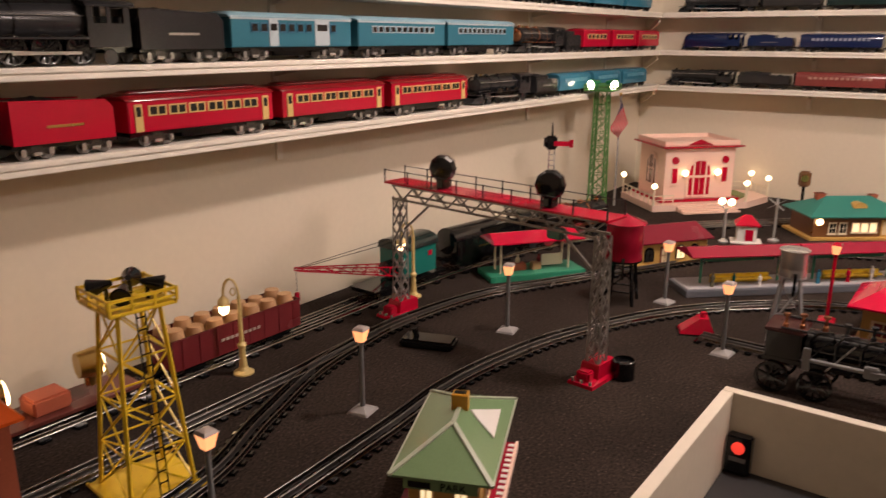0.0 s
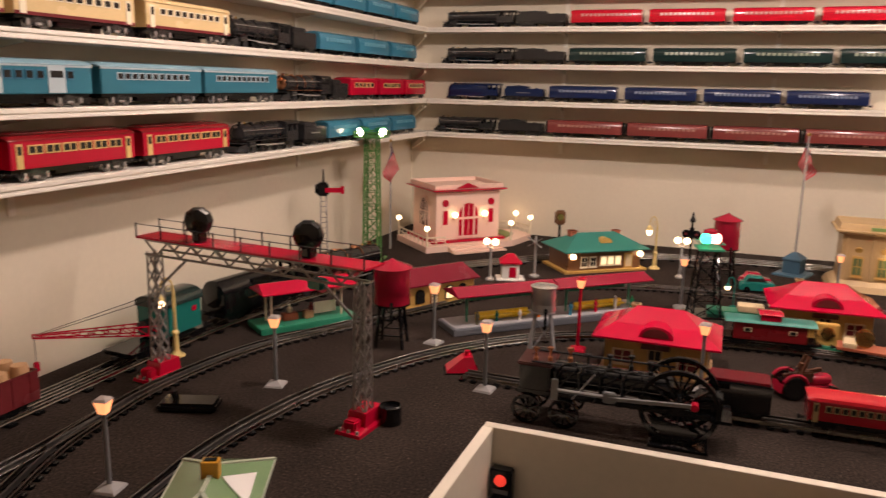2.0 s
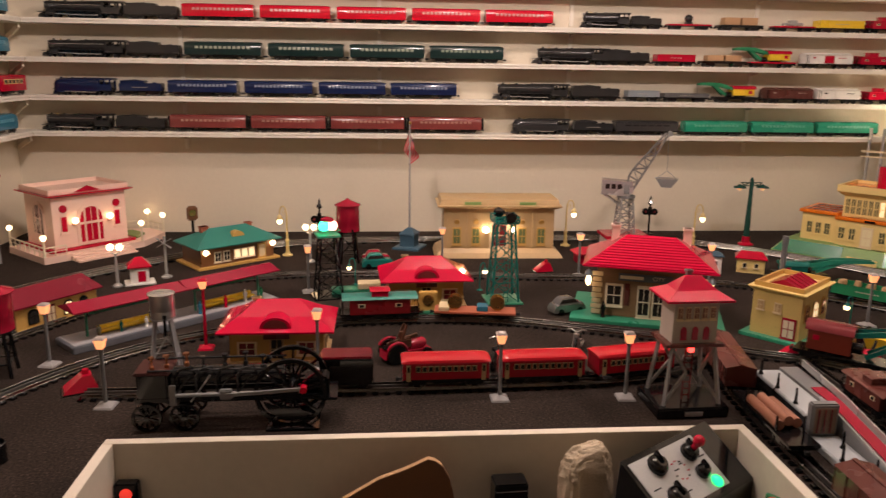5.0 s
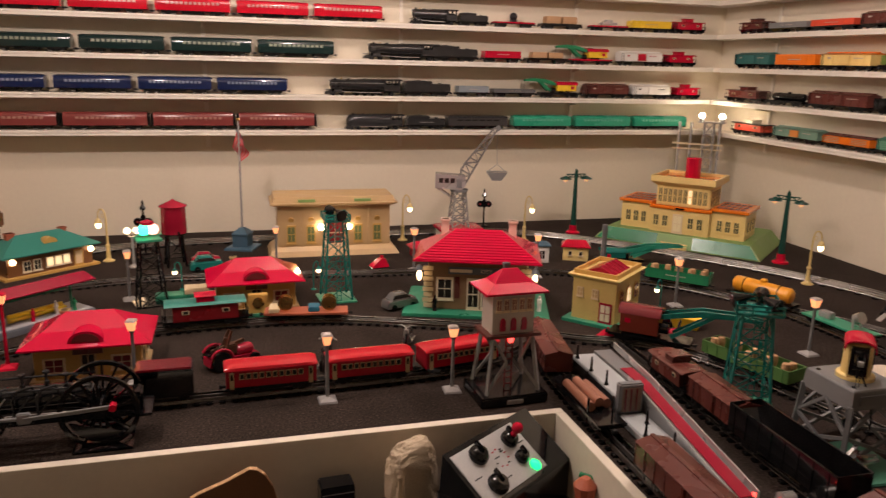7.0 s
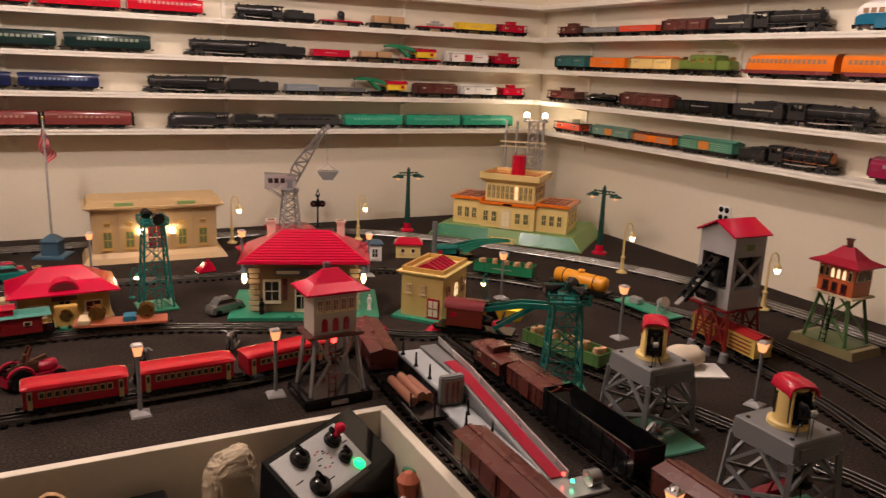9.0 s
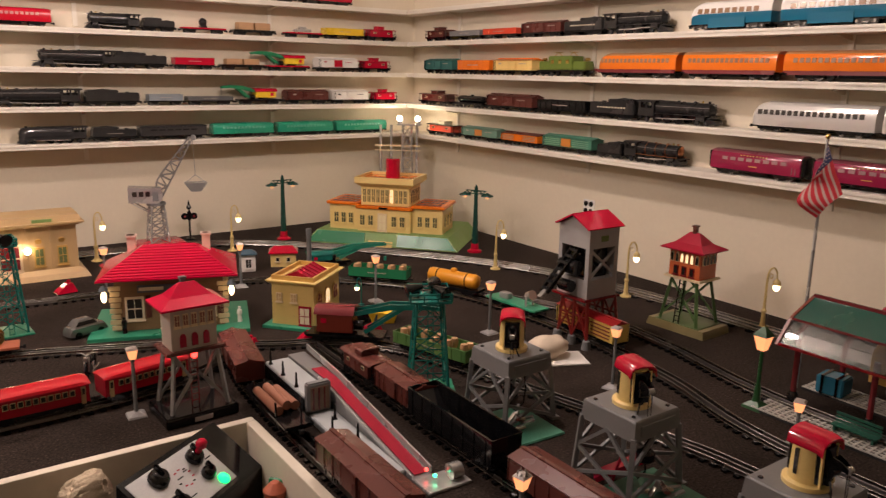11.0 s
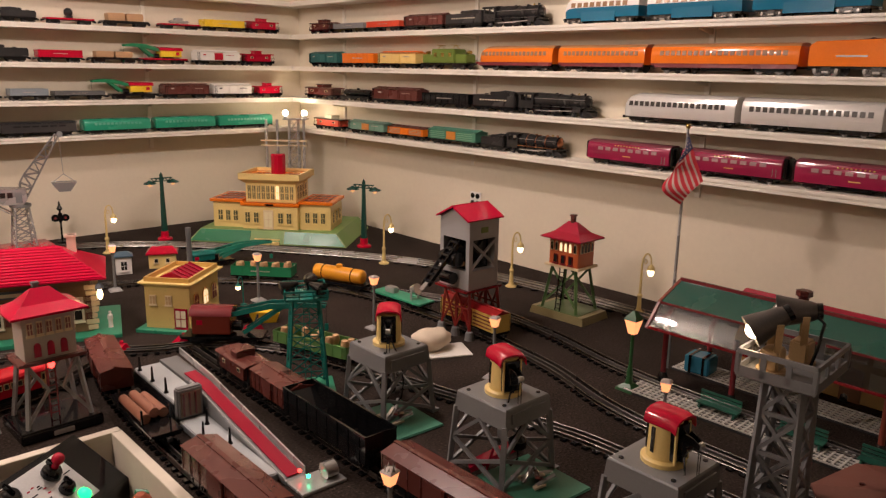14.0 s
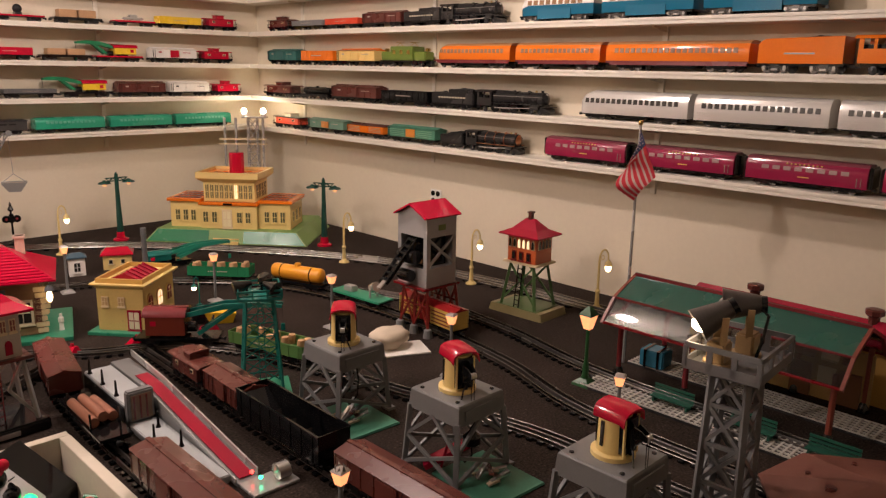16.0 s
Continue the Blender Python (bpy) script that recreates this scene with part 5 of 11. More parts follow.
for lv, u in ((3, -0.775), (4, -0.775)):
    grouped(stand(copy_thing(BIGL, BIGL.matrix_world), "n", lv, u, True), "green coaches train" if lv == 3 else "red coaches train")
    grouped(stand(copy_thing(BIGT, BIGT.matrix_world), "n", lv, u + 0.258, True), "green coaches train" if lv == 3 else "red coaches train")
row_of(lambda L: coach(L, HN * 1.0, 0.06, DKGREEN, paint("dark_green_roof", (0.012, 0.028, 0.028), 0.16), paint("pale_green_pane", (0.26, 0.29, 0.22), 0.25), 12, "dark green toy coach with pale windows on the shelf", winh=0.15, plain=True), "n", 3, [(-0.41, 0.306), (-0.095, 0.306), (0.218, 0.306), (0.53, 0.306)], "green coaches train")
grouped(stand(copy_thing(BIGL, BIGL.matrix_world), "n", 3, 1.10, True), "mixed freight on the third shelf")
grouped(stand(copy_thing(BIGT, BIGT.matrix_world), "n", 3, 1.32, True), "mixed freight on the third shelf")
grouped(stand(gondola(0.172, 0.046, 0.058, RED, "bright red toy hopper on the shelf", hopper=True), "n", 3, 1.527), "mixed freight on the third shelf")
grouped(stand(flatcar(0.195, 0.046, 0.058, BLACK, "toy flat car carrying orange crates", "crates"), "n", 3, 1.73), "mixed freight on the third shelf")
grouped(stand(crane_car(0.20, 0.068, 0.058, YELLOW, GREEN, RED, "toy crane car with green boom on red deck", 0.62, 24, RED, True), "n", 3, 1.935, True), "mixed freight on the third shelf")
grouped(stand(boxcar(0.213, HN * 0.92, 0.058, WHITE, label="white toy boxcar with a red door", door=RED, band=RED), "n", 3, 2.168), "mixed freight on the third shelf")
RCAB = caboose(0.165, HN * 1.0, 0.058, RED, label="bright red toy caboose on the white shelf")
grouped(stand(RCAB, "n", 3, 2.365), "mixed freight on the third shelf")
row_of(lambda L: coach(L, HN * 0.98, 0.06, paint("bright_red_coach", (0.48, 0.005, 0.020), 0.2), RED, paint("silver_pane", (0.46, 0.20, 0.19), 0.3), 12, "bright red toy streamlined coach with a pale window band", winh=0.15, plain=True), "n", 4, [(-0.41, 0.282), (-0.12, 0.282), (0.17, 0.282), (0.458, 0.282), (0.745, 0.282)], "red coaches train")
grouped(stand(steam_loco(0.198, HN, 0.058, LOCOBLACK, "short black toy steam locomotive on the upper shelf", rd=0.015), "n", 4, 1.23, True), "upper freight train")
grouped(stand(tender(0.13, HN * 0.78, 0.056, LOCOBLACK, "short black toy tender on the upper shelf"), "n", 4, 1.397, True), "upper freight train")
grouped(stand(flatcar(0.186, 0.05, 0.056, RED, "red toy flat car with a round searchlight", "ball"), "n", 4, 1.575), "upper freight train")
grouped(stand(flatcar(0.192, 0.052, 0.056, BLACK, "toy flat car with two wooden crates", "crates"), "n", 4, 1.785), "upper freight train")
grouped(stand(flatcar(0.18, 0.05, 0.056, RED, "red toy flat car carrying a grey automobile", "auto"), "n", 4, 2.01), "upper freight train")
grouped(stand(gondola(0.20, 0.048, 0.058, YELLOW, "yellow toy hopper car on the upper shelf", hopper=True), "n", 4, 2.205), "upper freight train")
grouped(stand(copy_thing(RCAB, RCAB.matrix_world), "n", 4, 2.395), "upper freight train")
row_of(lambda L: coach(L, HN * 0.95, 0.06, NAVY, NAVY, ICEBLUE, 10, "dark blue toy coach on the topmost shelf"), "n", 5, [(0.05, 0.37), (0.50, 0.36), (0.90, 0.39)], "topmost train")
grouped(stand(copy_thing(BIGL, BIGL.matrix_world), "n", 5, -0.78, True), "topmost train")
grouped(stand(copy_thing(BIGT, BIGT.matrix_world), "n", 5, -0.45, True), "topmost train")
row_of(lambda L: coach(L, HN * 0.95, 0.06, RED, RED, GLASSY, 9, "red toy coach on the topmost shelf"), "n", 5, [(1.46, 0.25), (1.73, 0.25), (2.0, 0.25)], "topmost red train")

# east wall
grouped(stand(caboose(0.235, HN * 1.0, 0.062, paint("vermilion_enamel", (0.66, 0.07, 0.03), 0.35), BLACK, "orange-red toy caboose with a dark roof", IVORY), "e", 1, 2.88), "old freight train on the shelf")
grouped(stand(boxcar(0.262, HN * 0.86, 0.062, paint("grey_green_boxcar", (0.13, 0.25, 0.19), 0.4), door=paint("dull_orange_door", (0.55, 0.20, 0.03), 0.4), label="grey-green toy boxcar with an orange door"), "e", 1, 2.59), "old freight train on the shelf")
grouped(stand(boxcar(0.235, HN * 0.80, 0.062, ORANGE, roof=BOXBROWN, slats=WOOD, label="orange slatted toy stock car"), "e", 1, 2.33), "old freight train on the shelf")
grouped(stand(boxcar(0.272, HN * 0.92, 0.062, paint("faded_green_boxcar", (0.07, 0.24, 0.16), 0.35), slats=paint("mint_slat", (0.20, 0.42, 0.28), 0.4), door=paint("dull_orange_door", (0.55, 0.20, 0.03), 0.4), label="green slatted toy stock car with an orange door"), "e", 1, 2.06), "old freight train on the shelf")
grouped(stand(tender(0.125, HN * 0.85, 0.06, LOCOBLACK, "small black toy tender on the shelf"), "e", 1, 1.85), "old freight train on the shelf")
grouped(stand(steam_loco(0.24, HN * 1.1, 0.062, LOCOBLACK, "black toy steam locomotive with copper trim on the shelf", trim=COPPER, rd=0.019), "e", 1, 1.665), "old freight train on the shelf")
row_of(lambda L: coach(L, 0.074, 0.066, PURPLE, paint("grey_plum_roof", (0.22, 0.055, 0.075), 0.3), paint("grey_plum_pane", (0.36, 0.22, 0.22), 0.25), 8, "plum red toy streamlined coach with gold lettering", winh=0.13, round_end=True, stripe=GILT, vest=BLACK, plain=True, margin=0.12), "e", 1, [(1.44, -0.305), (1.115, -0.305), (0.795, -0.305), (0.475, -0.305)], "plum red train on the shelf")
grouped(stand(caboose(0.255, HN, 0.062, BOXBROWN, label="brown toy caboose at the shelf's corner"), "e", 2, 2.94), "black engine freight on the shelf")
grouped(stand(tank_car(0.215, HN * 0.85, 0.058, BLACK, "black toy tank car on the shelf"), "e", 2, 2.68), "black engine freight on the shelf")
grouped(stand(boxcar(0.30, HN * 1.0, 0.062, BOXBROWN, label="brown toy boxcar on the east shelf"), "e", 2, 2.40), "black engine freight on the shelf")
grouped(stand(gondola(0.27, HN * 0.80, 0.062, BLACK, "black toy gondola with white lettering", hopper=True), "e", 2, 2.10), "black engine freight on the shelf")
grouped(stand(tender(0.215, HN * 1.05, 0.062, LOCOBLACK, "black toy tender with pale lettering", IVORY), "e", 2, 1.85), "black engine freight on the shelf")
grouped(stand(steam_loco(0.305, HN * 1.15, 0.066, LOCOBLACK, "black streamlined toy steam locomotive on the shelf", rd=0.018), "e", 2, 1.585), "black engine freight on the shelf")
DARKBAND = paint("dark_pane_band", (0.05, 0.047, 0.042), 0.2)
row_of(lambda L: coach(L, 0.084, 0.072, SATIN, SATIN, DARKBAND, 17, "silver toy streamliner observation car with a rounded nose", winh=0.16, nose=True, plain=True, margin=0.07, ribs=4), "e", 2, [(1.325, -0.375)], "silver streamliner on the shelf")
row_of(lambda L: coach(L, 0.084, 0.072, SATIN, SATIN, DARKBAND, 17, "silver toy streamliner car on the shelf", winh=0.16, round_end=True, plain=True, margin=0.05, ribs=4), "e", 2, [(0.95, -0.36), (0.588, -0.36)], "silver streamliner on the shelf")
grouped(stand(boxcar(0.235, HN * 0.98, 0.064, paint("teal_boxcar", (0.03, 0.14, 0.13), 0.4), label="dark teal toy boxcar on the shelf"), "e", 3, 2.90), "olive electric train")
grouped(stand(gondola(0.235, HN * 0.88, 0.064, ORANGE, "orange toy stock car with slatted sides"), "e", 3, 2.64), "olive electric train")
grouped(stand(boxcar(0.25, HN * 0.98, 0.064, paint("pale_yellow_enamel", (0.80, 0.57, 0.20), 0.35), roof=ORANGE, door=paint("pale_yellow_door", (0.74, 0.52, 0.18), 0.35), label="pale yellow toy boxcar with an orange roof"), "e", 3, 2.385), "olive electric train")


def electric_loco(L, H, W, body, label):
    ob = thing("electric_locomotive", label, "toy locomotive")
    z0 = freight_base(ob, L, W, 0.010)
    part("hood", Build().box(-L * 0.46, L * 0.46, -W * 0.36, W * 0.36, z0, H * 0.62, 0.003), body, ob, smooth=None)
    part("cab", Build().box(-L * 0.24, L * 0.24, -W * 0.46, W * 0.46, z0, H * 0.84, 0.003), body, ob, smooth=None)
    me = Build().box(-0.007, 0.007, -0.001, 0.001, -0.007, 0.007).mesh("window", BRASS, None)
    for u in (-0.15, 0.0, 0.15):
        part("window", me, None, ob, m=Matrix.Translation((L * u, -W * 0.462, H * 0.6)))
    for u in (-0.15, 0.15):
        part("pantograph", Build().bar((L * u - 0.02, 0, H * 0.84), (L * u, 0, H), 0.002).bar((L * u + 0.02, 0, H * 0.84), (L * u, 0, H), 0.002).box(L * u - 0.003, L * u + 0.003, -W * 0.3, W * 0.3, H - 0.001, H + 0.001), BRASS, ob, smooth=None)
    for s in (-1, 1):
        part("headlight", Build().rod((s * L * 0.40, 0, H * 0.70), (s * L * 0.46, 0, H * 0.70), 0.006, n=10), BRASS, ob)
    return ob


grouped(stand(electric_loco(0.262, HN * 1.3, 0.066, OLIVE, "olive green toy electric locomotive with brass windows"), "e", 3, 2.115), "olive electric train")
row_of(lambda L: coach(L, 0.081, 0.076, ORANGE, paint("grey_orange_roof", (0.42, 0.20, 0.08), 0.35), ORPANE, 17, "orange toy streamliner coach on the shelf", MAROON, winh=0.155, round_end=True, plain=True, margin=0.06, flare=MAROON, full=True), "e", 3, [(1.572, -0.334)], "orange streamliner on the shelf")
row_of(lambda L: coach(L, 0.081, 0.076, ORANGE, paint("grey_orange_roof", (0.42, 0.20, 0.08), 0.35), ORPANE, 21, "long orange toy streamliner coach next to its tender", MAROON, winh=0.155, round_end=True, plain=True, margin=0.06, flare=MAROON, full=True), "e", 3, [(1.234, -0.436)], "orange streamliner on the shelf")
row_of(lambda L: coach(L, 0.081, 0.076, ORANGE, paint("grey_orange_roof", (0.42, 0.20, 0.08), 0.35), ORPANE, 17, "orange toy streamliner end coach with a rounded tail", MAROON, winh=0.155, nose=True, plain=True, margin=0.07, flare=MAROON, full=True), "e", 3, [(1.94, -0.362)], "orange streamliner on the shelf")
grouped(stand(tender(0.21, 0.086, 0.076, ORANGE, "orange toy tender with chrome wheels", NICKEL, True), "e", 3, 0.685), "orange streamliner on the shelf")
grouped(stand(steam_loco(0.33, 0.095, 0.08, ORANGE, "orange streamlined toy locomotive with grey roof", stream=True, rd=0.02), "e", 3, 0.40), "orange streamliner on the shelf")
grouped(stand(caboose(0.175, HN * 0.95, 0.06, BOXBROWN, label="brown toy caboose on the upper east shelf"), "e", 4, 2.93), "upper east freight")
grouped(stand(gondola(0.228, HN * 0.6, 0.06, paint("mid_grey_car", (0.20, 0.20, 0.20), 0.45), "grey toy gondola on the upper shelf"), "e", 4, 2.71), "upper east freight")
grouped(stand(gondola(0.225, HN * 0.62, 0.06, paint("vermilion_enamel", (0.66, 0.07, 0.03), 0.35), "vermilion toy gondola on the upper shelf"), "e", 4, 2.475), "upper east freight")
grouped(stand(boxcar(0.235, HN * 0.9, 0.06, BOXBROWN, label="brown toy boxcar on the upper east shelf"), "e", 4, 2.23), "upper east freight")
grouped(stand(tender(0.20, HN * 0.95, 0.062, LOCOBLACK, "black toy tender on the upper east shelf", IVORY), "e", 4, 2.01), "upper east freight")
grouped(stand(steam_loco(0.272, HN * 1.15, 0.064, LOCOBLACK, "black toy steam locomotive on the upper east shelf", rd=0.018), "e", 4, 1.78), "upper east freight")
row_of(lambda L: coach(L, 0.085, 0.074, TEALBLUE, WHITE, ORPANE, 9, "blue and white toy streamliner car on the top shelf", winh=0.16, round_end=True, upper=WHITE, plain=True, margin=0.08, gleam=True, flare=TEALBLUE), "e", 4, [(1.26, -0.30), (0.95, -0.30)], "blue and white streamliner")
row_of(lambda L: coach(L, 0.085, 0.074, TEALBLUE, WHITE, ORPANE, 9, "blue and white toy streamliner with a rounded nose", winh=0.16, nose=True, upper=WHITE, plain=True, margin=0.12, gleam=True, flare=TEALBLUE), "e", 4, [(1.57, -0.30)], "blue and white streamliner")


# ---- layout accessories ----
def gray_lamp(x, y, h=0.150, pole=None, label="grey toy street lamp with a glowing square lantern", lit=None):
    ob = at(thing("street_lamp", label, "toy lamp", "grey street lamps"), x, y, yaw=random.uniform(-20, 20))
    pole = pole or GREY
    part("base", Build().loft([[(-0.019, -0.019, 0), (0.019, -0.019, 0), (0.019, 0.019, 0), (-0.019, 0.019, 0)], [(-0.017, -0.017, 0.004), (0.017, -0.017, 0.004), (0.017, 0.017, 0.004), (-0.017, 0.017, 0.004)], [(-0.005, -0.005, 0.010), (0.005, -0.005, 0.010), (0.005, 0.005, 0.010), (-0.005, 0.005, 0.010)]]), paint("pale_lamp_base", (0.30, 0.29, 0.285), 0.4) if pole is GREY else pole, ob, smooth=None)
    part("pole", Build().rod((0, 0, 0.008), (0, 0, h - 0.030), 0.0042, 0.0034, n=10).rod((0, 0, h - 0.034), (0, 0, h - 0.026), 0.0034, 0.006, n=10), pole, ob)
    part("lantern", Build().loft([[(-0.006, -0.006, h - 0.026), (0.006, -0.006, h - 0.026), (0.006, 0.006, h - 0.026), (-0.006, 0.006, h - 0.026)], [(-0.010, -0.010, h - 0.006), (0.010, -0.010, h - 0.006), (0.010, 0.010, h - 0.006), (-0.010, 0.010, h - 0.006)]]), lit or LANTERN, ob, "amber glowing lantern", smooth=None)
    # Grey lamps: cap coloured pale for the lantern light shining through it.
    part("cap", Build().loft([[(-0.011, -0.011, h - 0.006), (0.011, -0.011, h - 0.006), (0.011, 0.011, h - 0.006), (-0.011, 0.011, h - 0.006)], [(-0.008, -0.008, h - 0.002), (0.008, -0.008, h - 0.002), (0.008, 0.008, h - 0.002), (-0.008, 0.008, h - 0.002)], [(-0.002, -0.002, h), (0.002, -0.002, h), (0.002, 0.002, h), (-0.002, 0.002, h)]]), paint("lit_lantern_cap", (0.42, 0.36, 0.33), 0.35) if pole is GREY else pole, ob, smooth=None)
    return ob


def gooseneck(x, y, yaw=200, h=0.185, mat=None, bulb=None):
    mat = mat or GOOSE
    ob = at(thing("gooseneck_lamp", "cream enamel toy boulevard lamp with a curved arm and lit bulb", "toy lamp", "gooseneck lamps"), x, y, yaw=yaw)
    part("base", Build().lathe([(0.019, 0), (0.019, 0.003), (0.011, 0.007), (0.0085, 0.012)], n=12), mat, ob)
    part("pole", Build().lathe([(0.0075, 0.010), (0.0056, 0.05), (0.0080, 0.053), (0.0080, 0.057), (0.0042, 0.062), (0.0034, h - 0.034)], n=10), mat, ob)
    arc = [(0.014 - 0.014 * math.cos(a), 0, h - 0.034 + 0.030 * math.sin(a)) for a in (math.pi * k / 8 for k in range(9))]
    arc[-1] = (0.028, 0, h - 0.040)
    part("arm", Build().pipe(arc, 0.0026), mat, ob)
    part("scroll", Build().pipe([(0.010 + 0.005 * math.cos(a), 0, h - 0.028 + 0.007 * math.sin(a)) for a in (math.tau * k / 8 for k in range(9))], 0.0012, 5), mat, ob)
    part("shade", Build().lathe([(0.003, 0), (0.010, -0.008), (0.0115, -0.017), (0.010, -0.017)], (0.028, 0, h - 0.036), 12), mat, ob)
    part("bulb", Build().ball((0.028, 0, h - 0.060), 0.0095, 1.3, 12, 8), bulb or BULB, ob, "glowing frosted bulb")
    return ob


def lattice(ob, w0, w1, h, n, mat, t=0.0045, z0=0.0, thin=0.0022):
    """Four corner legs with X bracing between them."""
    cor = [(-1, -1), (1, -1), (1, 1), (-1, 1)]

    def p(k, u):
        w = (w0 + (w1 - w0) * u) / 2
        return Vector((cor[k % 4][0] * w, cor[k % 4][1] * w, z0 + h * u))

    for k in range(4):
        part("leg", Build().bar(p(k, 0), p(k, 1), t), mat, ob, smooth=None)
    for k in range(4):
        b = Build()
        for i in range(n):
            u, v = i / n, (i + 1) / n
            b.bar(p(k, u), p(k + 1, v), thin), b.bar(p(k + 1, u), p(k, v), thin)
            b.bar(p(k, v), p(k + 1, v), thin)
        part("lattice_side", b, mat, ob, smooth=None)


def flood_tower(x, y, yaw, mat, h=0.27, w0=0.085, w1=0.05, base=0.121, label="", lamps=4, lit=False, lampmat=None, plate=None, n=4, deck=0.045, rung=0, drum=1.0):
    ob = at(thing("floodlight_tower", label, "toy light tower"), x, y, yaw=yaw)
    part("base_plate", Build().box(-base / 2, base / 2, -base / 2, base / 2, 0, 0.005, 0.0015), plate or mat, ob, smooth=None)
    lattice(ob, w0, w1, h, n, mat, z0=0.005)
    b = Build()
    for s in (-0.006, 0.006):
        b.bar((s, -w0 / 2 - 0.004, 0.004), (s, -w1 / 2 - 0.004, h), 0.0016)
    for k in range(16):
        u = (k + 0.5) / 16
        b.bar((-0.006, -(w0 + (w1 - w0) * u) / 2 - 0.004, h * u), (0.006, -(w0 + (w1 - w0) * u) / 2 - 0.004, h * u), 0.0014)
    part("ladder", b, BLACK if mat is YELLOW else mat, ob, smooth=None, m=Matrix.Rotation(radians(rung), 4, "Z"))
    d = deck
    part("deck", Build().box(-d, d, -d, d, h + 0.003, h + 0.008, 0.001), mat, ob, smooth=None)
    for k in range(4):
        m = Matrix.Rotation(k * math.pi / 2, 4, "Z")
        b = Build().box(-d, d, -d, -d + 0.0025, h + 0.022, h + 0.026, m=m).box(-d, d, -d, -d + 0.0020, h + 0.013, h + 0.016, m=m)
        for u in (-1, -0.33, 0.33, 1):
            b.box(d * u - 0.0015, d * u + 0.0015, -d, -d + 0.003, h + 0.008, h + 0.026, m=m)
        part("railing", b, mat, ob, smooth=None)
    for k in range(lamps):
        a = math.tau * (k + 0.5) / lamps + 0.2
        c = Vector((math.cos(a) * d * 0.55, math.sin(a) * d * 0.55, h + 0.030))
        o = Vector((math.cos(a), math.sin(a), -0.25)).normalized()
        f = part("floodlight", Build().rod(c, c + o * 0.026 * drum, 0.008 * drum, 0.017 * drum, n=14).rod(c - o * 0.010 * drum, c, 0.005 * drum, 0.008 * drum, n=10).rod((c.x, c.y, h + 0.008), c, 0.003, n=6), lampmat or BLACK, ob)
        part("lens", Build().rod(c + o * 0.0255 * drum, c + o * 0.028 * drum, 0.0145 * drum, n=14), BULBHOT if lit and k >= lamps - 2 else DARKPANE if not lit else NICKEL, f)
    return ob


def hip(w, d, h, ridge, over, z, t=0.004, sag=0.0):
    """A hipped roof over a house w x d whose eaves stand over by some metres; ridge is its length."""
    W, D = w / 2 + over, d / 2 + over
    q = lambda a, b, zz: [(-a, -b, zz), (a, -b, zz), (a, b, zz), (-a, b, zz)]
    secs = [q(W - 0.003, D - 0.003, z), q(W, D, z), q(W, D, z + t)]
    if sag:
        secs.append(q(ridge / 2 + (W - ridge / 2) * 0.5, D * 0.5, z + t + (h - t) * (0.5 - sag)))
    secs.append(q(max(0.003, ridge / 2), 0.003, z + h))
    return Build().loft(secs)


def opening(ob, face, u, z, ww, hh, w, d, rim, pane, kind="window", bars=True, arched=False):
    """A framed window or door set on a wall of a house w x d."""
    b = Build()
    if arched:
        pts = [(-ww / 2, 0), (ww / 2, 0), (ww / 2, hh * 0.65)] + [(ww / 2 * math.cos(a), hh * 0.65 + hh * 0.35 * math.sin(a)) for a in (math.pi * k / 6 for k in range(1, 6))] + [(-ww / 2, hh * 0.65)]
        b.prism(pts, 0.003, Matrix.Rotation(math.pi / 2, 4, "X"))
        k = 0.78
        g = Build().prism([(px * k, hh * 0.06 + py * 0.84) for px, py in pts], 0.0038, Matrix.Rotation(math.pi / 2, 4, "X"))
    else:
        b.box(-ww / 2, ww / 2, -0.003, 0, 0, hh)
        b.box(-ww / 2 - 0.002, ww / 2 + 0.002, -0.005, 0, -0.003, 0.001)
        g = Build().box(-ww * 0.38, ww * 0.38, -0.0038, 0, hh * 0.1, hh * 0.90)
    m = {"f": pose(u, -d / 2, z), "b": pose(-u, d / 2, z, 0, 0, 180), "r": pose(w / 2, u, z, 0, 0, 90), "l": pose(-w / 2, -u, z, 0, 0, -90)}[face]
    win = part(kind, b, rim, ob, m=m, smooth=None)
    part("pane", g, pane, win, smooth=None)
    if bars:
        part("glazing_bar", Build().box(-0.0008, 0.0008, -0.0045, 0, hh * 0.1, hh * 0.9).box(-ww * 0.36, ww * 0.36, -0.0044, 0, hh * 0.48, hh * 0.52), rim, win, smooth=None)
    return win


def chimney(ob, x, y, z, h, mat, s=0.008):
    part("chimney", Build().box(x - s, x + s, y - s, y + s, z, z + h, 0.001).box(x - s - 0.002, x + s + 0.002, y - s - 0.002, y + s + 0.002, z + h - 0.004, z + h), mat, ob, smooth=None)


def sign(ob, text, x, y, z, size, mat, rz=0):
    """Raised letters on a sign board."""
    c = bpy.data.curves.new("sign_lettering", "FONT")
    c.body, c.size, c.align_x, c.align_y, c.extrude = text, size, "CENTER", "CENTER", 0.0004
    o = new("sign_lettering", c)
    me = bpy.data.meshes.new_from_object(o.evaluated_get(bpy.context.evaluated_depsgraph_get()))
    bpy.data.objects.remove(o)
    me.materials.clear()
    me.materials.append(mat)
    part("sign_lettering", me, None, ob, m=pose(x, y, z, 90, 0, rz))


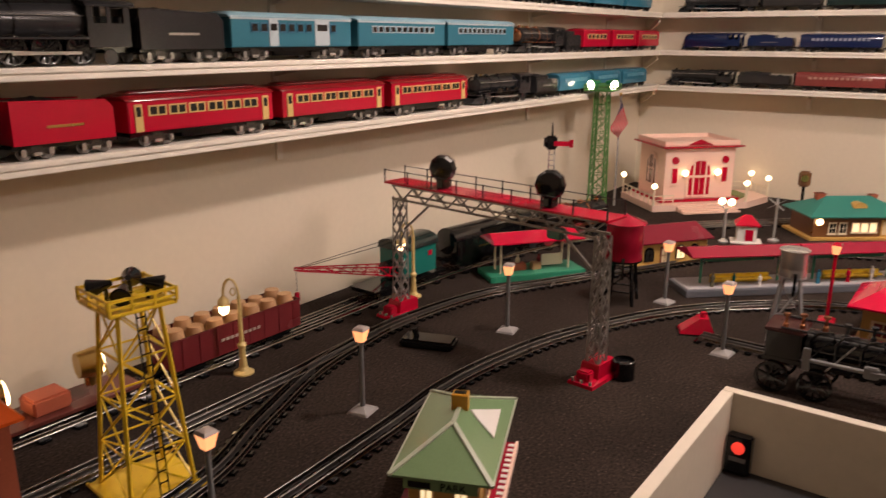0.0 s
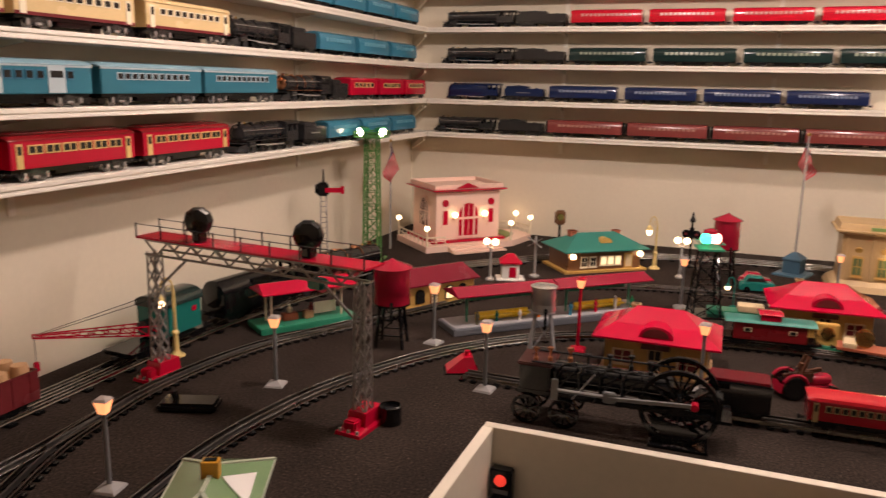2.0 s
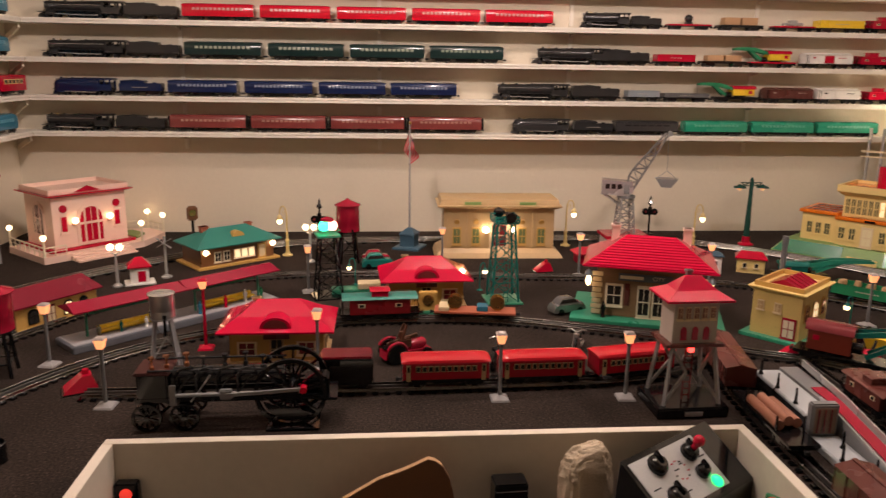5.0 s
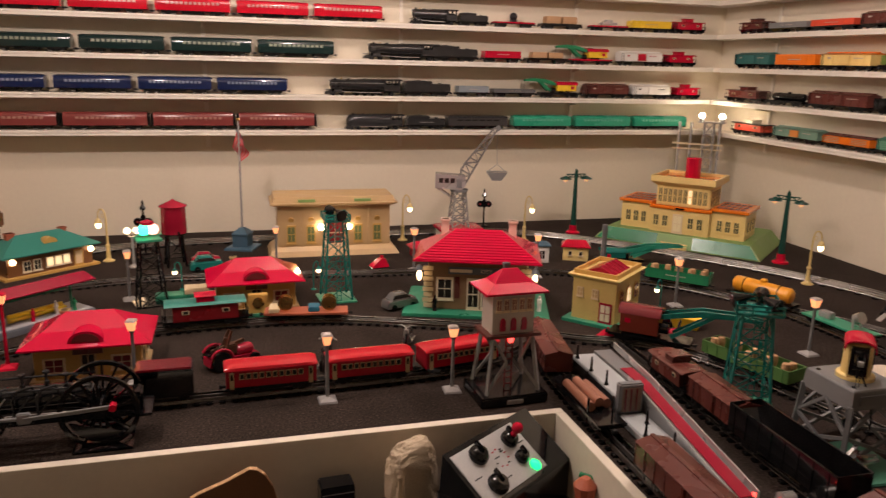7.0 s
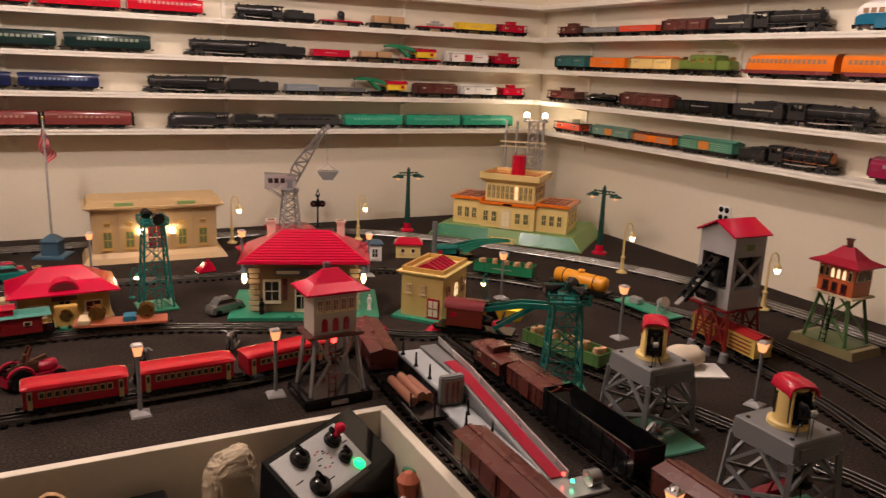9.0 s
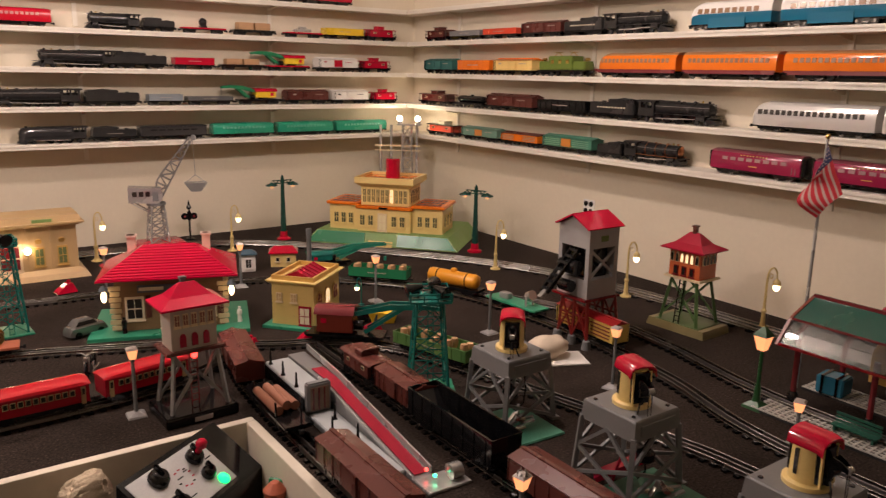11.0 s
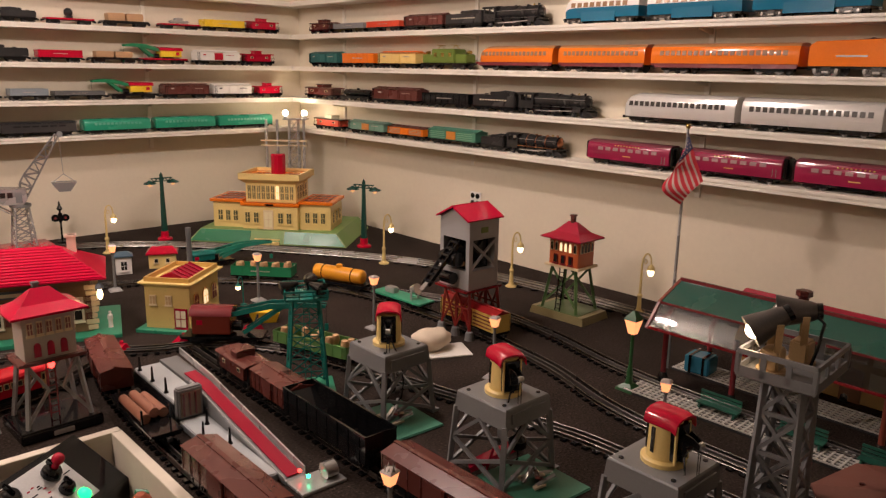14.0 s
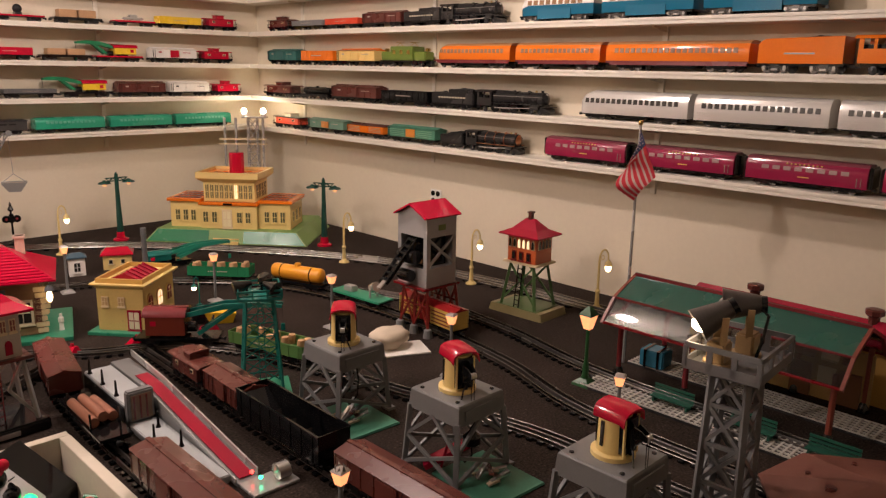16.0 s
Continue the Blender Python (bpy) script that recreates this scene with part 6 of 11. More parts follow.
def figure(x, y, z, h, coat, yaw=0, group="platform figures"):
    b = Build().lathe([(0.16 * h, 0), (0.14 * h, 0.03 * h), (0.12 * h, 0.45 * h), (0.17 * h, 0.5 * h), (0.16 * h, 0.75 * h), (0.06 * h, 0.82 * h), (0.09 * h, 0.88 * h), (0.09 * h, 0.96 * h), (0.03 * h, h)], n=8)
    return solid("toy_figurine", b, coat, "small painted toy figurine standing on the layout", "figurine", group, m=pose(x, y, z, 0, 0, yaw))


# west: floodlight tower, signal bridge, lamps
flood_tower(-0.712, 0.62, -7, YELLOW, h=0.262, w0=0.09, w1=0.055, base=0.121, label="yellow steel toy floodlight tower with black lamps", rung=90, drum=0.78)
for gx, gy, gw in ((-0.895, 0.939, 215), (-0.911, 1.464, 215), (0.004, 2.820, 160), (1.066, 2.958, -5), (1.544, 2.864, -10), (2.255, 2.10, -20), (2.395, 1.600, -25), (2.478, 1.165, -35)):
    gooseneck(gx, gy, gw)
for gx, gy in ((-0.615, 1.407), (-0.619, 0.957), (-0.212, 1.553), (-0.413, 1.781), (0.591, 1.551), (0.859, 1.543), (0.122, 2.349), (1.388, 2.354), (1.680, 1.979), (1.796, 1.556), (1.799, 1.106), (-0.543, 0.600), (0.20, 1.72)):
    gray_lamp(gx, gy)
o = gray_lamp(1.205, 0.742, 0.140, label="grey toy street lamp with a torn silver crown on its lantern")
for k in range(7):
    a = math.tau * k / 7
    part("crown_petal", Build().prism([(-0.004, 0), (0.004, 0), (0.001, 0.011 + 0.003 * (k % 2))], 0.0008, pose(0.009 * math.cos(a), 0.009 * math.sin(a), 0.133, 78, 0, 90 + math.degrees(a))), NICKEL, o, smooth=None)


WORNSILVER = paint("weathered_silver", (0.27, 0.255, 0.24), 0.38, 0.4, vary=0.25)


def signal_bridge():
    ob = thing("signal_bridge", "grey steel toy signal bridge with a red walkway and red bases", "toy signal bridge")
    ob.matrix_world = pose(-0.614, 1.331, TABLE, 0, 0, -6.2)
    half, h = 0.25, 0.267
    for s in (-1, 1):
        leg = part("tower", Build().bar((s * half - 0.0125, -0.0125, 0.03), (s * half - 0.010, -0.010, h), 0.0032), WORNSILVER, ob, smooth=None)
        for a, c in ((1, -1), (1, 1), (-1, 1)):
            part("tower_post", Build().bar((s * half + a * 0.0125, c * 0.0125, 0.03), (s * half + a * 0.010, c * 0.010, h), 0.0032), WORNSILVER, leg, smooth=None)
        for k in range(4):
            b = Build()
            cs = [(-1, -1), (1, -1), (1, 1), (-1, 1)]
            for i in range(7):
                w0, w1 = 0.0125 - 0.0025 * i / 7, 0.0125 - 0.0025 * (i + 1) / 7
                z0, z1 = 0.03 + (h - 0.03) * i / 7, 0.03 + (h - 0.03) * (i + 1) / 7
                p, q = cs[k], cs[(k + 1) % 4]
                b.bar((s * half + p[0] * w0, p[1] * w0, z0), (s * half + q[0] * w1, q[1] * w1, z1), 0.002)
                b.bar((s * half + q[0] * w0, q[1] * w0, z0), (s * half + p[0] * w1, p[1] * w1, z1), 0.002)
            part("lattice", b, WORNSILVER, leg, smooth=None)
        base = part("base", Build().loft([[(s * half - k, -0.052 + e, z_), (s * half + k, -0.052 + e, z_), (s * half + k, 0.034, z_), (s * half - k, 0.034, z_)] for k, e, z_ in ((0.026, 0, 0), (0.025, 0.001, 0.006), (0.020, 0.028, 0.010), (0.018, 0.034, 0.034))]), RED, ob, "red enamel base with terminals", smooth=None)
        part("relay_box", Build().box(s * half - 0.014, s * half + 0.012, -0.044, -0.022, 0.006, 0.026, 0.003), RED, base, smooth=None)
        for u in (-0.018, 0.0, 0.018):
            part("terminal", Build().rod((s * half + u, -0.047, 0.006), (s * half + u, -0.047, 0.012), 0.003, n=8), NICKEL, base)
        part("knee_brace", Build().bar((s * half - s * 0.014, 0, h - 0.07), (s * half - s * 0.085, 0, h - 0.01), 0.004), WORNSILVER, ob, smooth=None)
    # truss girders
    for c in (-0.022, 0.022):
        b = Build().box(-half, half, c - 0.002, c + 0.002, h + 0.026, h + 0.030).box(-half, half, c - 0.002, c + 0.002, h - 0.003, h + 0.001)
        n = 16
        for i in range(n):
            x0, x1 = -half + 2 * half * i / n, -half + 2 * half * (i + 1) / n
            b.bar((x0, c, h if i % 2 else h + 0.028), (x1, c, h + 0.028 if i % 2 else h), 0.0028)
        part("truss_girder", b, WORNSILVER, ob, smooth=None)
    part("walkway", Build().box(-half - 0.016, half + 0.026, -0.032, 0.032, h + 0.031, h + 0.035, 0.001), RED, ob, "red tin walkway", smooth=None)
    for c in (-0.030, 0.030):
        b = Build().rod((-half - 0.014, c, h + 0.060), (half + 0.022, c, h + 0.060), 0.0009, n=5)
        part("rail_wire", b, DKGREY, ob)
        for k in range(9):
            x = -half - 0.014 + (2 * half + 0.036) * k / 8
            part("rail_post", Build().rod((x, c, h + 0.034), (x, c, h + 0.062), 0.0016, n=6), DKGREY, ob)
    for x in (-0.120, 0.140):
        hd = part("signal_head", Build().lathe([(0.012, -0.020), (0.020, -0.017), (0.0255, -0.011), (0.0280, -0.004), (0.0280, 0.006), (0.024, 0.012), (0.013, 0.015)], n=10, m=pose(x, -0.006, h + 0.076, 90, 0, 24)).box(x - 0.010, x + 0.010, -0.018, 0.008, h + 0.034, h + 0.058, 0.003), BLACK, ob, "black faceted drum-shaped signal head", smooth=20)
        part("cap_screw", Build().rod((x, 0.010, h + 0.076), (x, 0.016, h + 0.076), 0.004, n=8), DKGREY, hd)
        part("hood", Build().lathe([(0.013, 0), (0.014, 0.008), (0.014, 0.012), (0.012, 0.012)], n=16, m=pose(x - 0.004, 0.006, h + 0.078, -90, 0, 24)), BLACK, hd)
    part("relay_case", Build().box(0.138, 0.170, -0.012, 0.012, h - 0.022, h - 0.003, 0.003), TEAL, ob, "small teal relay case under the walkway", smooth=None)


signal_bridge()
solid("black_canister", Build().lathe([(0.020, 0), (0.0205, 0.034), (0.018, 0.036), (0.018, 0.030), (0.002, 0.030)], n=20), BLACK, "small black open canister beside the red base", "canister", m=pose(-0.325, 1.335, TABLE))


def lockon_controller():
    ob = at(thing("track_controller", "black plastic toy track controller box on the carpet", "controller"), -0.70, 1.245, yaw=20)
    part("case", Build().box(-0.055, 0.055, -0.026, 0.026, 0, 0.018, 0.005), BLACK, ob)
    part("lever", Build().rod((-0.025, 0, 0.016), (-0.03, 0, 0.034), 0.006, n=10), BLACK, ob)


lockon_controller()


def freight_platform():
    ob = at(thing("freight_station", "green based toy freight platform with a bright red roof", "toy station"), -0.775, 1.790, yaw=53.6)
    L, D = 0.265, 0.10
    part("base", Build().box(-L / 2, L / 2, -D / 2, D / 2, 0, 0.016, 0.002), GRASS, ob, smooth=None)
    for x in (-0.095, 0.095):
        for y in (-0.02, 0.02):
            part("post", Build().rod((x, y, 0.016), (x, y, 0.10), 0.0028, n=8), IVORY, ob)
    part("roof", Build().loft([[(-0.125, -0.05, 0.098), (0.125, -0.05, 0.098), (0.125, 0.05, 0.098), (-0.125, 0.05, 0.098)], [(-0.125, -0.05, 0.101), (0.125, -0.05, 0.101), (0.125, 0.05, 0.101), (-0.125, 0.05, 0.101)], [(-0.12, -0.003, 0.118), (0.12, -0.003, 0.118), (0.12, 0.003, 0.118), (-0.12, 0.003, 0.118)]]), REDROOF, ob, smooth=None)
    part("baggage_bench", Build().box(-0.06, -0.02, -0.012, 0.012, 0.016, 0.034, 0.002), BRICK, ob, smooth=None)
    part("notice_board", Build().box(0.03, 0.085, 0.004, 0.007, 0.020, 0.050), IVORY, ob, smooth=None)
    part("trunk", Build().box(-0.005, 0.02, -0.018, 0.002, 0.016, 0.036, 0.002), WOOD, ob, smooth=None)


freight_platform()
for fx, fy, fc in ((-0.80, 1.76, IVORY), (-0.76, 1.80, MAROON)):
    figure(fx, fy, TABLE + 0.016, 0.04, fc)


def water_tank(x, y, h, r, mat, legmat, label, roof=None, legs=4, rise=0.50, flat=False, body=0.40, spread=1.05):
    ob = at(thing("water_tower", label, "toy water tower"), x, y, yaw=12)
    zt, hb = h * rise, h * body / 0.40
    for k in range(legs):
        a = math.tau * (k + 0.5) / legs
        part("leg", Build().bar((r * spread * math.cos(a), r * spread * math.sin(a), 0), (r * 0.75 * math.cos(a), r * 0.75 * math.sin(a), zt), 0.006), legmat, ob, smooth=None)
        a2 = math.tau * (k + 1.5) / legs
        part("brace", Build().bar((r * (0.25 * 0.75 + 0.75 * spread) * math.cos(a), r * (0.25 * 0.75 + 0.75 * spread) * math.sin(a), zt * 0.3), (r * 0.82 * math.cos(a2), r * 0.82 * math.sin(a2), zt * 0.8), 0.0026).bar((r * (0.25 * 0.75 + 0.75 * spread) * math.cos(a), r * (0.25 * 0.75 + 0.75 * spread) * math.sin(a), zt * 0.3), (r * (0.25 * 0.75 + 0.75 * spread) * math.cos(a2), r * (0.25 * 0.75 + 0.75 * spread) * math.sin(a2), zt * 0.3), 0.003), legmat, ob, smooth=None)
    part("deck", Build().rod((0, 0, zt - 0.004), (0, 0, zt), r * 1.02, n=20), legmat, ob)
    part("tank", Build().lathe([(r, zt), (r * 1.01, zt + 0.004), (r * 0.985, zt + hb * 0.12), (r * 1.0, zt + hb * 0.125), (r * 0.98, zt + hb * 0.26), (r * 0.99, zt + hb * 0.27), (r * 0.96, zt + hb * 0.40)], n=24), mat, ob)
    if flat:
        part("roof", Build().lathe([(r * 1.06, zt + hb * 0.385), (r * 1.06, zt + hb * 0.402), (r * 0.96, zt + hb * 0.412), (r * 0.40, zt + hb * 0.424), (0.003, zt + hb * 0.428)], n=24), roof or mat, ob)
    else:
        part("roof", Build().lathe([(r * 1.12, zt + hb * 0.395), (r * 1.12, zt + hb * 0.405), (r * 0.5, zt + hb * 0.455), (r * 0.18, zt + hb * 0.48), (0.003, h)], n=24), roof or mat, ob)
    part("spout", Build().bar((r * 0.2, -r * 1.0, zt + 0.01), (r * 0.2, -r * 1.15, zt - h * 0.18), 0.006), BLACK, ob, smooth=None)
    return ob


water_tank(-0.500, 1.728, 0.212, 0.043, CRIMSON, BLACK, "round dark red toy water tank on black legs")
water_tank(-0.134, 1.712, 0.196, 0.0275, NICKEL, paint("pale_grey_plastic", (0.26, 0.26, 0.265), 0.45), "small nickel toy water tank on splayed grey legs", rise=0.70, flat=True, body=0.27, spread=1.65)
water_tank(0.228, 2.72, 0.228, 0.041, CRIMSON, BLACK, "red hexagonal toy water tank on tall black legs")


def house(name, label, x, y, yaw, w, d, h, wall, roofmat, roofh, over, ridge, base=None, sag=0.0):
    ob = at(thing(name, label, "toy building"), x, y, yaw=yaw)
    z = 0.0
    if base:
        bw, bd, bh, bm_ = base
        part("base", Build().box(-bw / 2, bw / 2, -bd / 2, bd / 2, 0, bh, 0.001), bm_, ob, smooth=None)
        z = bh
    part("wall", Build().box(-w / 2, w / 2, -d / 2, d / 2, z - 0.001, h, 0.0008), wall, ob, smooth=None)
    if roofmat:
        part("roof", hip(w, d, roofh, ridge, over, h, sag=sag), roofmat, ob, smooth=None)
    return ob


# mustard bungalow with a maroon roof
o = house("toy_house", "mustard yellow toy bungalow with a maroon roof", -0.545, 2.105, 56, 0.235, 0.085, 0.068, MUSTARD, paint("dusty_maroon_roof", (0.20, 0.012, 0.028), 0.25), 0.040, 0.012, 0.21, (0.25, 0.10, 0.008, CREAM))
for u in (-0.07, 0.03):
    opening(o, "f", u, 0.018, 0.030, 0.040, 0.235, 0.085, BLACK, LITPANE if u > 0 else DARKPANE, arched=True)
opening(o, "f", -0.022, 0.009, 0.026, 0.048, 0.235, 0.085, MAROON, CREAM, "door")
opening(o, "f", 0.075, 0.018, 0.026, 0.040, 0.235, 0.085, BLACK, DARKPANE, arched=True)


# long passenger platform with two red roofs
def long_platform():
    ob = at(thing("station_platform", "long grey toy station platform with two red roofs", "toy platform"), -0.203, 2.076, yaw=42.7)
    L, D = 0.585, 0.105
    part("base", Build().box(-L / 2, L / 2, -D / 2, D / 2, 0, 0.018, 0.002), paint("slate_platform", (0.13, 0.14, 0.16), 0.5), ob, smooth=None)
    part("deck", Build().box(-L / 2 + 0.006, L / 2 - 0.006, -D / 2 + 0.006, D / 2 - 0.006, 0.018, 0.020), paint("pale_platform_deck", (0.36, 0.35, 0.36), 0.5), ob, smooth=None)
    for c in (-0.136, 0.156):
        for x in (-0.10, 0.10):
            part("post", Build().rod((c + x, 0, 0.02), (c + x, 0, 0.098), 0.003, n=8), GRASS, ob)
        part("roof", Build().loft([[(c - 0.146, -0.048, 0.096), (c + 0.146, -0.048, 0.096), (c + 0.146, 0.048, 0.096), (c - 0.146, 0.048, 0.096)], [(c - 0.146, -0.048, 0.099), (c + 0.146, -0.048, 0.099), (c + 0.146, 0.048, 0.099), (c - 0.146, 0.048, 0.099)], [(c - 0.143, -0.003, 0.113), (c + 0.143, -0.003, 0.113), (c + 0.143, 0.003, 0.113), (c - 0.143, 0.003, 0.113)]]), paint("deep_crimson_roof", (0.27, 0.006, 0.030), 0.2), ob, "crimson tin roof", smooth=None)
        part("bench", Build().box(c - 0.075, c + 0.075, -0.004, 0.004, 0.020, 0.042, 0.002).box(c - 0.075, c + 0.075, -0.018, 0.0, 0.030, 0.034), YELLOW, ob, "yellow slatted bench", smooth=None)
        part("name_board", Build().box(c - 0.09, c + 0.09, 0.006, 0.009, 0.072, 0.090), GRASS, ob, smooth=None)
    return ob


long_platform()
rng = random.Random(8)
for u, col in ((-0.22, paint("olive_coat", (0.10, 0.09, 0.05), 0.5)), (-0.16, TEAL), (-0.10, WHITE), (-0.04, ORANGE), (0.05, BLUE), (0.13, RED), (0.2, WHITE), (0.245, GREEN)):
    c, s = math.cos(radians(42.7)), math.sin(radians(42.7))
    v = rng.uniform(-0.035, -0.02)
    figure(-0.203 + u * c - v * s, 2.076 + u * s + v * c, TABLE + 0.0205, 0.035 if abs(u + 0.1) > 0.1 else 0.028, col)


def red_bumper(x, y, yaw, s=1.0):
    ob = at(thing("track_bumper", "bright red toy crossing mechanism box on the carpet", "toy accessory", "red boxes"), x, y, yaw=yaw)
    part("housing", Build().loft([[(-0.034 * s, -0.022 * s, 0), (0.034 * s, -0.022 * s, 0), (0.034 * s, 0.022 * s, 0), (-0.034 * s, 0.022 * s, 0)], [(-0.030 * s, -0.020 * s, 0.008 * s), (0.032 * s, -0.020 * s, 0.008 * s), (0.032 * s, 0.020 * s, 0.008 * s), (-0.030 * s, 0.020 * s, 0.008 * s)], [(0.004 * s, -0.015 * s, 0.034 * s), (0.022 * s, -0.015 * s, 0.034 * s), (0.022 * s, 0.015 * s, 0.034 * s), (0.004 * s, 0.015 * s, 0.034 * s)]]), RED, ob, smooth=None)
    part("knob", Build().rod((0.012 * s, 0, 0.033 * s), (0.012 * s, 0, 0.044 * s), 0.006 * s, n=10), RED, ob)
    part("foot", Build().box(-0.036 * s, 0.036 * s, -0.024 * s, 0.024 * s, 0, 0.003 * s), BLACK, ob, smooth=None)


red_bumper(-0.292, 1.635, 25, 1.05)
red_bumper(0.897, 2.575, 12, 0.9)
red_bumper(1.20, 1.80, 30, 0.7)
red_bumper(1.345, 1.775, 0, 0.6)


# red-roofed stations with an eyebrow dormer
def small_station(x, y, yaw, label):
    w, d, h = 0.215, 0.135, 0.080
    o = house("toy_station", label, x, y, yaw, w, d, h, MUSTARD, REDROOF, 0.056, 0.026, 0.10, (w + 0.02, d + 0.02, 0.006, TAN), 0.06)
    part("dormer", Build().prism([(0.036 * math.cos(a), 0.026 * math.sin(a)) for a in (math.pi * k / 12 for k in range(13))], 0.05, pose(0, -d / 2 + 0.035, h + 0.010, 90)), REDROOF, o, smooth=30)
    part("dormer_window", Build().prism([(0.028 * math.cos(a), 0.019 * math.sin(a)) for a in (math.pi * k / 12 for k in range(13))], 0.0535, pose(0, -d / 2 + 0.037, h + 0.012, 90)), MAROON, o, smooth=None)
    for u in (-0.068, 0.068):
        opening(o, "f", u, 0.020, 0.045, 0.034, w, d, CREAM, MAROON)
    opening(o, "f", 0.0, 0.008, 0.032, 0.056, w, d, TAN, DARKPANE, "door")
    part("sign_board", Build().box(-0.030, 0.030, -d / 2 - 0.004, -d / 2, 0.060, 0.072), BOXBROWN, o, smooth=None)
    for u in (-0.035, 0.035):
        opening(o, "r", u, 0.022, 0.026, 0.034, w, d, CREAM, DARKPANE)
    chimney(o, -0.055, 0.02, h + 0.025, 0.030, TAN)
    return o


small_station(0.102, 1.838, 0, "mustard toy station with a glossy red hipped roof")
small_station(0.470, 2.255, 3, "tan toy station with a glossy red roof at the layout's middle")


def pink_station():
    w, d, h = 0.272, 0.205, 0.200
    yaw = 47
    ob = at(thing("town_station", "pink and ivory toy city station with red doors and lamps", "toy building"), -0.775, 2.945, TABLE + 0.026, yaw)
    part("wall", Build().box(-w / 2, w / 2, -d / 2, d / 2, 0, h, 0.001), PINK, ob, smooth=None)
    part("plinth", Build().box(-w / 2 - 0.022, w / 2 + 0.022, -d / 2 - 0.018, d / 2 + 0.012, -0.002, 0.008, 0.002), RED, ob, smooth=None)
    part("cornice", Build().loft([[(-w / 2 - k, -d / 2 - k, z), (w / 2 + k, -d / 2 - k, z), (w / 2 + k, d / 2 + k, z), (-w / 2 - k, d / 2 + k, z)] for k, z in ((0.002, h - 0.012), (0.022, h - 0.004), (0.022, h))]), RED, ob, smooth=None)
    for a, c, e, f in ((-w / 2 - 0.010, w / 2 + 0.010, -d / 2 - 0.010, -d / 2 - 0.004), (-w / 2 - 0.010, w / 2 + 0.010, d / 2 + 0.004, d / 2 + 0.010), (-w / 2 - 0.010, -w / 2 - 0.004, -d / 2 - 0.004, d / 2 + 0.004), (w / 2 + 0.004, w / 2 + 0.010, -d / 2 - 0.004, d / 2 + 0.004)):
        part("parapet", Build().box(a, c, e, f, h, h + 0.018, 0.001), PINK, ob, smooth=None)
    part("flat_roof", Build().box(-w / 2 - 0.004, w / 2 + 0.004, -d / 2 - 0.004, d / 2 + 0.004, h, h + 0.004), PINK, ob, smooth=None)
    part("pediment", Build().prism([(-0.048, 0), (0.048, 0), (0, 0.020)], 0.004, pose(-0.010, -d / 2 - 0.0095, h + 0.004, 90)), RED, ob, smooth=None)
    opening(ob, "f", 0, 0.012, 0.105, 0.150, w, d, PINK, RED, "door", arched=True)
    for u in (-0.024, 0.024):
        part("door_mullion", Build().box(u - 0.003, u + 0.003, -d / 2 - 0.006, -d / 2, 0.012, 0.140), PINK, ob, smooth=None)
    part("door_transom", Build().box(-0.045, 0.045, -d / 2 - 0.006, -d / 2, 0.085, 0.093), PINK, ob, smooth=None)
    for s in (-1, 1):
        opening(ob, "f", s * 0.098, 0.060, 0.026, 0.066, w, d, PINK, RED, bars=False)
        part("roundel", Build().rod((s * 0.098, -d / 2 - 0.004, 0.148), (s * 0.098, -d / 2, 0.148), 0.0135, n=16), RED, ob)
        part("lamp_bracket", Build().box(s * 0.064 - 0.004, s * 0.064 + 0.004, -d / 2 - 0.018, -d / 2, 0.088, 0.094), PINK, ob, smooth=None)
        part("lamp_globe", Build().ball((s * 0.064, -d / 2 - 0.016, 0.104), 0.011), BULB, ob, "glowing globe lamp")
    opening(ob, "l", 0.0, 0.045, 0.085, 0.125, w, d, PINK, BOXBROWN, arched=True)
    for u in (-0.018, 0.018):
        part("window_mullion", Build().box(-w / 2 - 0.006, -w / 2, u - 0.003, u + 0.003, 0.052, 0.160), PINK, ob, smooth=None)
    # terrace with steps and railing
    t = at(thing("station_terrace", "ivory toy terrace with steps, white railings and lamps", "toy terrace"), -0.775, 2.945, yaw=yaw)
    part("platform", Build().prism([(-0.20, -0.155), (0.17, -0.155), (0.31, -0.07), (0.31, 0.045), (0.18, 0.115), (-0.20, 0.115)], 0.0235), PINK, t, smooth=None)
    for k in range(3):
        part("step", Build().box(-0.11, 0.11, -0.155 - 0.020 * (k + 1), -0.155 - 0.020 * k, 0, 0.018 - 0.006 * k, 0.001), PINK, t, smooth=None)
    part("flower_bed", Build().prism([(0.175, -0.10), (0.235, -0.05), (0.235, 0.035), (0.175, 0.08)], 0.006, Matrix.Translation((0, 0, 0.0235))), OLIVE, t, smooth=None)
    for a, c in (((-0.195, -0.150), (-0.12, -0.150)), ((0.305, -0.068), (0.305, 0.043)), ((0.305, 0.043), (0.178, 0.110)), ((-0.195, -0.150), (-0.195, 0.110))):
        b = Build().bar((*a, 0.056), (*c, 0.056), 0.004).bar((*a, 0.040), (*c, 0.040), 0.002)
        part("railing", b, IVORY, t, smooth=None)
        n = max(2, int((Vector(c) - Vector(a)).length / 0.035))
        for k in range(n + 1):
            p = Vector(a).lerp(Vector(c), k / n)
            part("baluster", Build().rod((p.x, p.y, 0.0235), (p.x, p.y, 0.056), 0.002, n=6), IVORY, t)
    for px, py in ((0.165, -0.150), (0.305, 0.043), (-0.195, -0.150), (0.305, -0.068), (-0.195, 0.110)):
        part("lamp_post", Build().rod((px, py, 0.0235), (px, py, 0.085), 0.004, n=8), IVORY, t)
        part("lamp_globe", Build().ball((px, py, 0.092), 0.010), BULB, t, "glowing globe lamp")


pink_station()


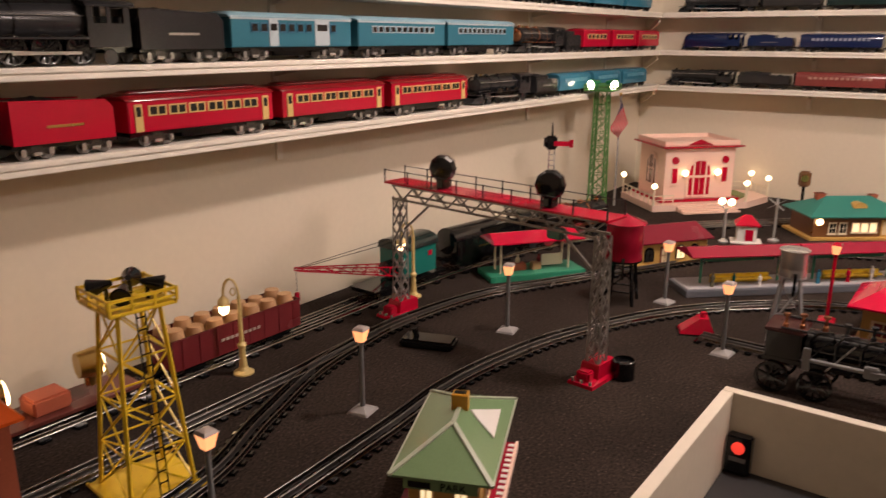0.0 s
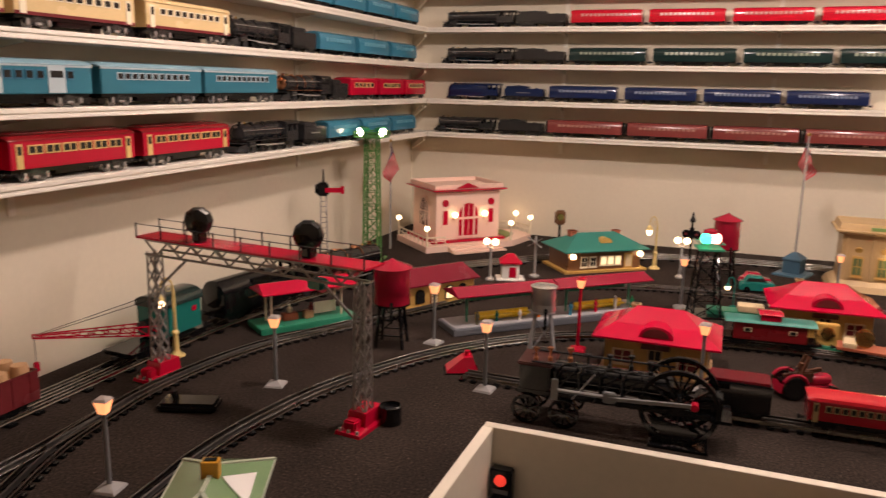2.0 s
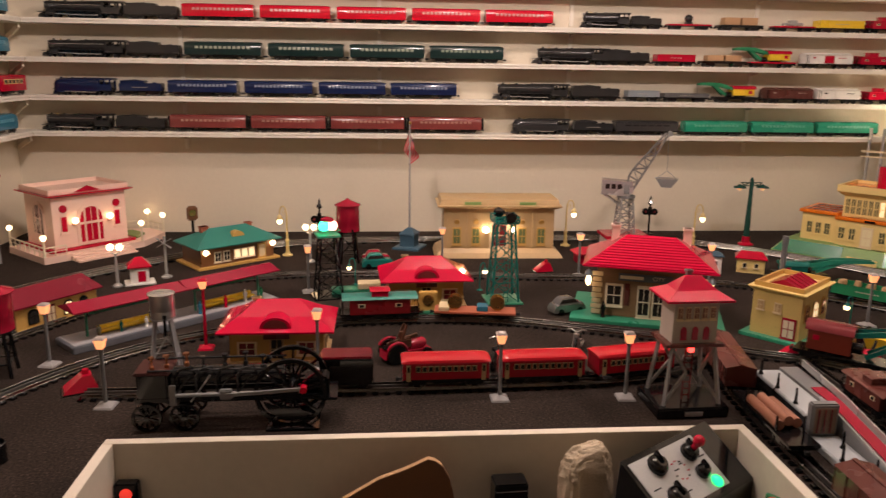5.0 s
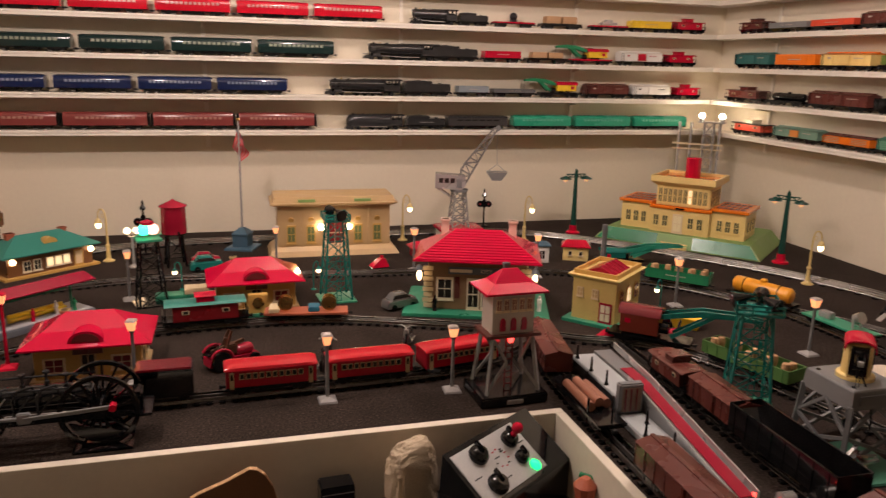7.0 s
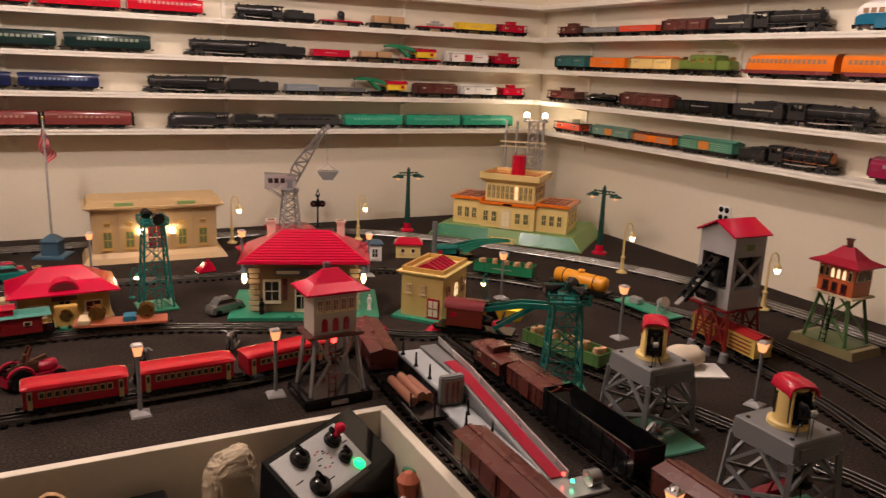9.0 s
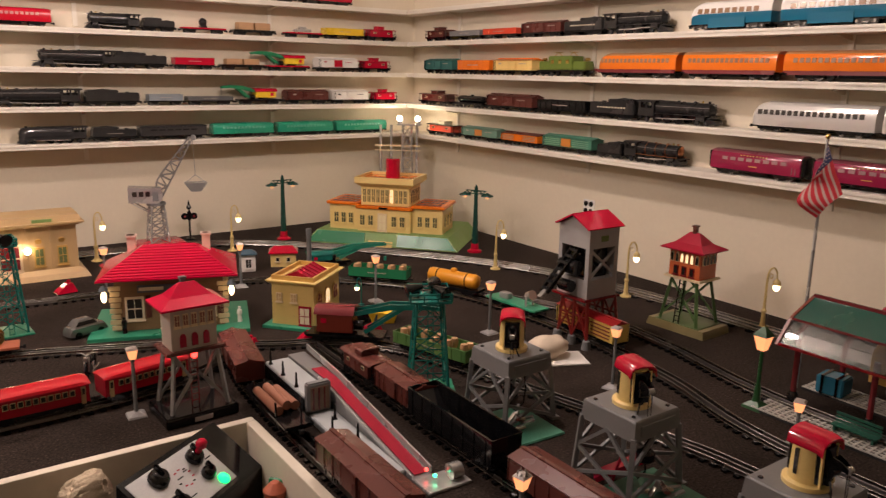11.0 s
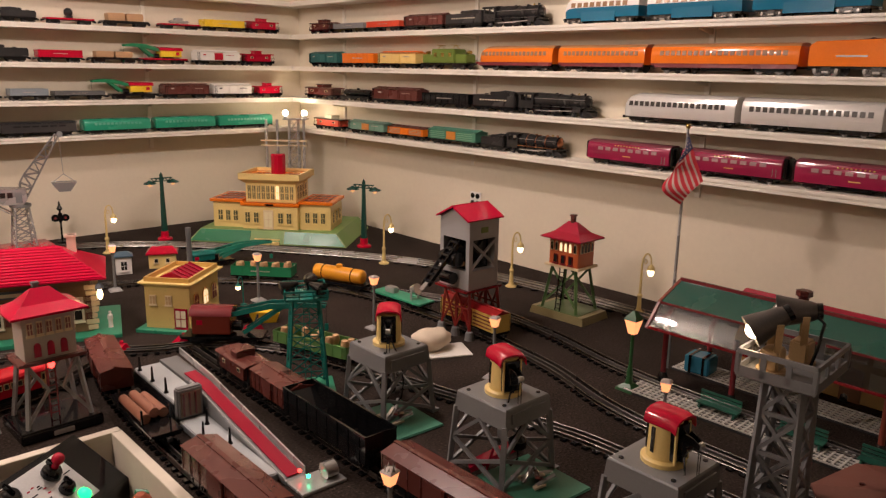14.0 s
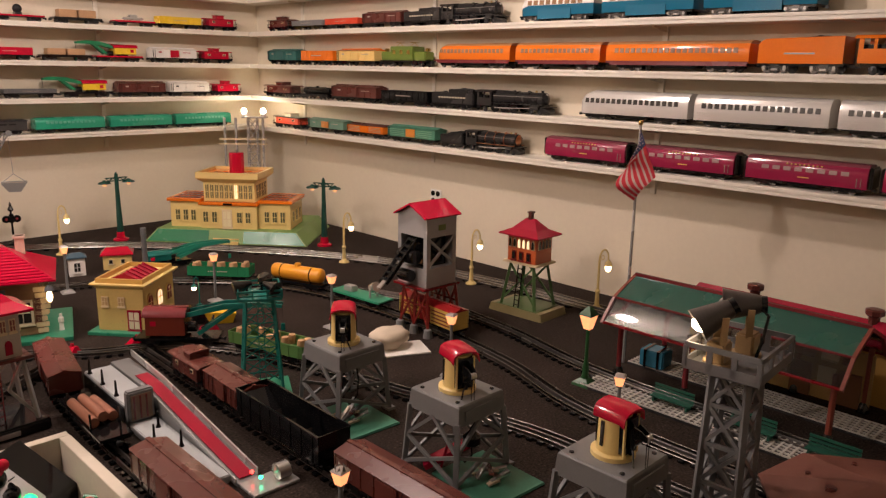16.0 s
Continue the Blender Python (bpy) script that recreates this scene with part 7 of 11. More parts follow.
def flag(x, y, h, z=TABLE, yaw=0, s=1.0, base=None, wide=0.85, label="small striped flag hanging limply from a thin silver pole"):
    ob = at(thing("flagpole", label, "flag", "flags"), x, y, z, yaw)
    part("pole", Build().rod((0, 0, 0), (0, 0, h), 0.0042, 0.0028, n=10), SILVER, ob)
    part("finial", Build().ball((0, 0, h + 0.004), 0.006, 1, 10, 6), BRASS, ob)
    if base:
        sq_ = lambda k, z: [(-k, -k, z), (k, -k, z), (k, k, z), (-k, k, z)]
        part("plinth", Build().loft([sq_(0.052, 0), sq_(0.052, 0.006), sq_(0.046, 0.010)]), base, ob, smooth=None)
        part("pedestal", Build().loft([sq_(0.028, 0.010), sq_(0.028, 0.052), sq_(0.031, 0.055), sq_(0.030, 0.060), sq_(0.012, 0.076), sq_(0.006, 0.080)]), base, ob, smooth=None)
        part("name_plate", Build().box(-0.012, 0.012, -0.0295, -0.028, 0.026, 0.042), BRASS, ob, smooth=None)
    H, reach = 0.160 * s, 0.036 * s * wide

    def fold(u, v):
        """u runs along the fly, v down the hoist: the limp cloth falls to both sides of the pole."""
        x = reach * (0.22 * u + 0.80 * u * (1 - v) - 1.10 * v * math.sin(math.pi * u * 0.9))
        ripple = math.sin(u * 9 + v * 5) * 0.006 * s * (0.2 + v)
        return Vector((x + ripple * 0.4, -0.004 - 0.010 * u + ripple, h - 0.008 - H * (0.60 * u + 0.40 * v * (1 - 0.2 * u))))

    n, m_ = 13, 22
    edge = lambda k: (k + (0.22 if k % 2 else 0.0)) / n
    off = Vector((0, 0.0006, 0))
    for k in range(n):
        rows = []
        for i in range(m_ + 1):
            a, c = fold(i / m_, edge(k)), fold(i / m_, edge(k + 1))
            rows.append([a - off, c - off, c + off, a + off])
        part("stripe", Build().loft(rows), STRIPE_R if k % 2 == 0 else STRIPE_W, ob, smooth=60)
    rows = []
    o2 = Vector((0, 0.0014, 0))
    for i in range(12):
        u = 0.34 * i / 11
        ring = [fold(u, v / 9) for v in (0, 1, 2, 4, 5)]
        rows.append([q - o2 for q in ring] + [q + o2 for q in ring[::-1]])
    canton = part("canton", Build().loft(rows), CANTON, ob, smooth=60)
    star = Build().box(-0.0010 * s, 0.0010 * s, -0.0005, 0.0005, -0.0010 * s, 0.0010 * s).mesh("star", STRIPE_W, None)
    for i in range(4):
        for j in range(4):
            part("star", star, None, canton, m=Matrix.Translation(fold(0.04 + 0.076 * i + 0.03 * (j % 2), (0.7 + 1.1 * j) / 9) - Vector((0, 0.0018, 0))))
    return ob


flag(-0.955, 2.72, 0.40, yaw=30, s=0.95)
flag(0.452, 2.93, 0.470, yaw=158, s=0.95, base=paint("blue_grey_base", (0.05, 0.11, 0.16), 0.4))
flag(2.165, 0.876, 0.575, yaw=-66, s=1.12, wide=1.05)
flood_tower(-0.939, 2.53, 10, paint("moss_green_tower", (0.07, 0.22, 0.05), 0.4, wear=0.4), h=0.424, w0=0.052, w1=0.040, base=0.09, label="tall green steel toy tower with two lit floodlights", lamps=4, lit=True, lampmat=GREEN, n=9, deck=0.050)


def semaphore():
    ob = at(thing("semaphore_signal", "black and silver toy semaphore with a red arm", "toy signal"), -0.965, 2.235, yaw=30)
    part("base", Build().box(-0.025, 0.025, -0.025, 0.025, 0, 0.03, 0.003), GRASS, ob, smooth=None)
    b = Build()
    for s in (-1, 1):
        b.bar((s * 0.011, 0, 0.03), (s * 0.008, 0, 0.28), 0.0035)
    for k in range(14):
        b.bar((-0.009, 0, 0.04 + k * 0.017), (0.009, 0, 0.04 + k * 0.017), 0.002)
    part("mast", b, SILVER, ob, smooth=None)
    part("lamp_house", Build().box(-0.020, 0.016, -0.016, 0.016, 0.262, 0.304, 0.005).rod((-0.026, -0.004, 0.284), (-0.016, -0.004, 0.284), 0.014, n=12), BLACK, ob)
    part("finial", Build().rod((0, 0, 0.30), (0, 0, 0.345), 0.004, 0.001, n=8), BLACK, ob)
    part("arm", Build().box(0.005, 0.060, -0.019, -0.0165, 0.274, 0.289).box(0.052, 0.064, -0.019, -0.0165, 0.270, 0.294), RED, ob, "red semaphore arm", smooth=None)


semaphore()

# bungalow with a blue-green roof
o = house("toy_station", "brick toy station with a blue-green roof and lit windows", -0.195, 2.760, 38, 0.275, 0.145, 0.072, DARKWOOD, TEALROOF, 0.050, 0.022, 0.145, (0.31, 0.18, 0.008, MUSTARD))
for u in (-0.078, -0.045):
    opening(o, "f", u, 0.018, 0.024, 0.036, 0.275, 0.145, IVORY, DARKPANE)
for u in (-0.005, 0.022, 0.049):
    opening(o, "f", u, 0.022, 0.025, 0.032, 0.275, 0.145, IVORY, LITPANE, bars=False)
opening(o, "f", 0.09, 0.009, 0.030, 0.052, 0.275, 0.145, MUSTARD, CREAM, "door", bars=False)
part("dormer", Build().prism([(0.022 * math.cos(a), 0.018 * math.sin(a)) for a in (math.pi * k / 10 for k in range(11))], 0.03, pose(0.01, -0.030, 0.095, 90)), MUSTARD, o, smooth=None)
chimney(o, -0.085, 0.01, 0.09, 0.040, BRICK, 0.012)
chimney(o, 0.085, 0.01, 0.09, 0.035, BRICK, 0.010)
for u in (-0.125, 0.128):
    part("porch_lamp", Build().ball((u, -0.085, 0.058), 0.010), BULB, o, "glowing porch lamp")

# small white shed with red roof and twin lamps
o = house("toy_shed", "small white toy watchman's shed with a red roof", -0.415, 2.465, 20, 0.055, 0.045, 0.055, WHITE, RED, 0.030, 0.008, 0.02, (0.09, 0.07, 0.005, WHITE))
opening(o, "f", 0.006, 0.006, 0.030, 0.042, 0.055, 0.045, WHITE, RED, "door", bars=False)


def twin_lamp(x, y, h, mat, label):
    ob = at(thing("twin_globe_lamp", label, "toy lamp", "twin lamps"), x, y)
    part("post", Build().lathe([(0.016, 0), (0.016, 0.004), (0.005, 0.012), (0.004, h - 0.02)], n=10), mat, ob)
    for s in (-1, 1):
        part("arm", Build().pipe([(0, 0, h - 0.022), (s * 0.010, 0, h - 0.018), (s * 0.014, 0, h - 0.010)], 0.0022), mat, ob)
        part("globe", Build().ball((s * 0.014, 0, h), 0.011), BULB, ob, "glowing globe")


twin_lamp(-0.470, 2.425, 0.125, SILVER, "silver toy twin lamp beside the white shed")
twin_lamp(0.095, 2.72, 0.125, SILVER, "silver toy crossing lamp with twin lit globes")


def crossbuck(x, y, h, mat, label, lights=None):
    ob = at(thing("crossing_signal", label, "toy signal"), x, y, yaw=-10)
    part("base", Build().lathe([(0.018, 0), (0.018, 0.004), (0.006, 0.010)], n=12), mat, ob)
    part("post", Build().rod((0, 0, 0.006), (0, 0, h), 0.004, n=10), mat, ob)
    if lights:
        part("signal_head", Build().box(-0.008, 0.008, -0.006, 0.006, h * 0.52, h * 0.74, 0.002).lathe([(0.008, h - 0.030), (0.011, h - 0.024), (0.005, h - 0.012), (0.001, h + 0.006)], n=10), mat, ob, smooth=None)
    else:
        part("crossbuck_board", Build().bar((-0.024, -0.005, h - 0.035), (0.024, -0.005, h - 0.005), 0.007, 0.002).bar((-0.024, -0.007, h - 0.005), (0.024, -0.007, h - 0.035), 0.007, 0.002), mat, ob, smooth=None)
    if lights:
        for s in (-1, 1):
            part("target", Build().rod((s * 0.018, -0.006, h * 0.62), (s * 0.018, -0.002, h * 0.62), 0.0145, n=16), BLACK, ob)
            part("signal_lens", Build().rod((s * 0.018, -0.008, h * 0.62), (s * 0.018, -0.005, h * 0.62), 0.005, n=10), lights, ob)


crossbuck(-0.350, 2.53, 0.135, SILVER, "silver toy crossing post with a white crossbuck")
crossbuck(0.115, 2.90, 0.19, BLACK, "black toy crossing signal near the back track", MAROON)
crossbuck(1.470, 3.155, 0.160, BLACK, "black toy crossing flasher by the back wall", MAROON)


def clock(x, y):
    ob = at(thing("station_clock", "brown toy street clock with a pale face", "toy clock"), x, y, yaw=20)
    part("post", Build().rod((0, 0, 0), (0, 0, 0.10), 0.005, n=8), BLACK, ob)
    part("case", Build().box(-0.020, 0.020, -0.010, 0.010, 0.10, 0.155, 0.006), DARKWOOD, ob)
    part("face", Build().rod((0, -0.012, 0.130), (0, -0.009, 0.130), 0.013, n=18), BRASS, ob)


clock(-0.365, 2.97)
# red lamp post on the long platform's end
gray_lamp(-0.083, 1.875, 0.178, RED, "red toy lamp post with an amber globe")


# middle: beacon, cars, derelicts on the carpet
def beacon():
    ob = at(thing("rotary_beacon", "black steel toy beacon tower with red and green light", "toy beacon"), 0.185, 2.31, yaw=15)
    lattice(ob, 0.075, 0.045, 0.185, 4, BLACK, 0.004)
    part("base_plate", Build().box(-0.05, 0.05, -0.05, 0.05, 0, 0.004), BLACK, ob, smooth=None)
    part("deck", Build().box(-0.034, 0.034, -0.034, 0.034, 0.185, 0.191, 0.001), GRASS, ob, smooth=None)
    part("railing", Build().pipe([(-0.032, -0.032, 0.205), (0.032, -0.032, 0.205), (0.032, 0.032, 0.205), (-0.032, 0.032, 0.205), (-0.032, -0.032, 0.205)], 0.0015, 5), GRASS, ob)
    part("green_lens", Build().ball((-0.010, -0.006, 0.216), 0.017), GREENGLOW, ob, "glowing green beacon lens")
    part("red_lens", Build().ball((0.014, -0.006, 0.216), 0.016), glow("pale_red_beacon", (1.0, 0.32, 0.26), 5.0), ob, "glowing red beacon lens")
    part("cap", Build().lathe([(0.020, 0.230), (0.018, 0.238), (0.004, 0.243)], n=14), CRIMSON, ob)


beacon()


def toy_auto(x, y, yaw, body, L=0.095, label=""):
    ob = at(thing("toy_automobile", label, "toy car", "toy automobiles"), x, y, yaw=yaw)
    W = L * 0.42
    b = Build()
    secs = []
    for u, z, k in ((-0.5, 0.16, 0.8), (-0.44, 0.26, 0.95), (0.0, 0.28, 1.0), (0.42, 0.25, 0.95), (0.5, 0.14, 0.8)):
        secs.append([(L * u, -W / 2 * k, L * 0.07), (L * u, W / 2 * k, L * 0.07), (L * u, W / 2 * k, L * z), (L * u, W * 0.36 * k, L * (z + 0.03)), (L * u, -W * 0.36 * k, L * (z + 0.03)), (L * u, -W / 2 * k, L * z)])
    part("body", b.loft(secs), body, ob, smooth=50)
    part("cabin", Build().loft([[(a * L, -W * k, L * z), (c * L, -W * k, L * z), (c * L, W * k, L * z), (a * L, W * k, L * z)] for a, c, k, z in ((-0.36, 0.26, 0.44, 0.29), (-0.24, 0.12, 0.34, 0.44), (-0.20, 0.08, 0.28, 0.46))]), body, ob, smooth=40)
    part("window_band", Build().loft([[(a * L, -W * k, L * z), (c * L, -W * k, L * z), (c * L, W * k, L * z), (a * L, W * k, L * z)] for a, c, k, z in ((-0.335, 0.235, 0.435, 0.32), (-0.26, 0.145, 0.372, 0.41))]), DARKPANE, ob, smooth=None)
    me = wheel_mesh(L * 0.09, L * 0.06, 0, BLACK)
    for u in (-0.30, 0.30):
        for s in (-1, 1):
            part("wheel", me, None, ob, m=Matrix.Translation((L * u, s * W * 0.44, L * 0.09)))
    part("bumper", Build().box(L * 0.49, L * 0.52, -W * 0.4, W * 0.4, L * 0.08, L * 0.12, 0.001), NICKEL, ob, smooth=None)
    return ob


toy_auto(0.872, 2.125, 20, paint("pewter_metal", (0.30, 0.295, 0.29), 0.24, 0.6), 0.105, "silver-grey metal toy sedan parked on carpet")
toy_auto(0.330, 2.640, 10, TEAL, 0.11, "teal toy automobile parked beside the track")
toy_auto(0.325, 2.710, 10, CRIMSON, 0.10, "red toy automobile parked beside the track")


def toy_motorcycle(x, y, yaw, mat, label):
    """A toy motorcycle: two spoked wheels, tank, engine, fork and handlebar."""
    ob = at(thing("toy_motorcycle", label, "toy vehicle", "small metal toys"), x, y, yaw=yaw)
    ob.scale = (0.82, 0.82, 0.82)
    me = wheel_mesh(0.025, 0.007, 8, BLACK)
    for u in (-0.042, 0.042):
        w = part("wheel", me, None, ob, m=Matrix.Translation((u, 0, 0.025)))
        part("mudguard", Build().pipe([(0.028 * math.cos(a), 0, 0.028 * math.sin(a)) for a in (math.radians(20 + 20 * k) for k in range(8))], 0.0035, 6), mat, w)
    part("engine", Build().box(-0.018, 0.018, -0.011, 0.011, 0.012, 0.040, 0.003), NICKEL, ob)
    part("tank", Build().lathe([(0.003, -0.030), (0.011, -0.022), (0.012, 0.010), (0.004, 0.026)], n=12, m=pose(0.004, 0, 0.052, 0, 90)), mat, ob)
    part("frame", Build().pipe([(-0.042, 0, 0.025), (-0.020, 0, 0.046), (0.022, 0, 0.056), (0.034, 0, 0.060)], 0.003), mat, ob)
    for s in (-1, 1):
        part("fork", Build().rod((0.042, s * 0.006, 0.025), (0.030, s * 0.006, 0.066), 0.0022, n=8), NICKEL, ob)
        part("exhaust", Build().rod((0.006, s * 0.013, 0.018), (-0.054, s * 0.013, 0.014), 0.003, n=8), NICKEL, ob)
    part("handlebar", Build().pipe([(0.016, -0.026, 0.072), (0.026, -0.014, 0.076), (0.030, 0, 0.068), (0.026, 0.014, 0.076), (0.016, 0.026, 0.072)], 0.0022, 6), NICKEL, ob)
    part("headlight", Build().rod((0.036, 0, 0.062), (0.046, 0, 0.061), 0.007, n=12), NICKEL, ob)
    part("seat", Build().box(-0.036, -0.008, -0.008, 0.008, 0.050, 0.056, 0.0025), BLACK, ob)


for wx, wy, ww, wm, wl in ((0.612, 1.738, 70, BLACK, "black toy motorcycle with nickel handlebar"), (0.825, 1.822, 248, DKGREY, "dark grey toy motorcycle with nickel handlebar")):
    toy_motorcycle(wx, wy, ww, wm, wl)


def toy_tractor(x, y, yaw):
    ob = at(thing("toy_tractor", "crimson cast toy tractor with a bronze engine on carpet", "toy vehicle", "small metal toys"), x, y, yaw=yaw)
    bronze = paint("dull_bronze_casting", (0.17, 0.085, 0.05), 0.3, 0.7)
    part("chassis", Build().loft([[(-0.062, -0.018, 0.012), (0.066, -0.014, 0.010), (0.066, 0.014, 0.010), (-0.062, 0.018, 0.012)], [(-0.060, -0.020, 0.030), (0.060, -0.016, 0.022), (0.060, 0.016, 0.022), (-0.060, 0.020, 0.030)]]), CRIMSON, ob, smooth=30)
    part("hood", Build().lathe([(0.008, 0), (0.013, 0.004), (0.014, 0.040), (0.010, 0.046)], n=14, m=pose(0.004, 0, 0.034, 0, 90)), CRIMSON, ob)
    for s in (-1, 1):
        part("fender", Build().pipe([(-0.036 + 0.028 * math.cos(a), s * 0.022, 0.024 + 0.028 * math.sin(a)) for a in (math.radians(10 + 20 * k) for k in range(8))], 0.004, 6), CRIMSON, ob)
    me, fr = wheel_mesh(0.0235, 0.009, 8, BLACK), wheel_mesh(0.013, 0.007, 6, BLACK)
    for s in (-1, 1):
        part("rear_wheel", me, None, ob, m=Matrix.Translation((-0.036, s * 0.024, 0.0235)))
        part("front_wheel", fr, None, ob, m=Matrix.Translation((0.048, s * 0.020, 0.013)))
    part("engine", Build().box(-0.020, 0.010, -0.012, 0.012, 0.030, 0.054, 0.003).rod((-0.012, 0, 0.052), (-0.012, 0, 0.070), 0.006, n=10), bronze, ob, "bronze cast engine")
    for s in (-1, 1):
        part("lever", Build().bar((-0.020, s * 0.010, 0.044), (-0.002, s * 0.006, 0.086), 0.005), bronze, ob, smooth=None)
    part("crank_arm", Build().bar((-0.050, 0, 0.044), (0.030, 0, 0.056), 0.007), bronze, ob, smooth=None)
    part("steering_wheel", Build().ring([(0.010, -0.001), (0.0115, 0), (0.010, 0.001)], n=16, m=pose(-0.034, 0, 0.056, 0, -35)), BLACK, ob)
    part("seat", Build().box(-0.062, -0.046, -0.010, 0.010, 0.034, 0.040, 0.002), BLACK, ob)


toy_tractor(0.402, 1.788, 27)


def hook_lamp(x, y, yaw, h=0.088):
    """A short lamp whose crook carries one hanging bulb."""
    ob = at(thing("hook_lamp", "small green toy hook lamp with a lit hanging bulb", "toy lamp", "small hook lamps"), x, y, yaw=yaw)
    part("base", Build().lathe([(0.010, 0), (0.010, 0.002), (0.004, 0.005)], n=12), TEAL, ob)
    part("post", Build().pipe([(0, 0, 0.003), (0, 0, h * 0.8), (0.004, 0, h * 0.95), (0.011, 0, h), (0.018, 0, h * 0.95), (0.020, 0, h * 0.78)], 0.0020), TEAL, ob)
    part("shade", Build().lathe([(0.003, 0), (0.009, -0.008), (0.008, -0.009)], (0.020, 0, h * 0.80), 12), TEAL, ob)
    part("bulb", Build().ball((0.020, 0, h * 0.80 - 0.013), 0.0075), BULB, ob, "glowing bulb")


hook_lamp(0.262, 2.425, 200)
hook_lamp(0.650, 2.352, 30)
hook_lamp(1.625, 1.972, 200)


# the big black engine model
def big_engine():
    ob = thing("model_steam_engine", "large glossy black model of an early steam engine on carpet", "model engine")
    ob.matrix_world = pose(0.108, 1.482, TABLE, 0, 0, 1.5)

    def spoked(name, x, y, r, n, rim):
        w = part(name, Build().ring([(r - rim, -0.004), (r - 0.001, -0.004), (r, -0.003), (r, 0.003), (r - 0.001, 0.004), (r - rim, 0.004)], m=pose(x, y, r, 90)), BLACK, ob)
        part("hub", Build().rod((x, y - 0.007, r), (x, y + 0.007, r), r * 0.17, n=16), BLACK, w)
        me = Build().bar((0, 0, r * 0.10), (0, 0, r - rim * 0.6), 0.0042 if r > 0.05 else 0.003, 0.005).mesh("spoke", BLACK, None)
        for k in range(n):
            part("spoke", me, None, w, m=pose(x, y, r) @ Matrix.Rotation(math.tau * k / n, 4, "Y"))
        return w

    for x in (-0.205, -0.136):
        for y in (-0.040, 0.040):
            spoked("carrying_wheel", x, y, 0.028, 10, 0.005)
    for y in (-0.036, 0.036):
        w = spoked("driving_wheel", 0.062, y, 0.069, 14, 0.008)
        part("counterweight", Build().prism([(0.055 * math.cos(a), 0.055 * math.sin(a)) for a in (math.radians(200 + 14 * k) for k in range(9))], 0.006, pose(0.062, y + 0.003, 0.069, 90)), BLACK, w)
    for x in (-0.205, -0.136, 0.062):
        part("axle", Build().rod((x, -0.040, 0.028 if x < 0 else 0.069), (x, 0.040, 0.028 if x < 0 else 0.069), 0.004, n=10), DKGREY, ob)
    for s in (-1, 1):
        part("frame_beam", Build().box(-0.225, 0.115, s * 0.034 - 0.003, s * 0.034 + 0.003, 0.056, 0.064), BLACK, ob, smooth=None)
        part("top_rail", Build().rod((-0.20, s * 0.033, 0.118), (0.05, s * 0.033, 0.118), 0.0022, n=8), DKGREY, ob)
    for x in (-0.205, -0.136):
        part("pedestal", Build().box(x - 0.010, x + 0.010, -0.036, 0.036, 0.036, 0.058, 0.002), BLACK, ob)
    part("boiler", Build().lathe([(0.020, 0), (0.024, 0.004), (0.024, 0.21), (0.020, 0.215)], n=20, m=pose(-0.165, 0, 0.090, 0, 90)), BLACK, ob)
    part("smokebox", Build().box(-0.222, -0.165, -0.036, 0.036, 0.060, 0.112, 0.003), BLACK, ob)
    part("smokebox_cap", Build().box(-0.226, -0.160, -0.039, 0.039, 0.110, 0.116, 0.002), paint("dark_oxide_cap", (0.045, 0.010, 0.009), 0.3), ob)
    part("guide_plate", Build().box(-0.158, -0.146, -0.056, -0.052, 0.058, 0.098, 0.001), GREY, ob, smooth=None)
    part("piston_rod", Build().rod((-0.146, -0.055, 0.078), (-0.060, -0.055, 0.078), 0.0035, n=10), GREY, ob)
    part("crosshead", Build().box(-0.066, -0.044, -0.060, -0.050, 0.068, 0.088, 0.002), GREY, ob, smooth=None)
    part("connecting_rod", Build().bar((-0.055, -0.060, 0.078), (0.088, -0.060, 0.086), 0.005, 0.006), GREY, ob, smooth=None)
    part("crank_pin", Build().rod((0.088, -0.068, 0.086), (0.088, -0.052, 0.086), 0.0065, n=12), RED, ob, "red crank pin cap")
    for k, x in enumerate((-0.195, -0.170, -0.135, -0.100, -0.062, -0.025, 0.010)):
        part("valve_stem", Build().lathe([(0.0045, 0), (0.0045, 0.010), (0.0025, 0.012), (0.0025, 0.024), (0.006, 0.025), (0.006, 0.029)], (x, -0.020 + 0.010 * (k % 3), 0.112), 10), COPPER if k < 3 else DKGREY, ob)
    for k, x in enumerate((-0.150, -0.112, -0.074, -0.036)):
        part("pipework", Build().pipe([(x, -0.036, 0.070), (x, -0.040, 0.108), (x + 0.010, -0.038, 0.122), (x + 0.030, -0.030, 0.124), (x + 0.034, -0.020, 0.104)], 0.0024), DKGREY if k % 2 else BLACK, ob)
        part("link_rod", Build().bar((x - 0.01, -0.044, 0.060), (x + 0.028, -0.044, 0.112), 0.0026), SILVER if k == 1 else DKGREY, ob, smooth=None)
    part("firebox", Build().box(0.088, 0.134, -0.022, 0.022, 0.046, 0.092, 0.004), BLACK, ob)
    part("footplate", Build().box(0.115, 0.150, -0.040, 0.040, 0.052, 0.058, 0.001), BLACK, ob, smooth=None)
    part("stand", Build().box(0.015, 0.115, -0.060, 0.060, 0, 0.005, 0.001), BLACK, ob, smooth=None)
    t = thing("model_tender", "black box tender, red reflection coloured onto its top, behind model engine", "model tender")
    t.matrix_world = near_track("front", 0.268, 1.60)
    part("body", Build().box(-0.056, 0.056, -0.032, 0.032, 0.016, 0.070, 0.002), BLACK, t, smooth=None)
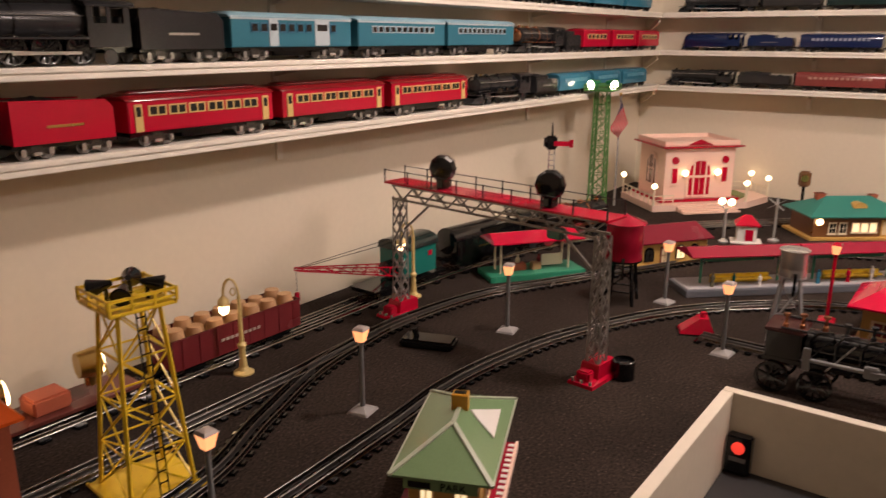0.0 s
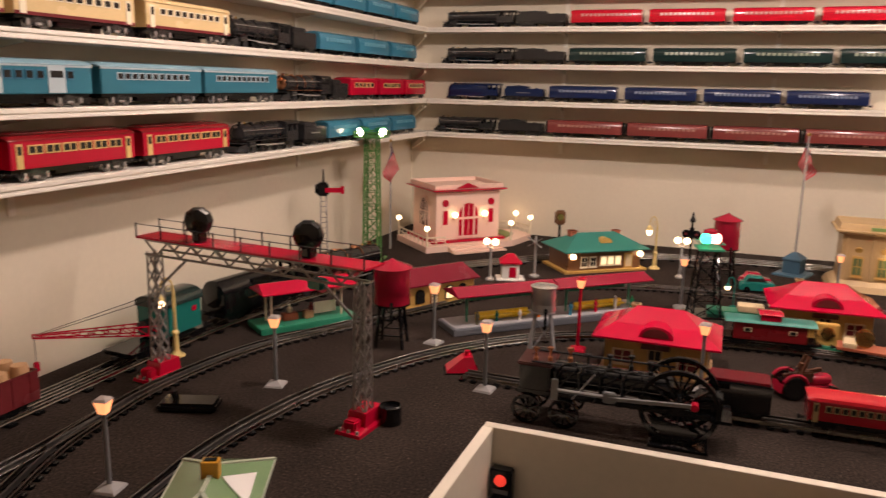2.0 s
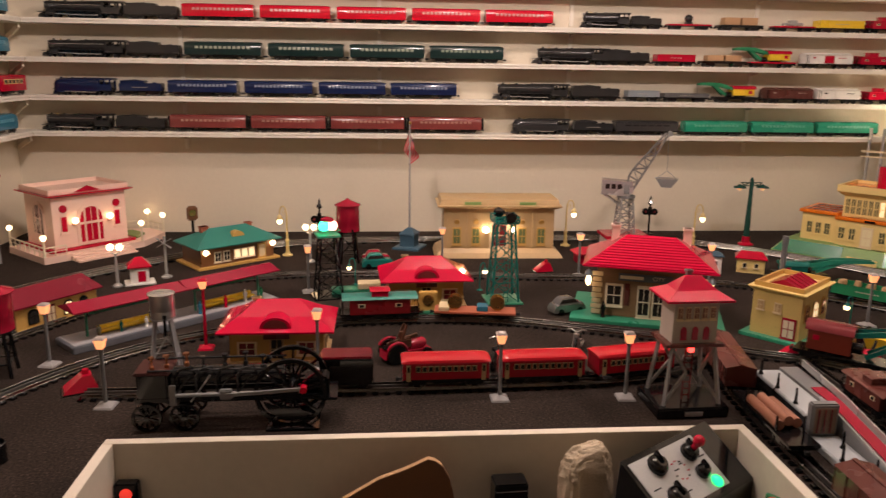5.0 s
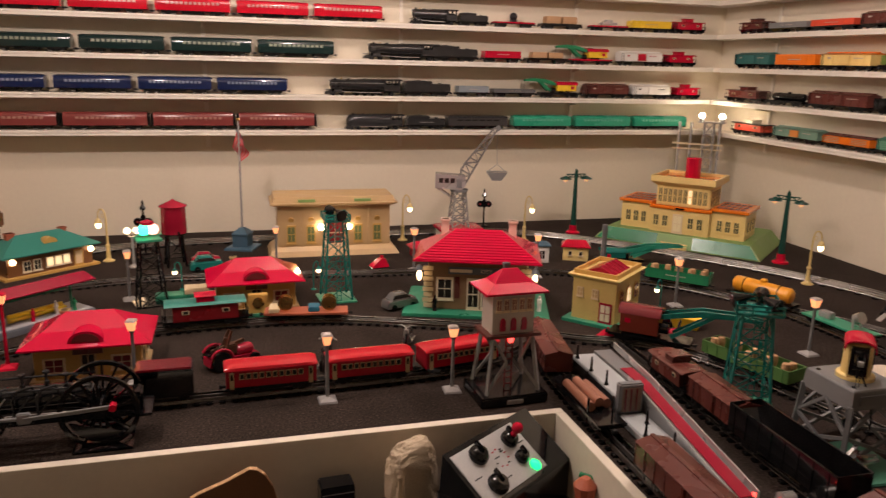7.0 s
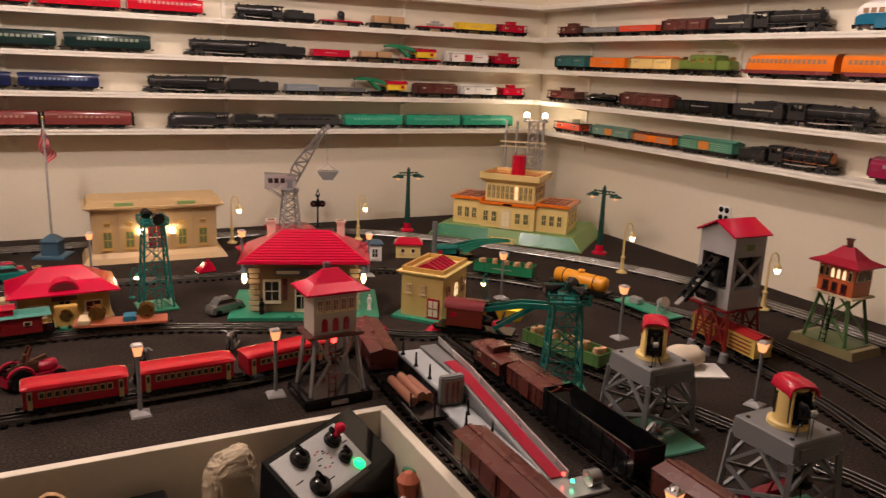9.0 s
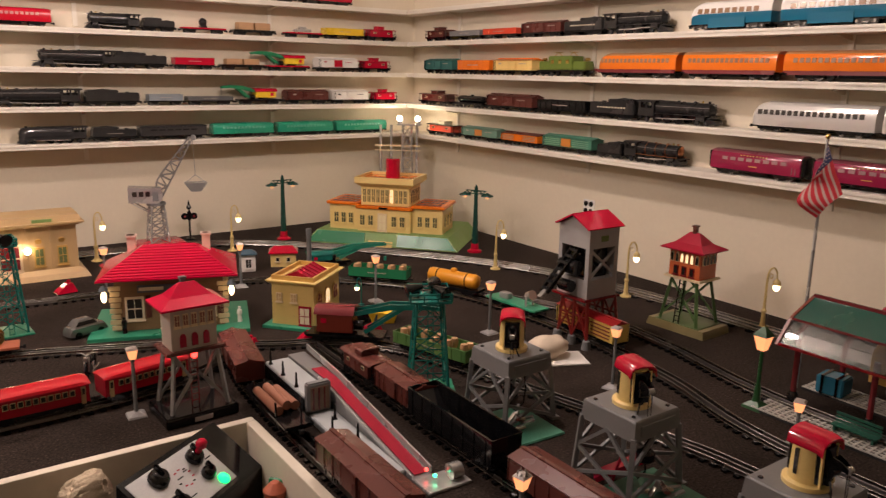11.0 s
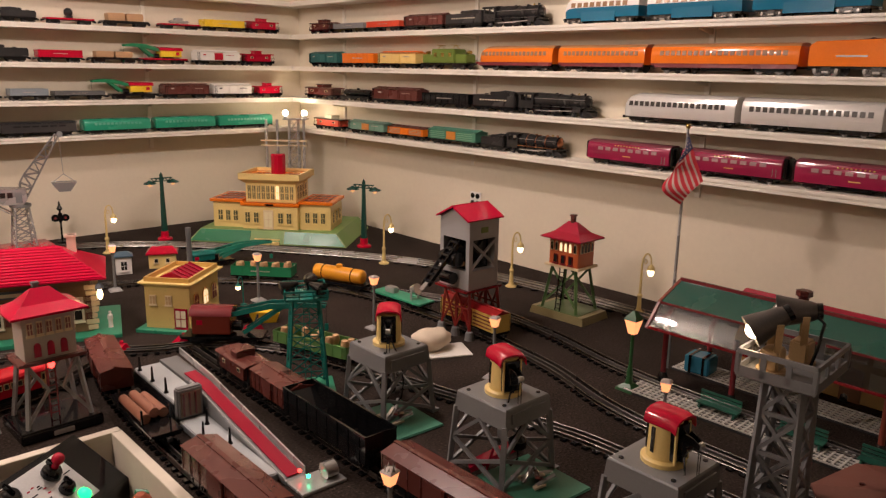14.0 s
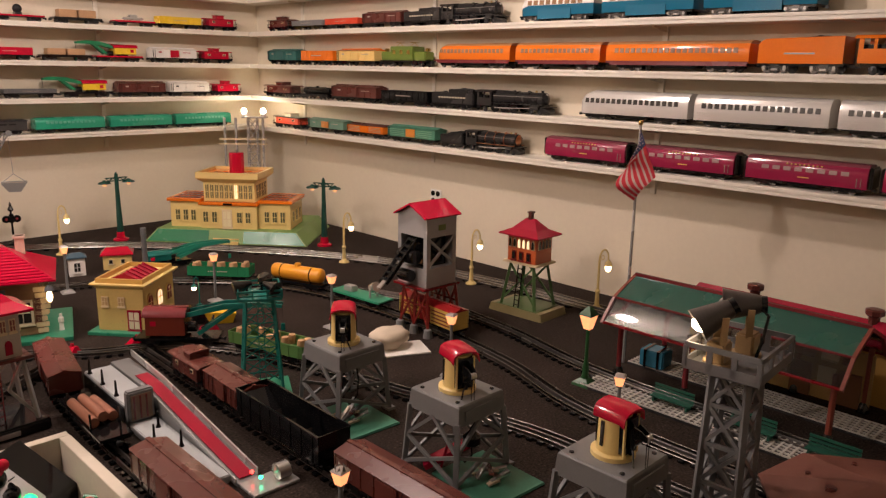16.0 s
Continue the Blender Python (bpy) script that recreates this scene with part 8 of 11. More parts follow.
    # The red reflection on the glossy top is put in as dark red colour.
    part("top", Build().box(-0.053, 0.053, -0.029, 0.029, 0.069, 0.075, 0.002), paint("red_reflection", (0.13, 0.006, 0.012), 0.16), t)
    part("underframe", Build().box(-0.050, 0.050, -0.018, 0.018, 0.008, 0.017), BLACK, t, smooth=None)
    me = wheel_mesh(0.0105, 0.006, 0, BLACK)
    for x in (-0.034, 0.034):
        for y in (-0.020, 0.020):
            part("wheel", me, None, t, m=Matrix.Translation((x, y, 0.0105)))


big_engine()

# red coaches on the front siding
first = None
for u in (0.475, 0.690, 0.900):
    if first is None:
        first = grouped(coach(0.198, 0.066, 0.058, paint("coach_red", (0.33, 0.006, 0.018), 0.2), paint("orange_red_roof", (0.46, 0.010, 0.020), 0.15), paint("tan_sash", (0.42, 0.29, 0.14), 0.4), 10, "red toy coach with tan windows on the front track", BLACK, doors=paint("tan_sash", (0.42, 0.29, 0.14), 0.4)), "red coaches on the layout")
        first.matrix_world = near_track("front", u, 1.61)
    else:
        copy_thing(first, near_track("front", u, 1.61))
o = caboose(0.225, 0.085, 0.062, DKRED, TEALROOF, "dark red toy caboose with blue-green roof on the loop", RED)
o.matrix_world = near_track("inner", 0.338, 2.04)
o = flatcar(0.232, 0.03, 0.060, paint("rust_deck", (0.36, 0.10, 0.05), 0.5), "rust red toy flat car carrying brass spools", "none")
o.matrix_world = near_track("inner", 0.605, 2.06)
for k, sx in enumerate((-0.055, 0.06)):
    part("spool", Build().lathe([(0.020, 0), (0.020, 0.004), (0.009, 0.006), (0.009, 0.020), (0.020, 0.022), (0.020, 0.026)], n=16, m=pose(sx, 0.013, 0.044, 90)), BRASS, o)
part("gate_panel", Build().box(-0.098, -0.07, -0.028, 0.028, 0.022, 0.034, 0.002), CREAM, o, smooth=None)
part("blue_crate", Build().box(0.005, 0.035, -0.02, 0.02, 0.022, 0.036, 0.002), BLUE, o, smooth=None)
flood_tower(0.705, 2.245, 4, TEAL, h=0.235, w0=0.080, w1=0.050, base=0.105, label="teal steel toy tower with twin black floodlights", lamps=2, lampmat=BLACK, plate=GRASS, n=4, deck=0.036)


def trackside_litho():
    ob = at(thing("toy_signboard", "yellow and green lithographed toy crossing shanty", "toy accessory"), 0.475, 2.135, yaw=0)
    part("panel", Build().box(-0.026, 0.026, -0.012, 0.012, 0, 0.062, 0.002), MUSTARD, ob, smooth=None)
    part("roundel", Build().rod((0, -0.014, 0.040), (0, -0.011, 0.040), 0.016, n=18), BRASS, ob)
    part("base", Build().box(-0.034, 0.034, -0.022, 0.022, 0, 0.010, 0.002), GRASS, ob, smooth=None)


trackside_litho()


def platform_low(x, y, yaw):
    ob = at(thing("low_platform", "pale green toy loading dock with white crate", "toy accessory"), x, y, yaw=yaw)
    part("base", Build().box(-0.075, 0.075, -0.026, 0.026, 0, 0.016, 0.002), GRASS, ob, smooth=None)
    part("crate", Build().box(0.005, 0.072, -0.024, 0.024, 0.016, 0.034, 0.002), CREAM, ob, smooth=None)


platform_low(0.268, 2.338, 3)


# tan city station
def tan_station():
    w, d, h = 0.405, 0.135, 0.190
    ob = at(thing("town_station", "tan lithographed toy city station with lamps beside its door", "toy building"), 0.775, 2.850, yaw=-1)
    part("base", Build().loft([[(-0.235, -0.095, 0), (0.235, -0.095, 0), (0.235, 0.09, 0), (-0.235, 0.09, 0)], [(-0.225, -0.085, 0.018), (0.225, -0.085, 0.018), (0.225, 0.085, 0.018), (-0.225, 0.085, 0.018)], [(-0.205, -0.070, 0.032), (0.205, -0.070, 0.032), (0.205, 0.07, 0.032), (-0.205, 0.07, 0.032)]]), TAN, ob, smooth=None)
    part("wall", Build().box(-w / 2, w / 2, -d / 2, d / 2, 0.03, h, 0.001), TAN, ob, smooth=None)
    part("cornice", Build().loft([[(-w / 2 - k, -d / 2 - k, z), (w / 2 + k, -d / 2 - k, z), (w / 2 + k, d / 2 + k, z), (-w / 2 - k, d / 2 + k, z)] for k, z in ((0.002, h - 0.012), (0.024, h - 0.002), (0.024, h + 0.003), (0.016, h + 0.004), (0.010, h + 0.024))]), TAN, ob, smooth=None)
    for s in (-1, 1):
        part("roof_stain", Build().box(s * 0.10 - 0.03, s * 0.10 + 0.03, -d / 2 - 0.0170, -d / 2 - 0.008, h + 0.006, h + 0.016), LAWN, ob, "green weathered roof panel", smooth=None)
    for u in (-0.155, -0.085, 0.085, 0.155):
        part("pilaster", Build().box(u - 0.034, u - 0.026, -d / 2 - 0.005, -d / 2, 0.032, h - 0.012), TAN, ob, smooth=None)
        opening(ob, "f", u, 0.045, 0.032, 0.066, w, d, MUSTARD, paint("green_shutter", (0.13, 0.16, 0.06), 0.4))
        part("roundel", Build().rod((u, -d / 2 - 0.004, 0.130), (u, -d / 2, 0.132), 0.010, n=16), MUSTARD, ob)
    opening(ob, "f", 0.0, 0.033, 0.070, 0.095, w, d, CREAM, MAROON, "door")
    for s in (-1, 1):
        part("lamp_bracket", Build().box(s * 0.050 - 0.004, s * 0.050 + 0.004, -d / 2 - 0.018, -d / 2, 0.090, 0.096), BLACK, ob, smooth=None)
        part("lamp_globe", Build().ball((s * 0.050, -d / 2 - 0.016, 0.104), 0.011), BULBHOT, ob, "glowing globe lamp")
    for u in (-0.035, 0.035):
        opening(ob, "r", u, 0.045, 0.030, 0.052, w, d, CREAM, OLIVE)


tan_station()
gray_lamp(0.560, 2.70, 0.13)


# main station with a ribbed red roof
def main_station():
    w, d, h = 0.275, 0.165, 0.156
    yaw = -19
    wall = paint("brown_clapboard", (0.24, 0.145, 0.07), 0.5, vary=0.2, bump=0.3)
    o = house("toy_station", "brown clapboard toy station with ribbed red roof and green base", 1.098, 2.108, yaw, w, d, h, wall, REDROOF, 0.070, 0.040, 0.135, (0.410, 0.270, 0.010, GRASS))
    W, D = w / 2 + 0.040, d / 2 + 0.040
    for k in range(12):
        u = (k + 0.5) / 12.5
        xx = W + (0.0675 - W) * u
        y, z = -D * (1 - u) - 0.0003 * u, h + 0.004 + 0.066 * u
        part("roof_rib", Build().rod((-xx + 0.004, y, z), (xx - 0.004, y, z), 0.0032, n=10), REDROOF, o)
    for k in range(12):
        part("clapboard", Build().loft([[(-w / 2 - e, -d / 2 - e, z_), (w / 2 + e, -d / 2 - e, z_), (w / 2 + e, d / 2 + e, z_), (-w / 2 - e, d / 2 + e, z_)] for e, z_ in ((0.0016, 0.012 + k * 0.011), (0.0002, 0.022 + k * 0.011))]), wall, o, smooth=None)
    for u in (-0.090, 0.095):
        opening(o, "f", u, 0.038, 0.048, 0.066, w, d, IVORY, DARKPANE)
        part("shutter", Build().box(u + 0.028, u + 0.042, -d / 2 - 0.003, -d / 2, 0.044, 0.106), BOXBROWN, o, smooth=None)
    for u in (-0.010, 0.030):
        opening(o, "f", u, 0.011, 0.036, 0.092, w, d, IVORY, DARKPANE, "door")
    for u in (-0.042, 0.042):
        opening(o, "r", u, 0.040, 0.040, 0.060, w, d, IVORY, DARKPANE)
    part("sign_board", Build().box(-0.080, 0.062, -d / 2 - 0.010, -d / 2 - 0.006, 0.116, 0.136), paint("slate_sign", (0.10, 0.13, 0.15), 0.4), o, smooth=None)
    part("sign_bar", Build().box(-0.076, -0.014, -d / 2 - 0.0108, -d / 2 - 0.0098, 0.1215, 0.1305), IVORY, o, smooth=None)
    sign(o, "CITY", 0.026, -d / 2 - 0.0105, 0.126, 0.015, IVORY)
    for x, y in ((-w / 2, -d / 2), (w / 2, -d / 2), (w / 2, d / 2)):
        for k in range(8):
            part("quoin", Build().box(x - 0.012 - 0.003 * (k % 2), x + 0.012 + 0.003 * (k % 2), y - 0.003, y + 0.003, 0.014 + k * 0.0155, 0.0265 + k * 0.0155, 0.001), CREAM, o, smooth=None)
    for x in (-0.098, 0.098):
        part("chimney", Build().box(x - 0.011, x + 0.011, 0.014, 0.036, h + 0.035, h + 0.094, 0.001).box(x - 0.014, x + 0.014, 0.011, 0.039, h + 0.088, h + 0.094), PINK, o, smooth=None)
    for s in (-1, 1):
        part("lamp_bracket", Build().box(s * 0.160 - 0.003, s * 0.160 + 0.003, -0.120, -0.080, 0.134, 0.138), BLACK, o, smooth=None)
        part("lamp", Build().lathe([(0.003, 0.132), (0.006, 0.124), (0.0075, 0.114), (0.005, 0.104), (0.001, 0.100)], (s * 0.160, -0.112, 0), 12), BULB, o, "glowing hanging lamp")
        part("lamp_cap", Build().lathe([(0.004, 0.146), (0.010, 0.138), (0.011, 0.131), (0.006, 0.130)], (s * 0.160, -0.112, 0), 12), paint("blue_grey_cap", (0.16, 0.19, 0.23), 0.4), o, "blue-grey lamp cap")


main_station()
figure(0.955, 2.050, TABLE + 0.0105, 0.045, BLACK)
figure(1.245, 1.985, TABLE + 0.0105, 0.045, WHITE)


# grey switch tower with a red pagoda roof
LEGGREY = paint("leg_grey_enamel", (0.24, 0.235, 0.23), 0.4, vary=0.15)
# Rosy pane colour stands in for the lit cabin behind the windows.
TOWERPANE = paint("rosy_lit_pane", (0.26, 0.09, 0.075), 0.3)


def switch_tower():
    ob = at(thing("switch_tower", "grey toy switch tower with red roof on open legs", "toy tower"), 0.963, 1.498, yaw=2)
    ob.scale = (0.84, 0.74, 1.075)
    B = 0.178
    part("base", Build().box(-B / 2, B / 2, -0.080, 0.078, 0, 0.022, 0.003), BLACK, ob, smooth=None)
    part("name_plate", Build().box(-0.022, 0.022, -0.0825, -0.080, 0.005, 0.014), NICKEL, ob, smooth=None)
    for sx in (-1, 1):
        for sy in (-1, 1):
            part("leg", Build().bar((sx * 0.069, sy * 0.060, 0.018), (sx * 0.052, sy * 0.042, 0.135), 0.008), LEGGREY, ob, smooth=None)
    for sy in (-1, 1):
        part("knee_brace", Build().bar((-0.066, sy * 0.058, 0.030), (-0.016, sy * 0.051, 0.084), 0.006).bar((-0.016, sy * 0.051, 0.084), (-0.050, sy * 0.043, 0.130), 0.006), LEGGREY, ob, smooth=None)
        part("knee_brace", Build().bar((0.066, sy * 0.058, 0.030), (0.016, sy * 0.051, 0.084), 0.006).bar((0.016, sy * 0.051, 0.084), (0.050, sy * 0.043, 0.130), 0.006), LEGGREY, ob, smooth=None)
    b = Build()
    for s in (-0.009, 0.009):
        b.bar((s, -0.02, 0.02), (s, -0.02, 0.135), 0.003)
    for k in range(8):
        b.bar((-0.009, -0.02, 0.03 + k * 0.013), (0.009, -0.02, 0.03 + k * 0.013), 0.002)
    part("ladder", b, MAROON, ob, smooth=None)
    part("signal_lamp", Build().ball((0, -0.03, 0.125), 0.008), REDGLOW, ob, "glowing red signal lamp")
    part("deck", Build().box(-0.072, 0.072, -0.056, 0.056, 0.134, 0.140, 0.001), BOXBROWN, ob, smooth=None)
    part("cabin", Build().box(-0.055, 0.055, -0.042, 0.042, 0.139, 0.222, 0.001), paint("warm_grey_cabin", (0.47, 0.41, 0.35), 0.4), ob, smooth=None)
    for k in range(5):
        opening(ob, "f", -0.040 + k * 0.020, 0.186, 0.013, 0.024, 0.11, 0.084, CREAM, TOWERPANE, bars=True)
    for k in range(3):
        opening(ob, "f", -0.028 + k * 0.028, 0.146, 0.015, 0.026, 0.11, 0.084, CRIMSON, CRIMSON, bars=False, arched=True)
    for k in range(3):
        opening(ob, "r", -0.022 + k * 0.022, 0.186, 0.013, 0.024, 0.11, 0.084, CREAM, TOWERPANE, bars=True)
    part("roof", hip(0.11, 0.084, 0.040, 0.040, 0.026, 0.222, sag=0.14), paint("satin_red_roof", (0.50, 0.003, 0.036), 0.07, vary=0.1), ob, smooth=None)
    chimney(ob, -0.006, 0.012, 0.245, 0.026, GREY, 0.006)


switch_tower()


# yellow powerhouse with flat roof
def yellow_house():
    w, d, h = 0.126, 0.178, 0.134
    o = house("toy_house", "yellow lithographed toy powerhouse with open roof and green base", 1.427, 1.937, -50, w, d, h, paint("dull_yellow_litho", (0.62, 0.46, 0.16), 0.42, vary=0.1, wear=0.15), None, 0, 0, 0, (0.165, 0.225, 0.009, GRASS))
    part("cornice", Build().loft([[(-w / 2 - k, -d / 2 - k, z), (w / 2 + k, -d / 2 - k, z), (w / 2 + k, d / 2 + k, z), (-w / 2 - k, d / 2 + k, z)] for k, z in ((0.001, h - 0.010), (0.012, h - 0.001), (0.012, h + 0.002))]), LEMON, o, smooth=None)
    for a, c, e, f in ((-w / 2, w / 2, -d / 2, -d / 2 + 0.006), (-w / 2, w / 2, d / 2 - 0.006, d / 2), (-w / 2, -w / 2 + 0.006, -d / 2 + 0.006, d / 2 - 0.006), (w / 2 - 0.006, w / 2, -d / 2 + 0.006, d / 2 - 0.006)):
        part("parapet", Build().box(a, c, e, f, h + 0.002, h + 0.014), MUSTARD, o, smooth=None)
    part("skylight", Build().prism([(-0.050, 0), (0.050, 0), (0.0, 0.022)], 0.11, pose(0, 0.050, h + 0.001, 90)), CRIMSON, o, smooth=None)
    for k in range(5):
        part("skylight_bar", Build().bar((0.048, 0.045 - k * 0.022, h + 0.004), (0.0, 0.045 - k * 0.022, h + 0.025), 0.003), CRIMSON, o, smooth=None)
    for u in (-0.040, 0.004):
        opening(o, "f", u, 0.074, 0.018, 0.026, w, d, CREAM, TAN)
    opening(o, "f", 0.036, 0.010, 0.036, 0.056, w, d, CRIMSON, IVORY, "door")
    for u in (-0.055, 0.0, 0.055):
        opening(o, "r", u, 0.055, 0.032, 0.048, w, d, MUSTARD, MAROON if u else LITPANE, arched=True)


yellow_house()
solid("toy_smokestack", Build().lathe([(0.0095, 0), (0.008, 0.13), (0.0095, 0.133), (0.0095, 0.16), (0.006, 0.16)], n=14), GREY, "slim grey toy smokestack behind the powerhouse", "smokestack", m=pose(1.655, 2.40, TABLE))
o = house("toy_shed", "small yellow toy shed with a red roof", 1.625, 2.555, -25, 0.090, 0.060, 0.050, LEMON, RED, 0.022, 0.008, 0.07)
for u in (-0.02, 0.018):
    opening(o, "f", u, 0.02, 0.014, 0.016, 0.09, 0.06, CREAM, DARKPANE, bars=False)
o = house("toy_shed", "small blue-grey toy shanty beside the track", 1.485, 2.545, -15, 0.050, 0.040, 0.060, WHITE, paint("slate_blue_roof", (0.06, 0.11, 0.15), 0.4), 0.016, 0.006, 0.03)
opening(o, "f", 0.0, 0.012, 0.024, 0.036, 0.05, 0.04, WHITE, DARKPANE)


o = house("toy_shed", "low red toy shed with a bright red roof", 1.095, 2.700, 3, 0.105, 0.060, 0.034, CRIMSON, RED, 0.022, 0.010, 0.08)
opening(o, "f", -0.02, 0.006, 0.020, 0.024, 0.105, 0.060, CREAM, DARKPANE, bars=False)
gray_lamp(1.005, 2.510)


# silver harbour crane
def harbour_crane():
    ob = at(thing("tower_crane", "silver lattice toy crane on a red and white base", "toy crane"), 1.265, 2.86, yaw=0)
    part("base", Build().box(-0.075, 0.075, -0.055, 0.055, 0, 0.060, 0.003), WHITE, ob, smooth=None)
    part("base_deck", Build().box(-0.085, 0.085, -0.065, 0.065, 0.060, 0.072, 0.002), RED, ob, smooth=None)
    for k in (-0.045, 0.0, 0.045):
        part("base_window", Build().box(k - 0.012, k + 0.012, -0.0565, -0.055, 0.020, 0.046), CRIMSON, ob, smooth=None)
    lattice(ob, 0.066, 0.042, 0.138, 4, SILVER, 0.0045, 0.072, 0.003)
    part("turntable", Build().rod((0, 0, 0.208), (0, 0, 0.217), 0.034, n=20), GREY, ob)
    turn = Matrix.Rotation(radians(-16), 4, "Z")

    def q(bd):
        bmesh.ops.transform(bd.bm, matrix=turn, verts=bd.bm.verts)
        return bd

    cab = part("cab", q(Build().prism([(-0.092, 0.222), (0.012, 0.217), (0.026, 0.240), (0.020, 0.270), (-0.092, 0.277)], 0.064, Matrix.Translation((0, 0.032, 0)) @ Matrix.Rotation(math.pi / 2, 4, "X"))), SILVER, ob, "silver engine house with windows", smooth=None)
    for x in (-0.070, -0.048, -0.026):
        part("cab_window", q(Build().box(x - 0.008, x + 0.008, -0.0335, -0.032, 0.244, 0.262)), DARKPANE, cab, smooth=None)
    part("cab_door", q(Build().box(-0.010, 0.010, -0.0335, -0.032, 0.226, 0.262)), GREY, cab, smooth=None)
    part("counterweight_strut", q(Build().bar((-0.085, -0.024, 0.222), (-0.020, -0.018, 0.180), 0.004).bar((-0.085, 0.024, 0.222), (-0.020, 0.018, 0.180), 0.004)), SILVER, ob, smooth=None)
    a, t = Vector((0.014, 0, 0.222)), Vector((0.138, 0, 0.448))
    b = Build()
    n = (t - a).normalized()
    up = Vector((-n.z, 0, n.x))
    wide = lambda u: 0.016 - 0.010 * u
    deep = lambda u: (0.014 + 0.030 * min(1, u * 4)) * (1 - 0.72 * max(0, u - 0.25) / 0.75)
    p = lambda u, sd, w: a.lerp(t, u) + Vector((0, sd * wide(u), 0)) + up * deep(u) * w
    m = 9
    for k in range(m):
        u, v = k / m, (k + 1) / m
        for sd in (-1, 1):
            b.bar(p(u, sd, 0), p(v, sd, 0), 0.0046), b.bar(p(u, sd, 1), p(v, sd, 1), 0.0046)
            b.bar(p(u, sd, k % 2), p(v, sd, 1 - k % 2), 0.0030), b.bar(p(v, sd, 0), p(v, sd, 1), 0.0030)
        b.bar(p(v, -1, 1), p(v, 1, 1), 0.0028), b.bar(p(v, -1, 0), p(v, 1, 0), 0.0028)
    part("boom", q(b), paint("dull_silver", (0.24, 0.23, 0.22), 0.35, 0.4), ob, smooth=None)
    part("sheave", q(Build().rod(t + Vector((0.004, -0.007, 0.004)), t + Vector((0.004, 0.007, 0.004)), 0.010, n=14)), GREY, ob)
    low = Vector((t.x + 0.004, 0, 0.315))
    part("cable", q(Build().rod(t, low, 0.0008, n=4)), GREY, ob)
    part("bucket", q(Build().loft([[(low.x - 0.018, -0.018, 0.255), (low.x + 0.018, -0.018, 0.255), (low.x + 0.018, 0.018, 0.255), (low.x - 0.018, 0.018, 0.255)], [(low.x - 0.040, -0.026, 0.287), (low.x + 0.040, -0.026, 0.287), (low.x + 0.040, 0.026, 0.287), (low.x - 0.040, 0.026, 0.287)]]).pipe([(low.x - 0.036, 0, 0.286), low, (low.x + 0.036, 0, 0.286)], 0.0014)), SILVER, ob, smooth=None)


harbour_crane()


def highway_lamp(x, y, h, yaw):
    ob = at(thing("highway_lamp", "dark green toy double-arm street lamp with red base", "toy lamp", "green double lamps"), x, y, yaw=yaw)
    part("base", Build().lathe([(0.030, 0), (0.030, 0.006), (0.017, 0.012), (0.015, 0.035)], n=14), RED, ob)
    part("pole", Build().lathe([(0.0135, 0.03), (0.0095, h * 0.6), (0.007, h)], n=8), BOTTLE, ob)
    b = Build()
    for s in (-1, 1):
        b.box(-0.042, 0.042, s * 0.004 - 0.001, s * 0.004 + 0.001, h - 0.028, h - 0.025).box(-0.042, 0.042, s * 0.004 - 0.001, s * 0.004 + 0.001, h - 0.016, h - 0.013)
        for k in range(6):
            x0 = -0.042 + 0.014 * k
            b.bar((x0, s * 0.004, h - 0.027 if k % 2 else h - 0.014), (x0 + 0.014, s * 0.004, h - 0.014 if k % 2 else h - 0.027), 0.002)
    part("crossarm", b, BOTTLE, ob, "open lattice cross arm", smooth=None)
    part("finial", Build().rod((0, 0, h), (0, 0, h + 0.008), 0.005, 0.002, n=8), BOTTLE, ob)
    for s in (-1, 1):
        part("shade", Build().lathe([(0.025, -0.005), (0.022, 0.000), (0.010, 0.004), (0.004, 0.009)], (s * 0.047, 0, h - 0.030), 14), BOTTLE, ob)
        part("bulb", Build().ball((s * 0.047, 0, h - 0.038), 0.008), LANTERN, ob, "dim warm bulb")


highway_lamp(1.805, 2.965, 0.265, 0)
highway_lamp(2.360, 2.362, 0.262, -60)


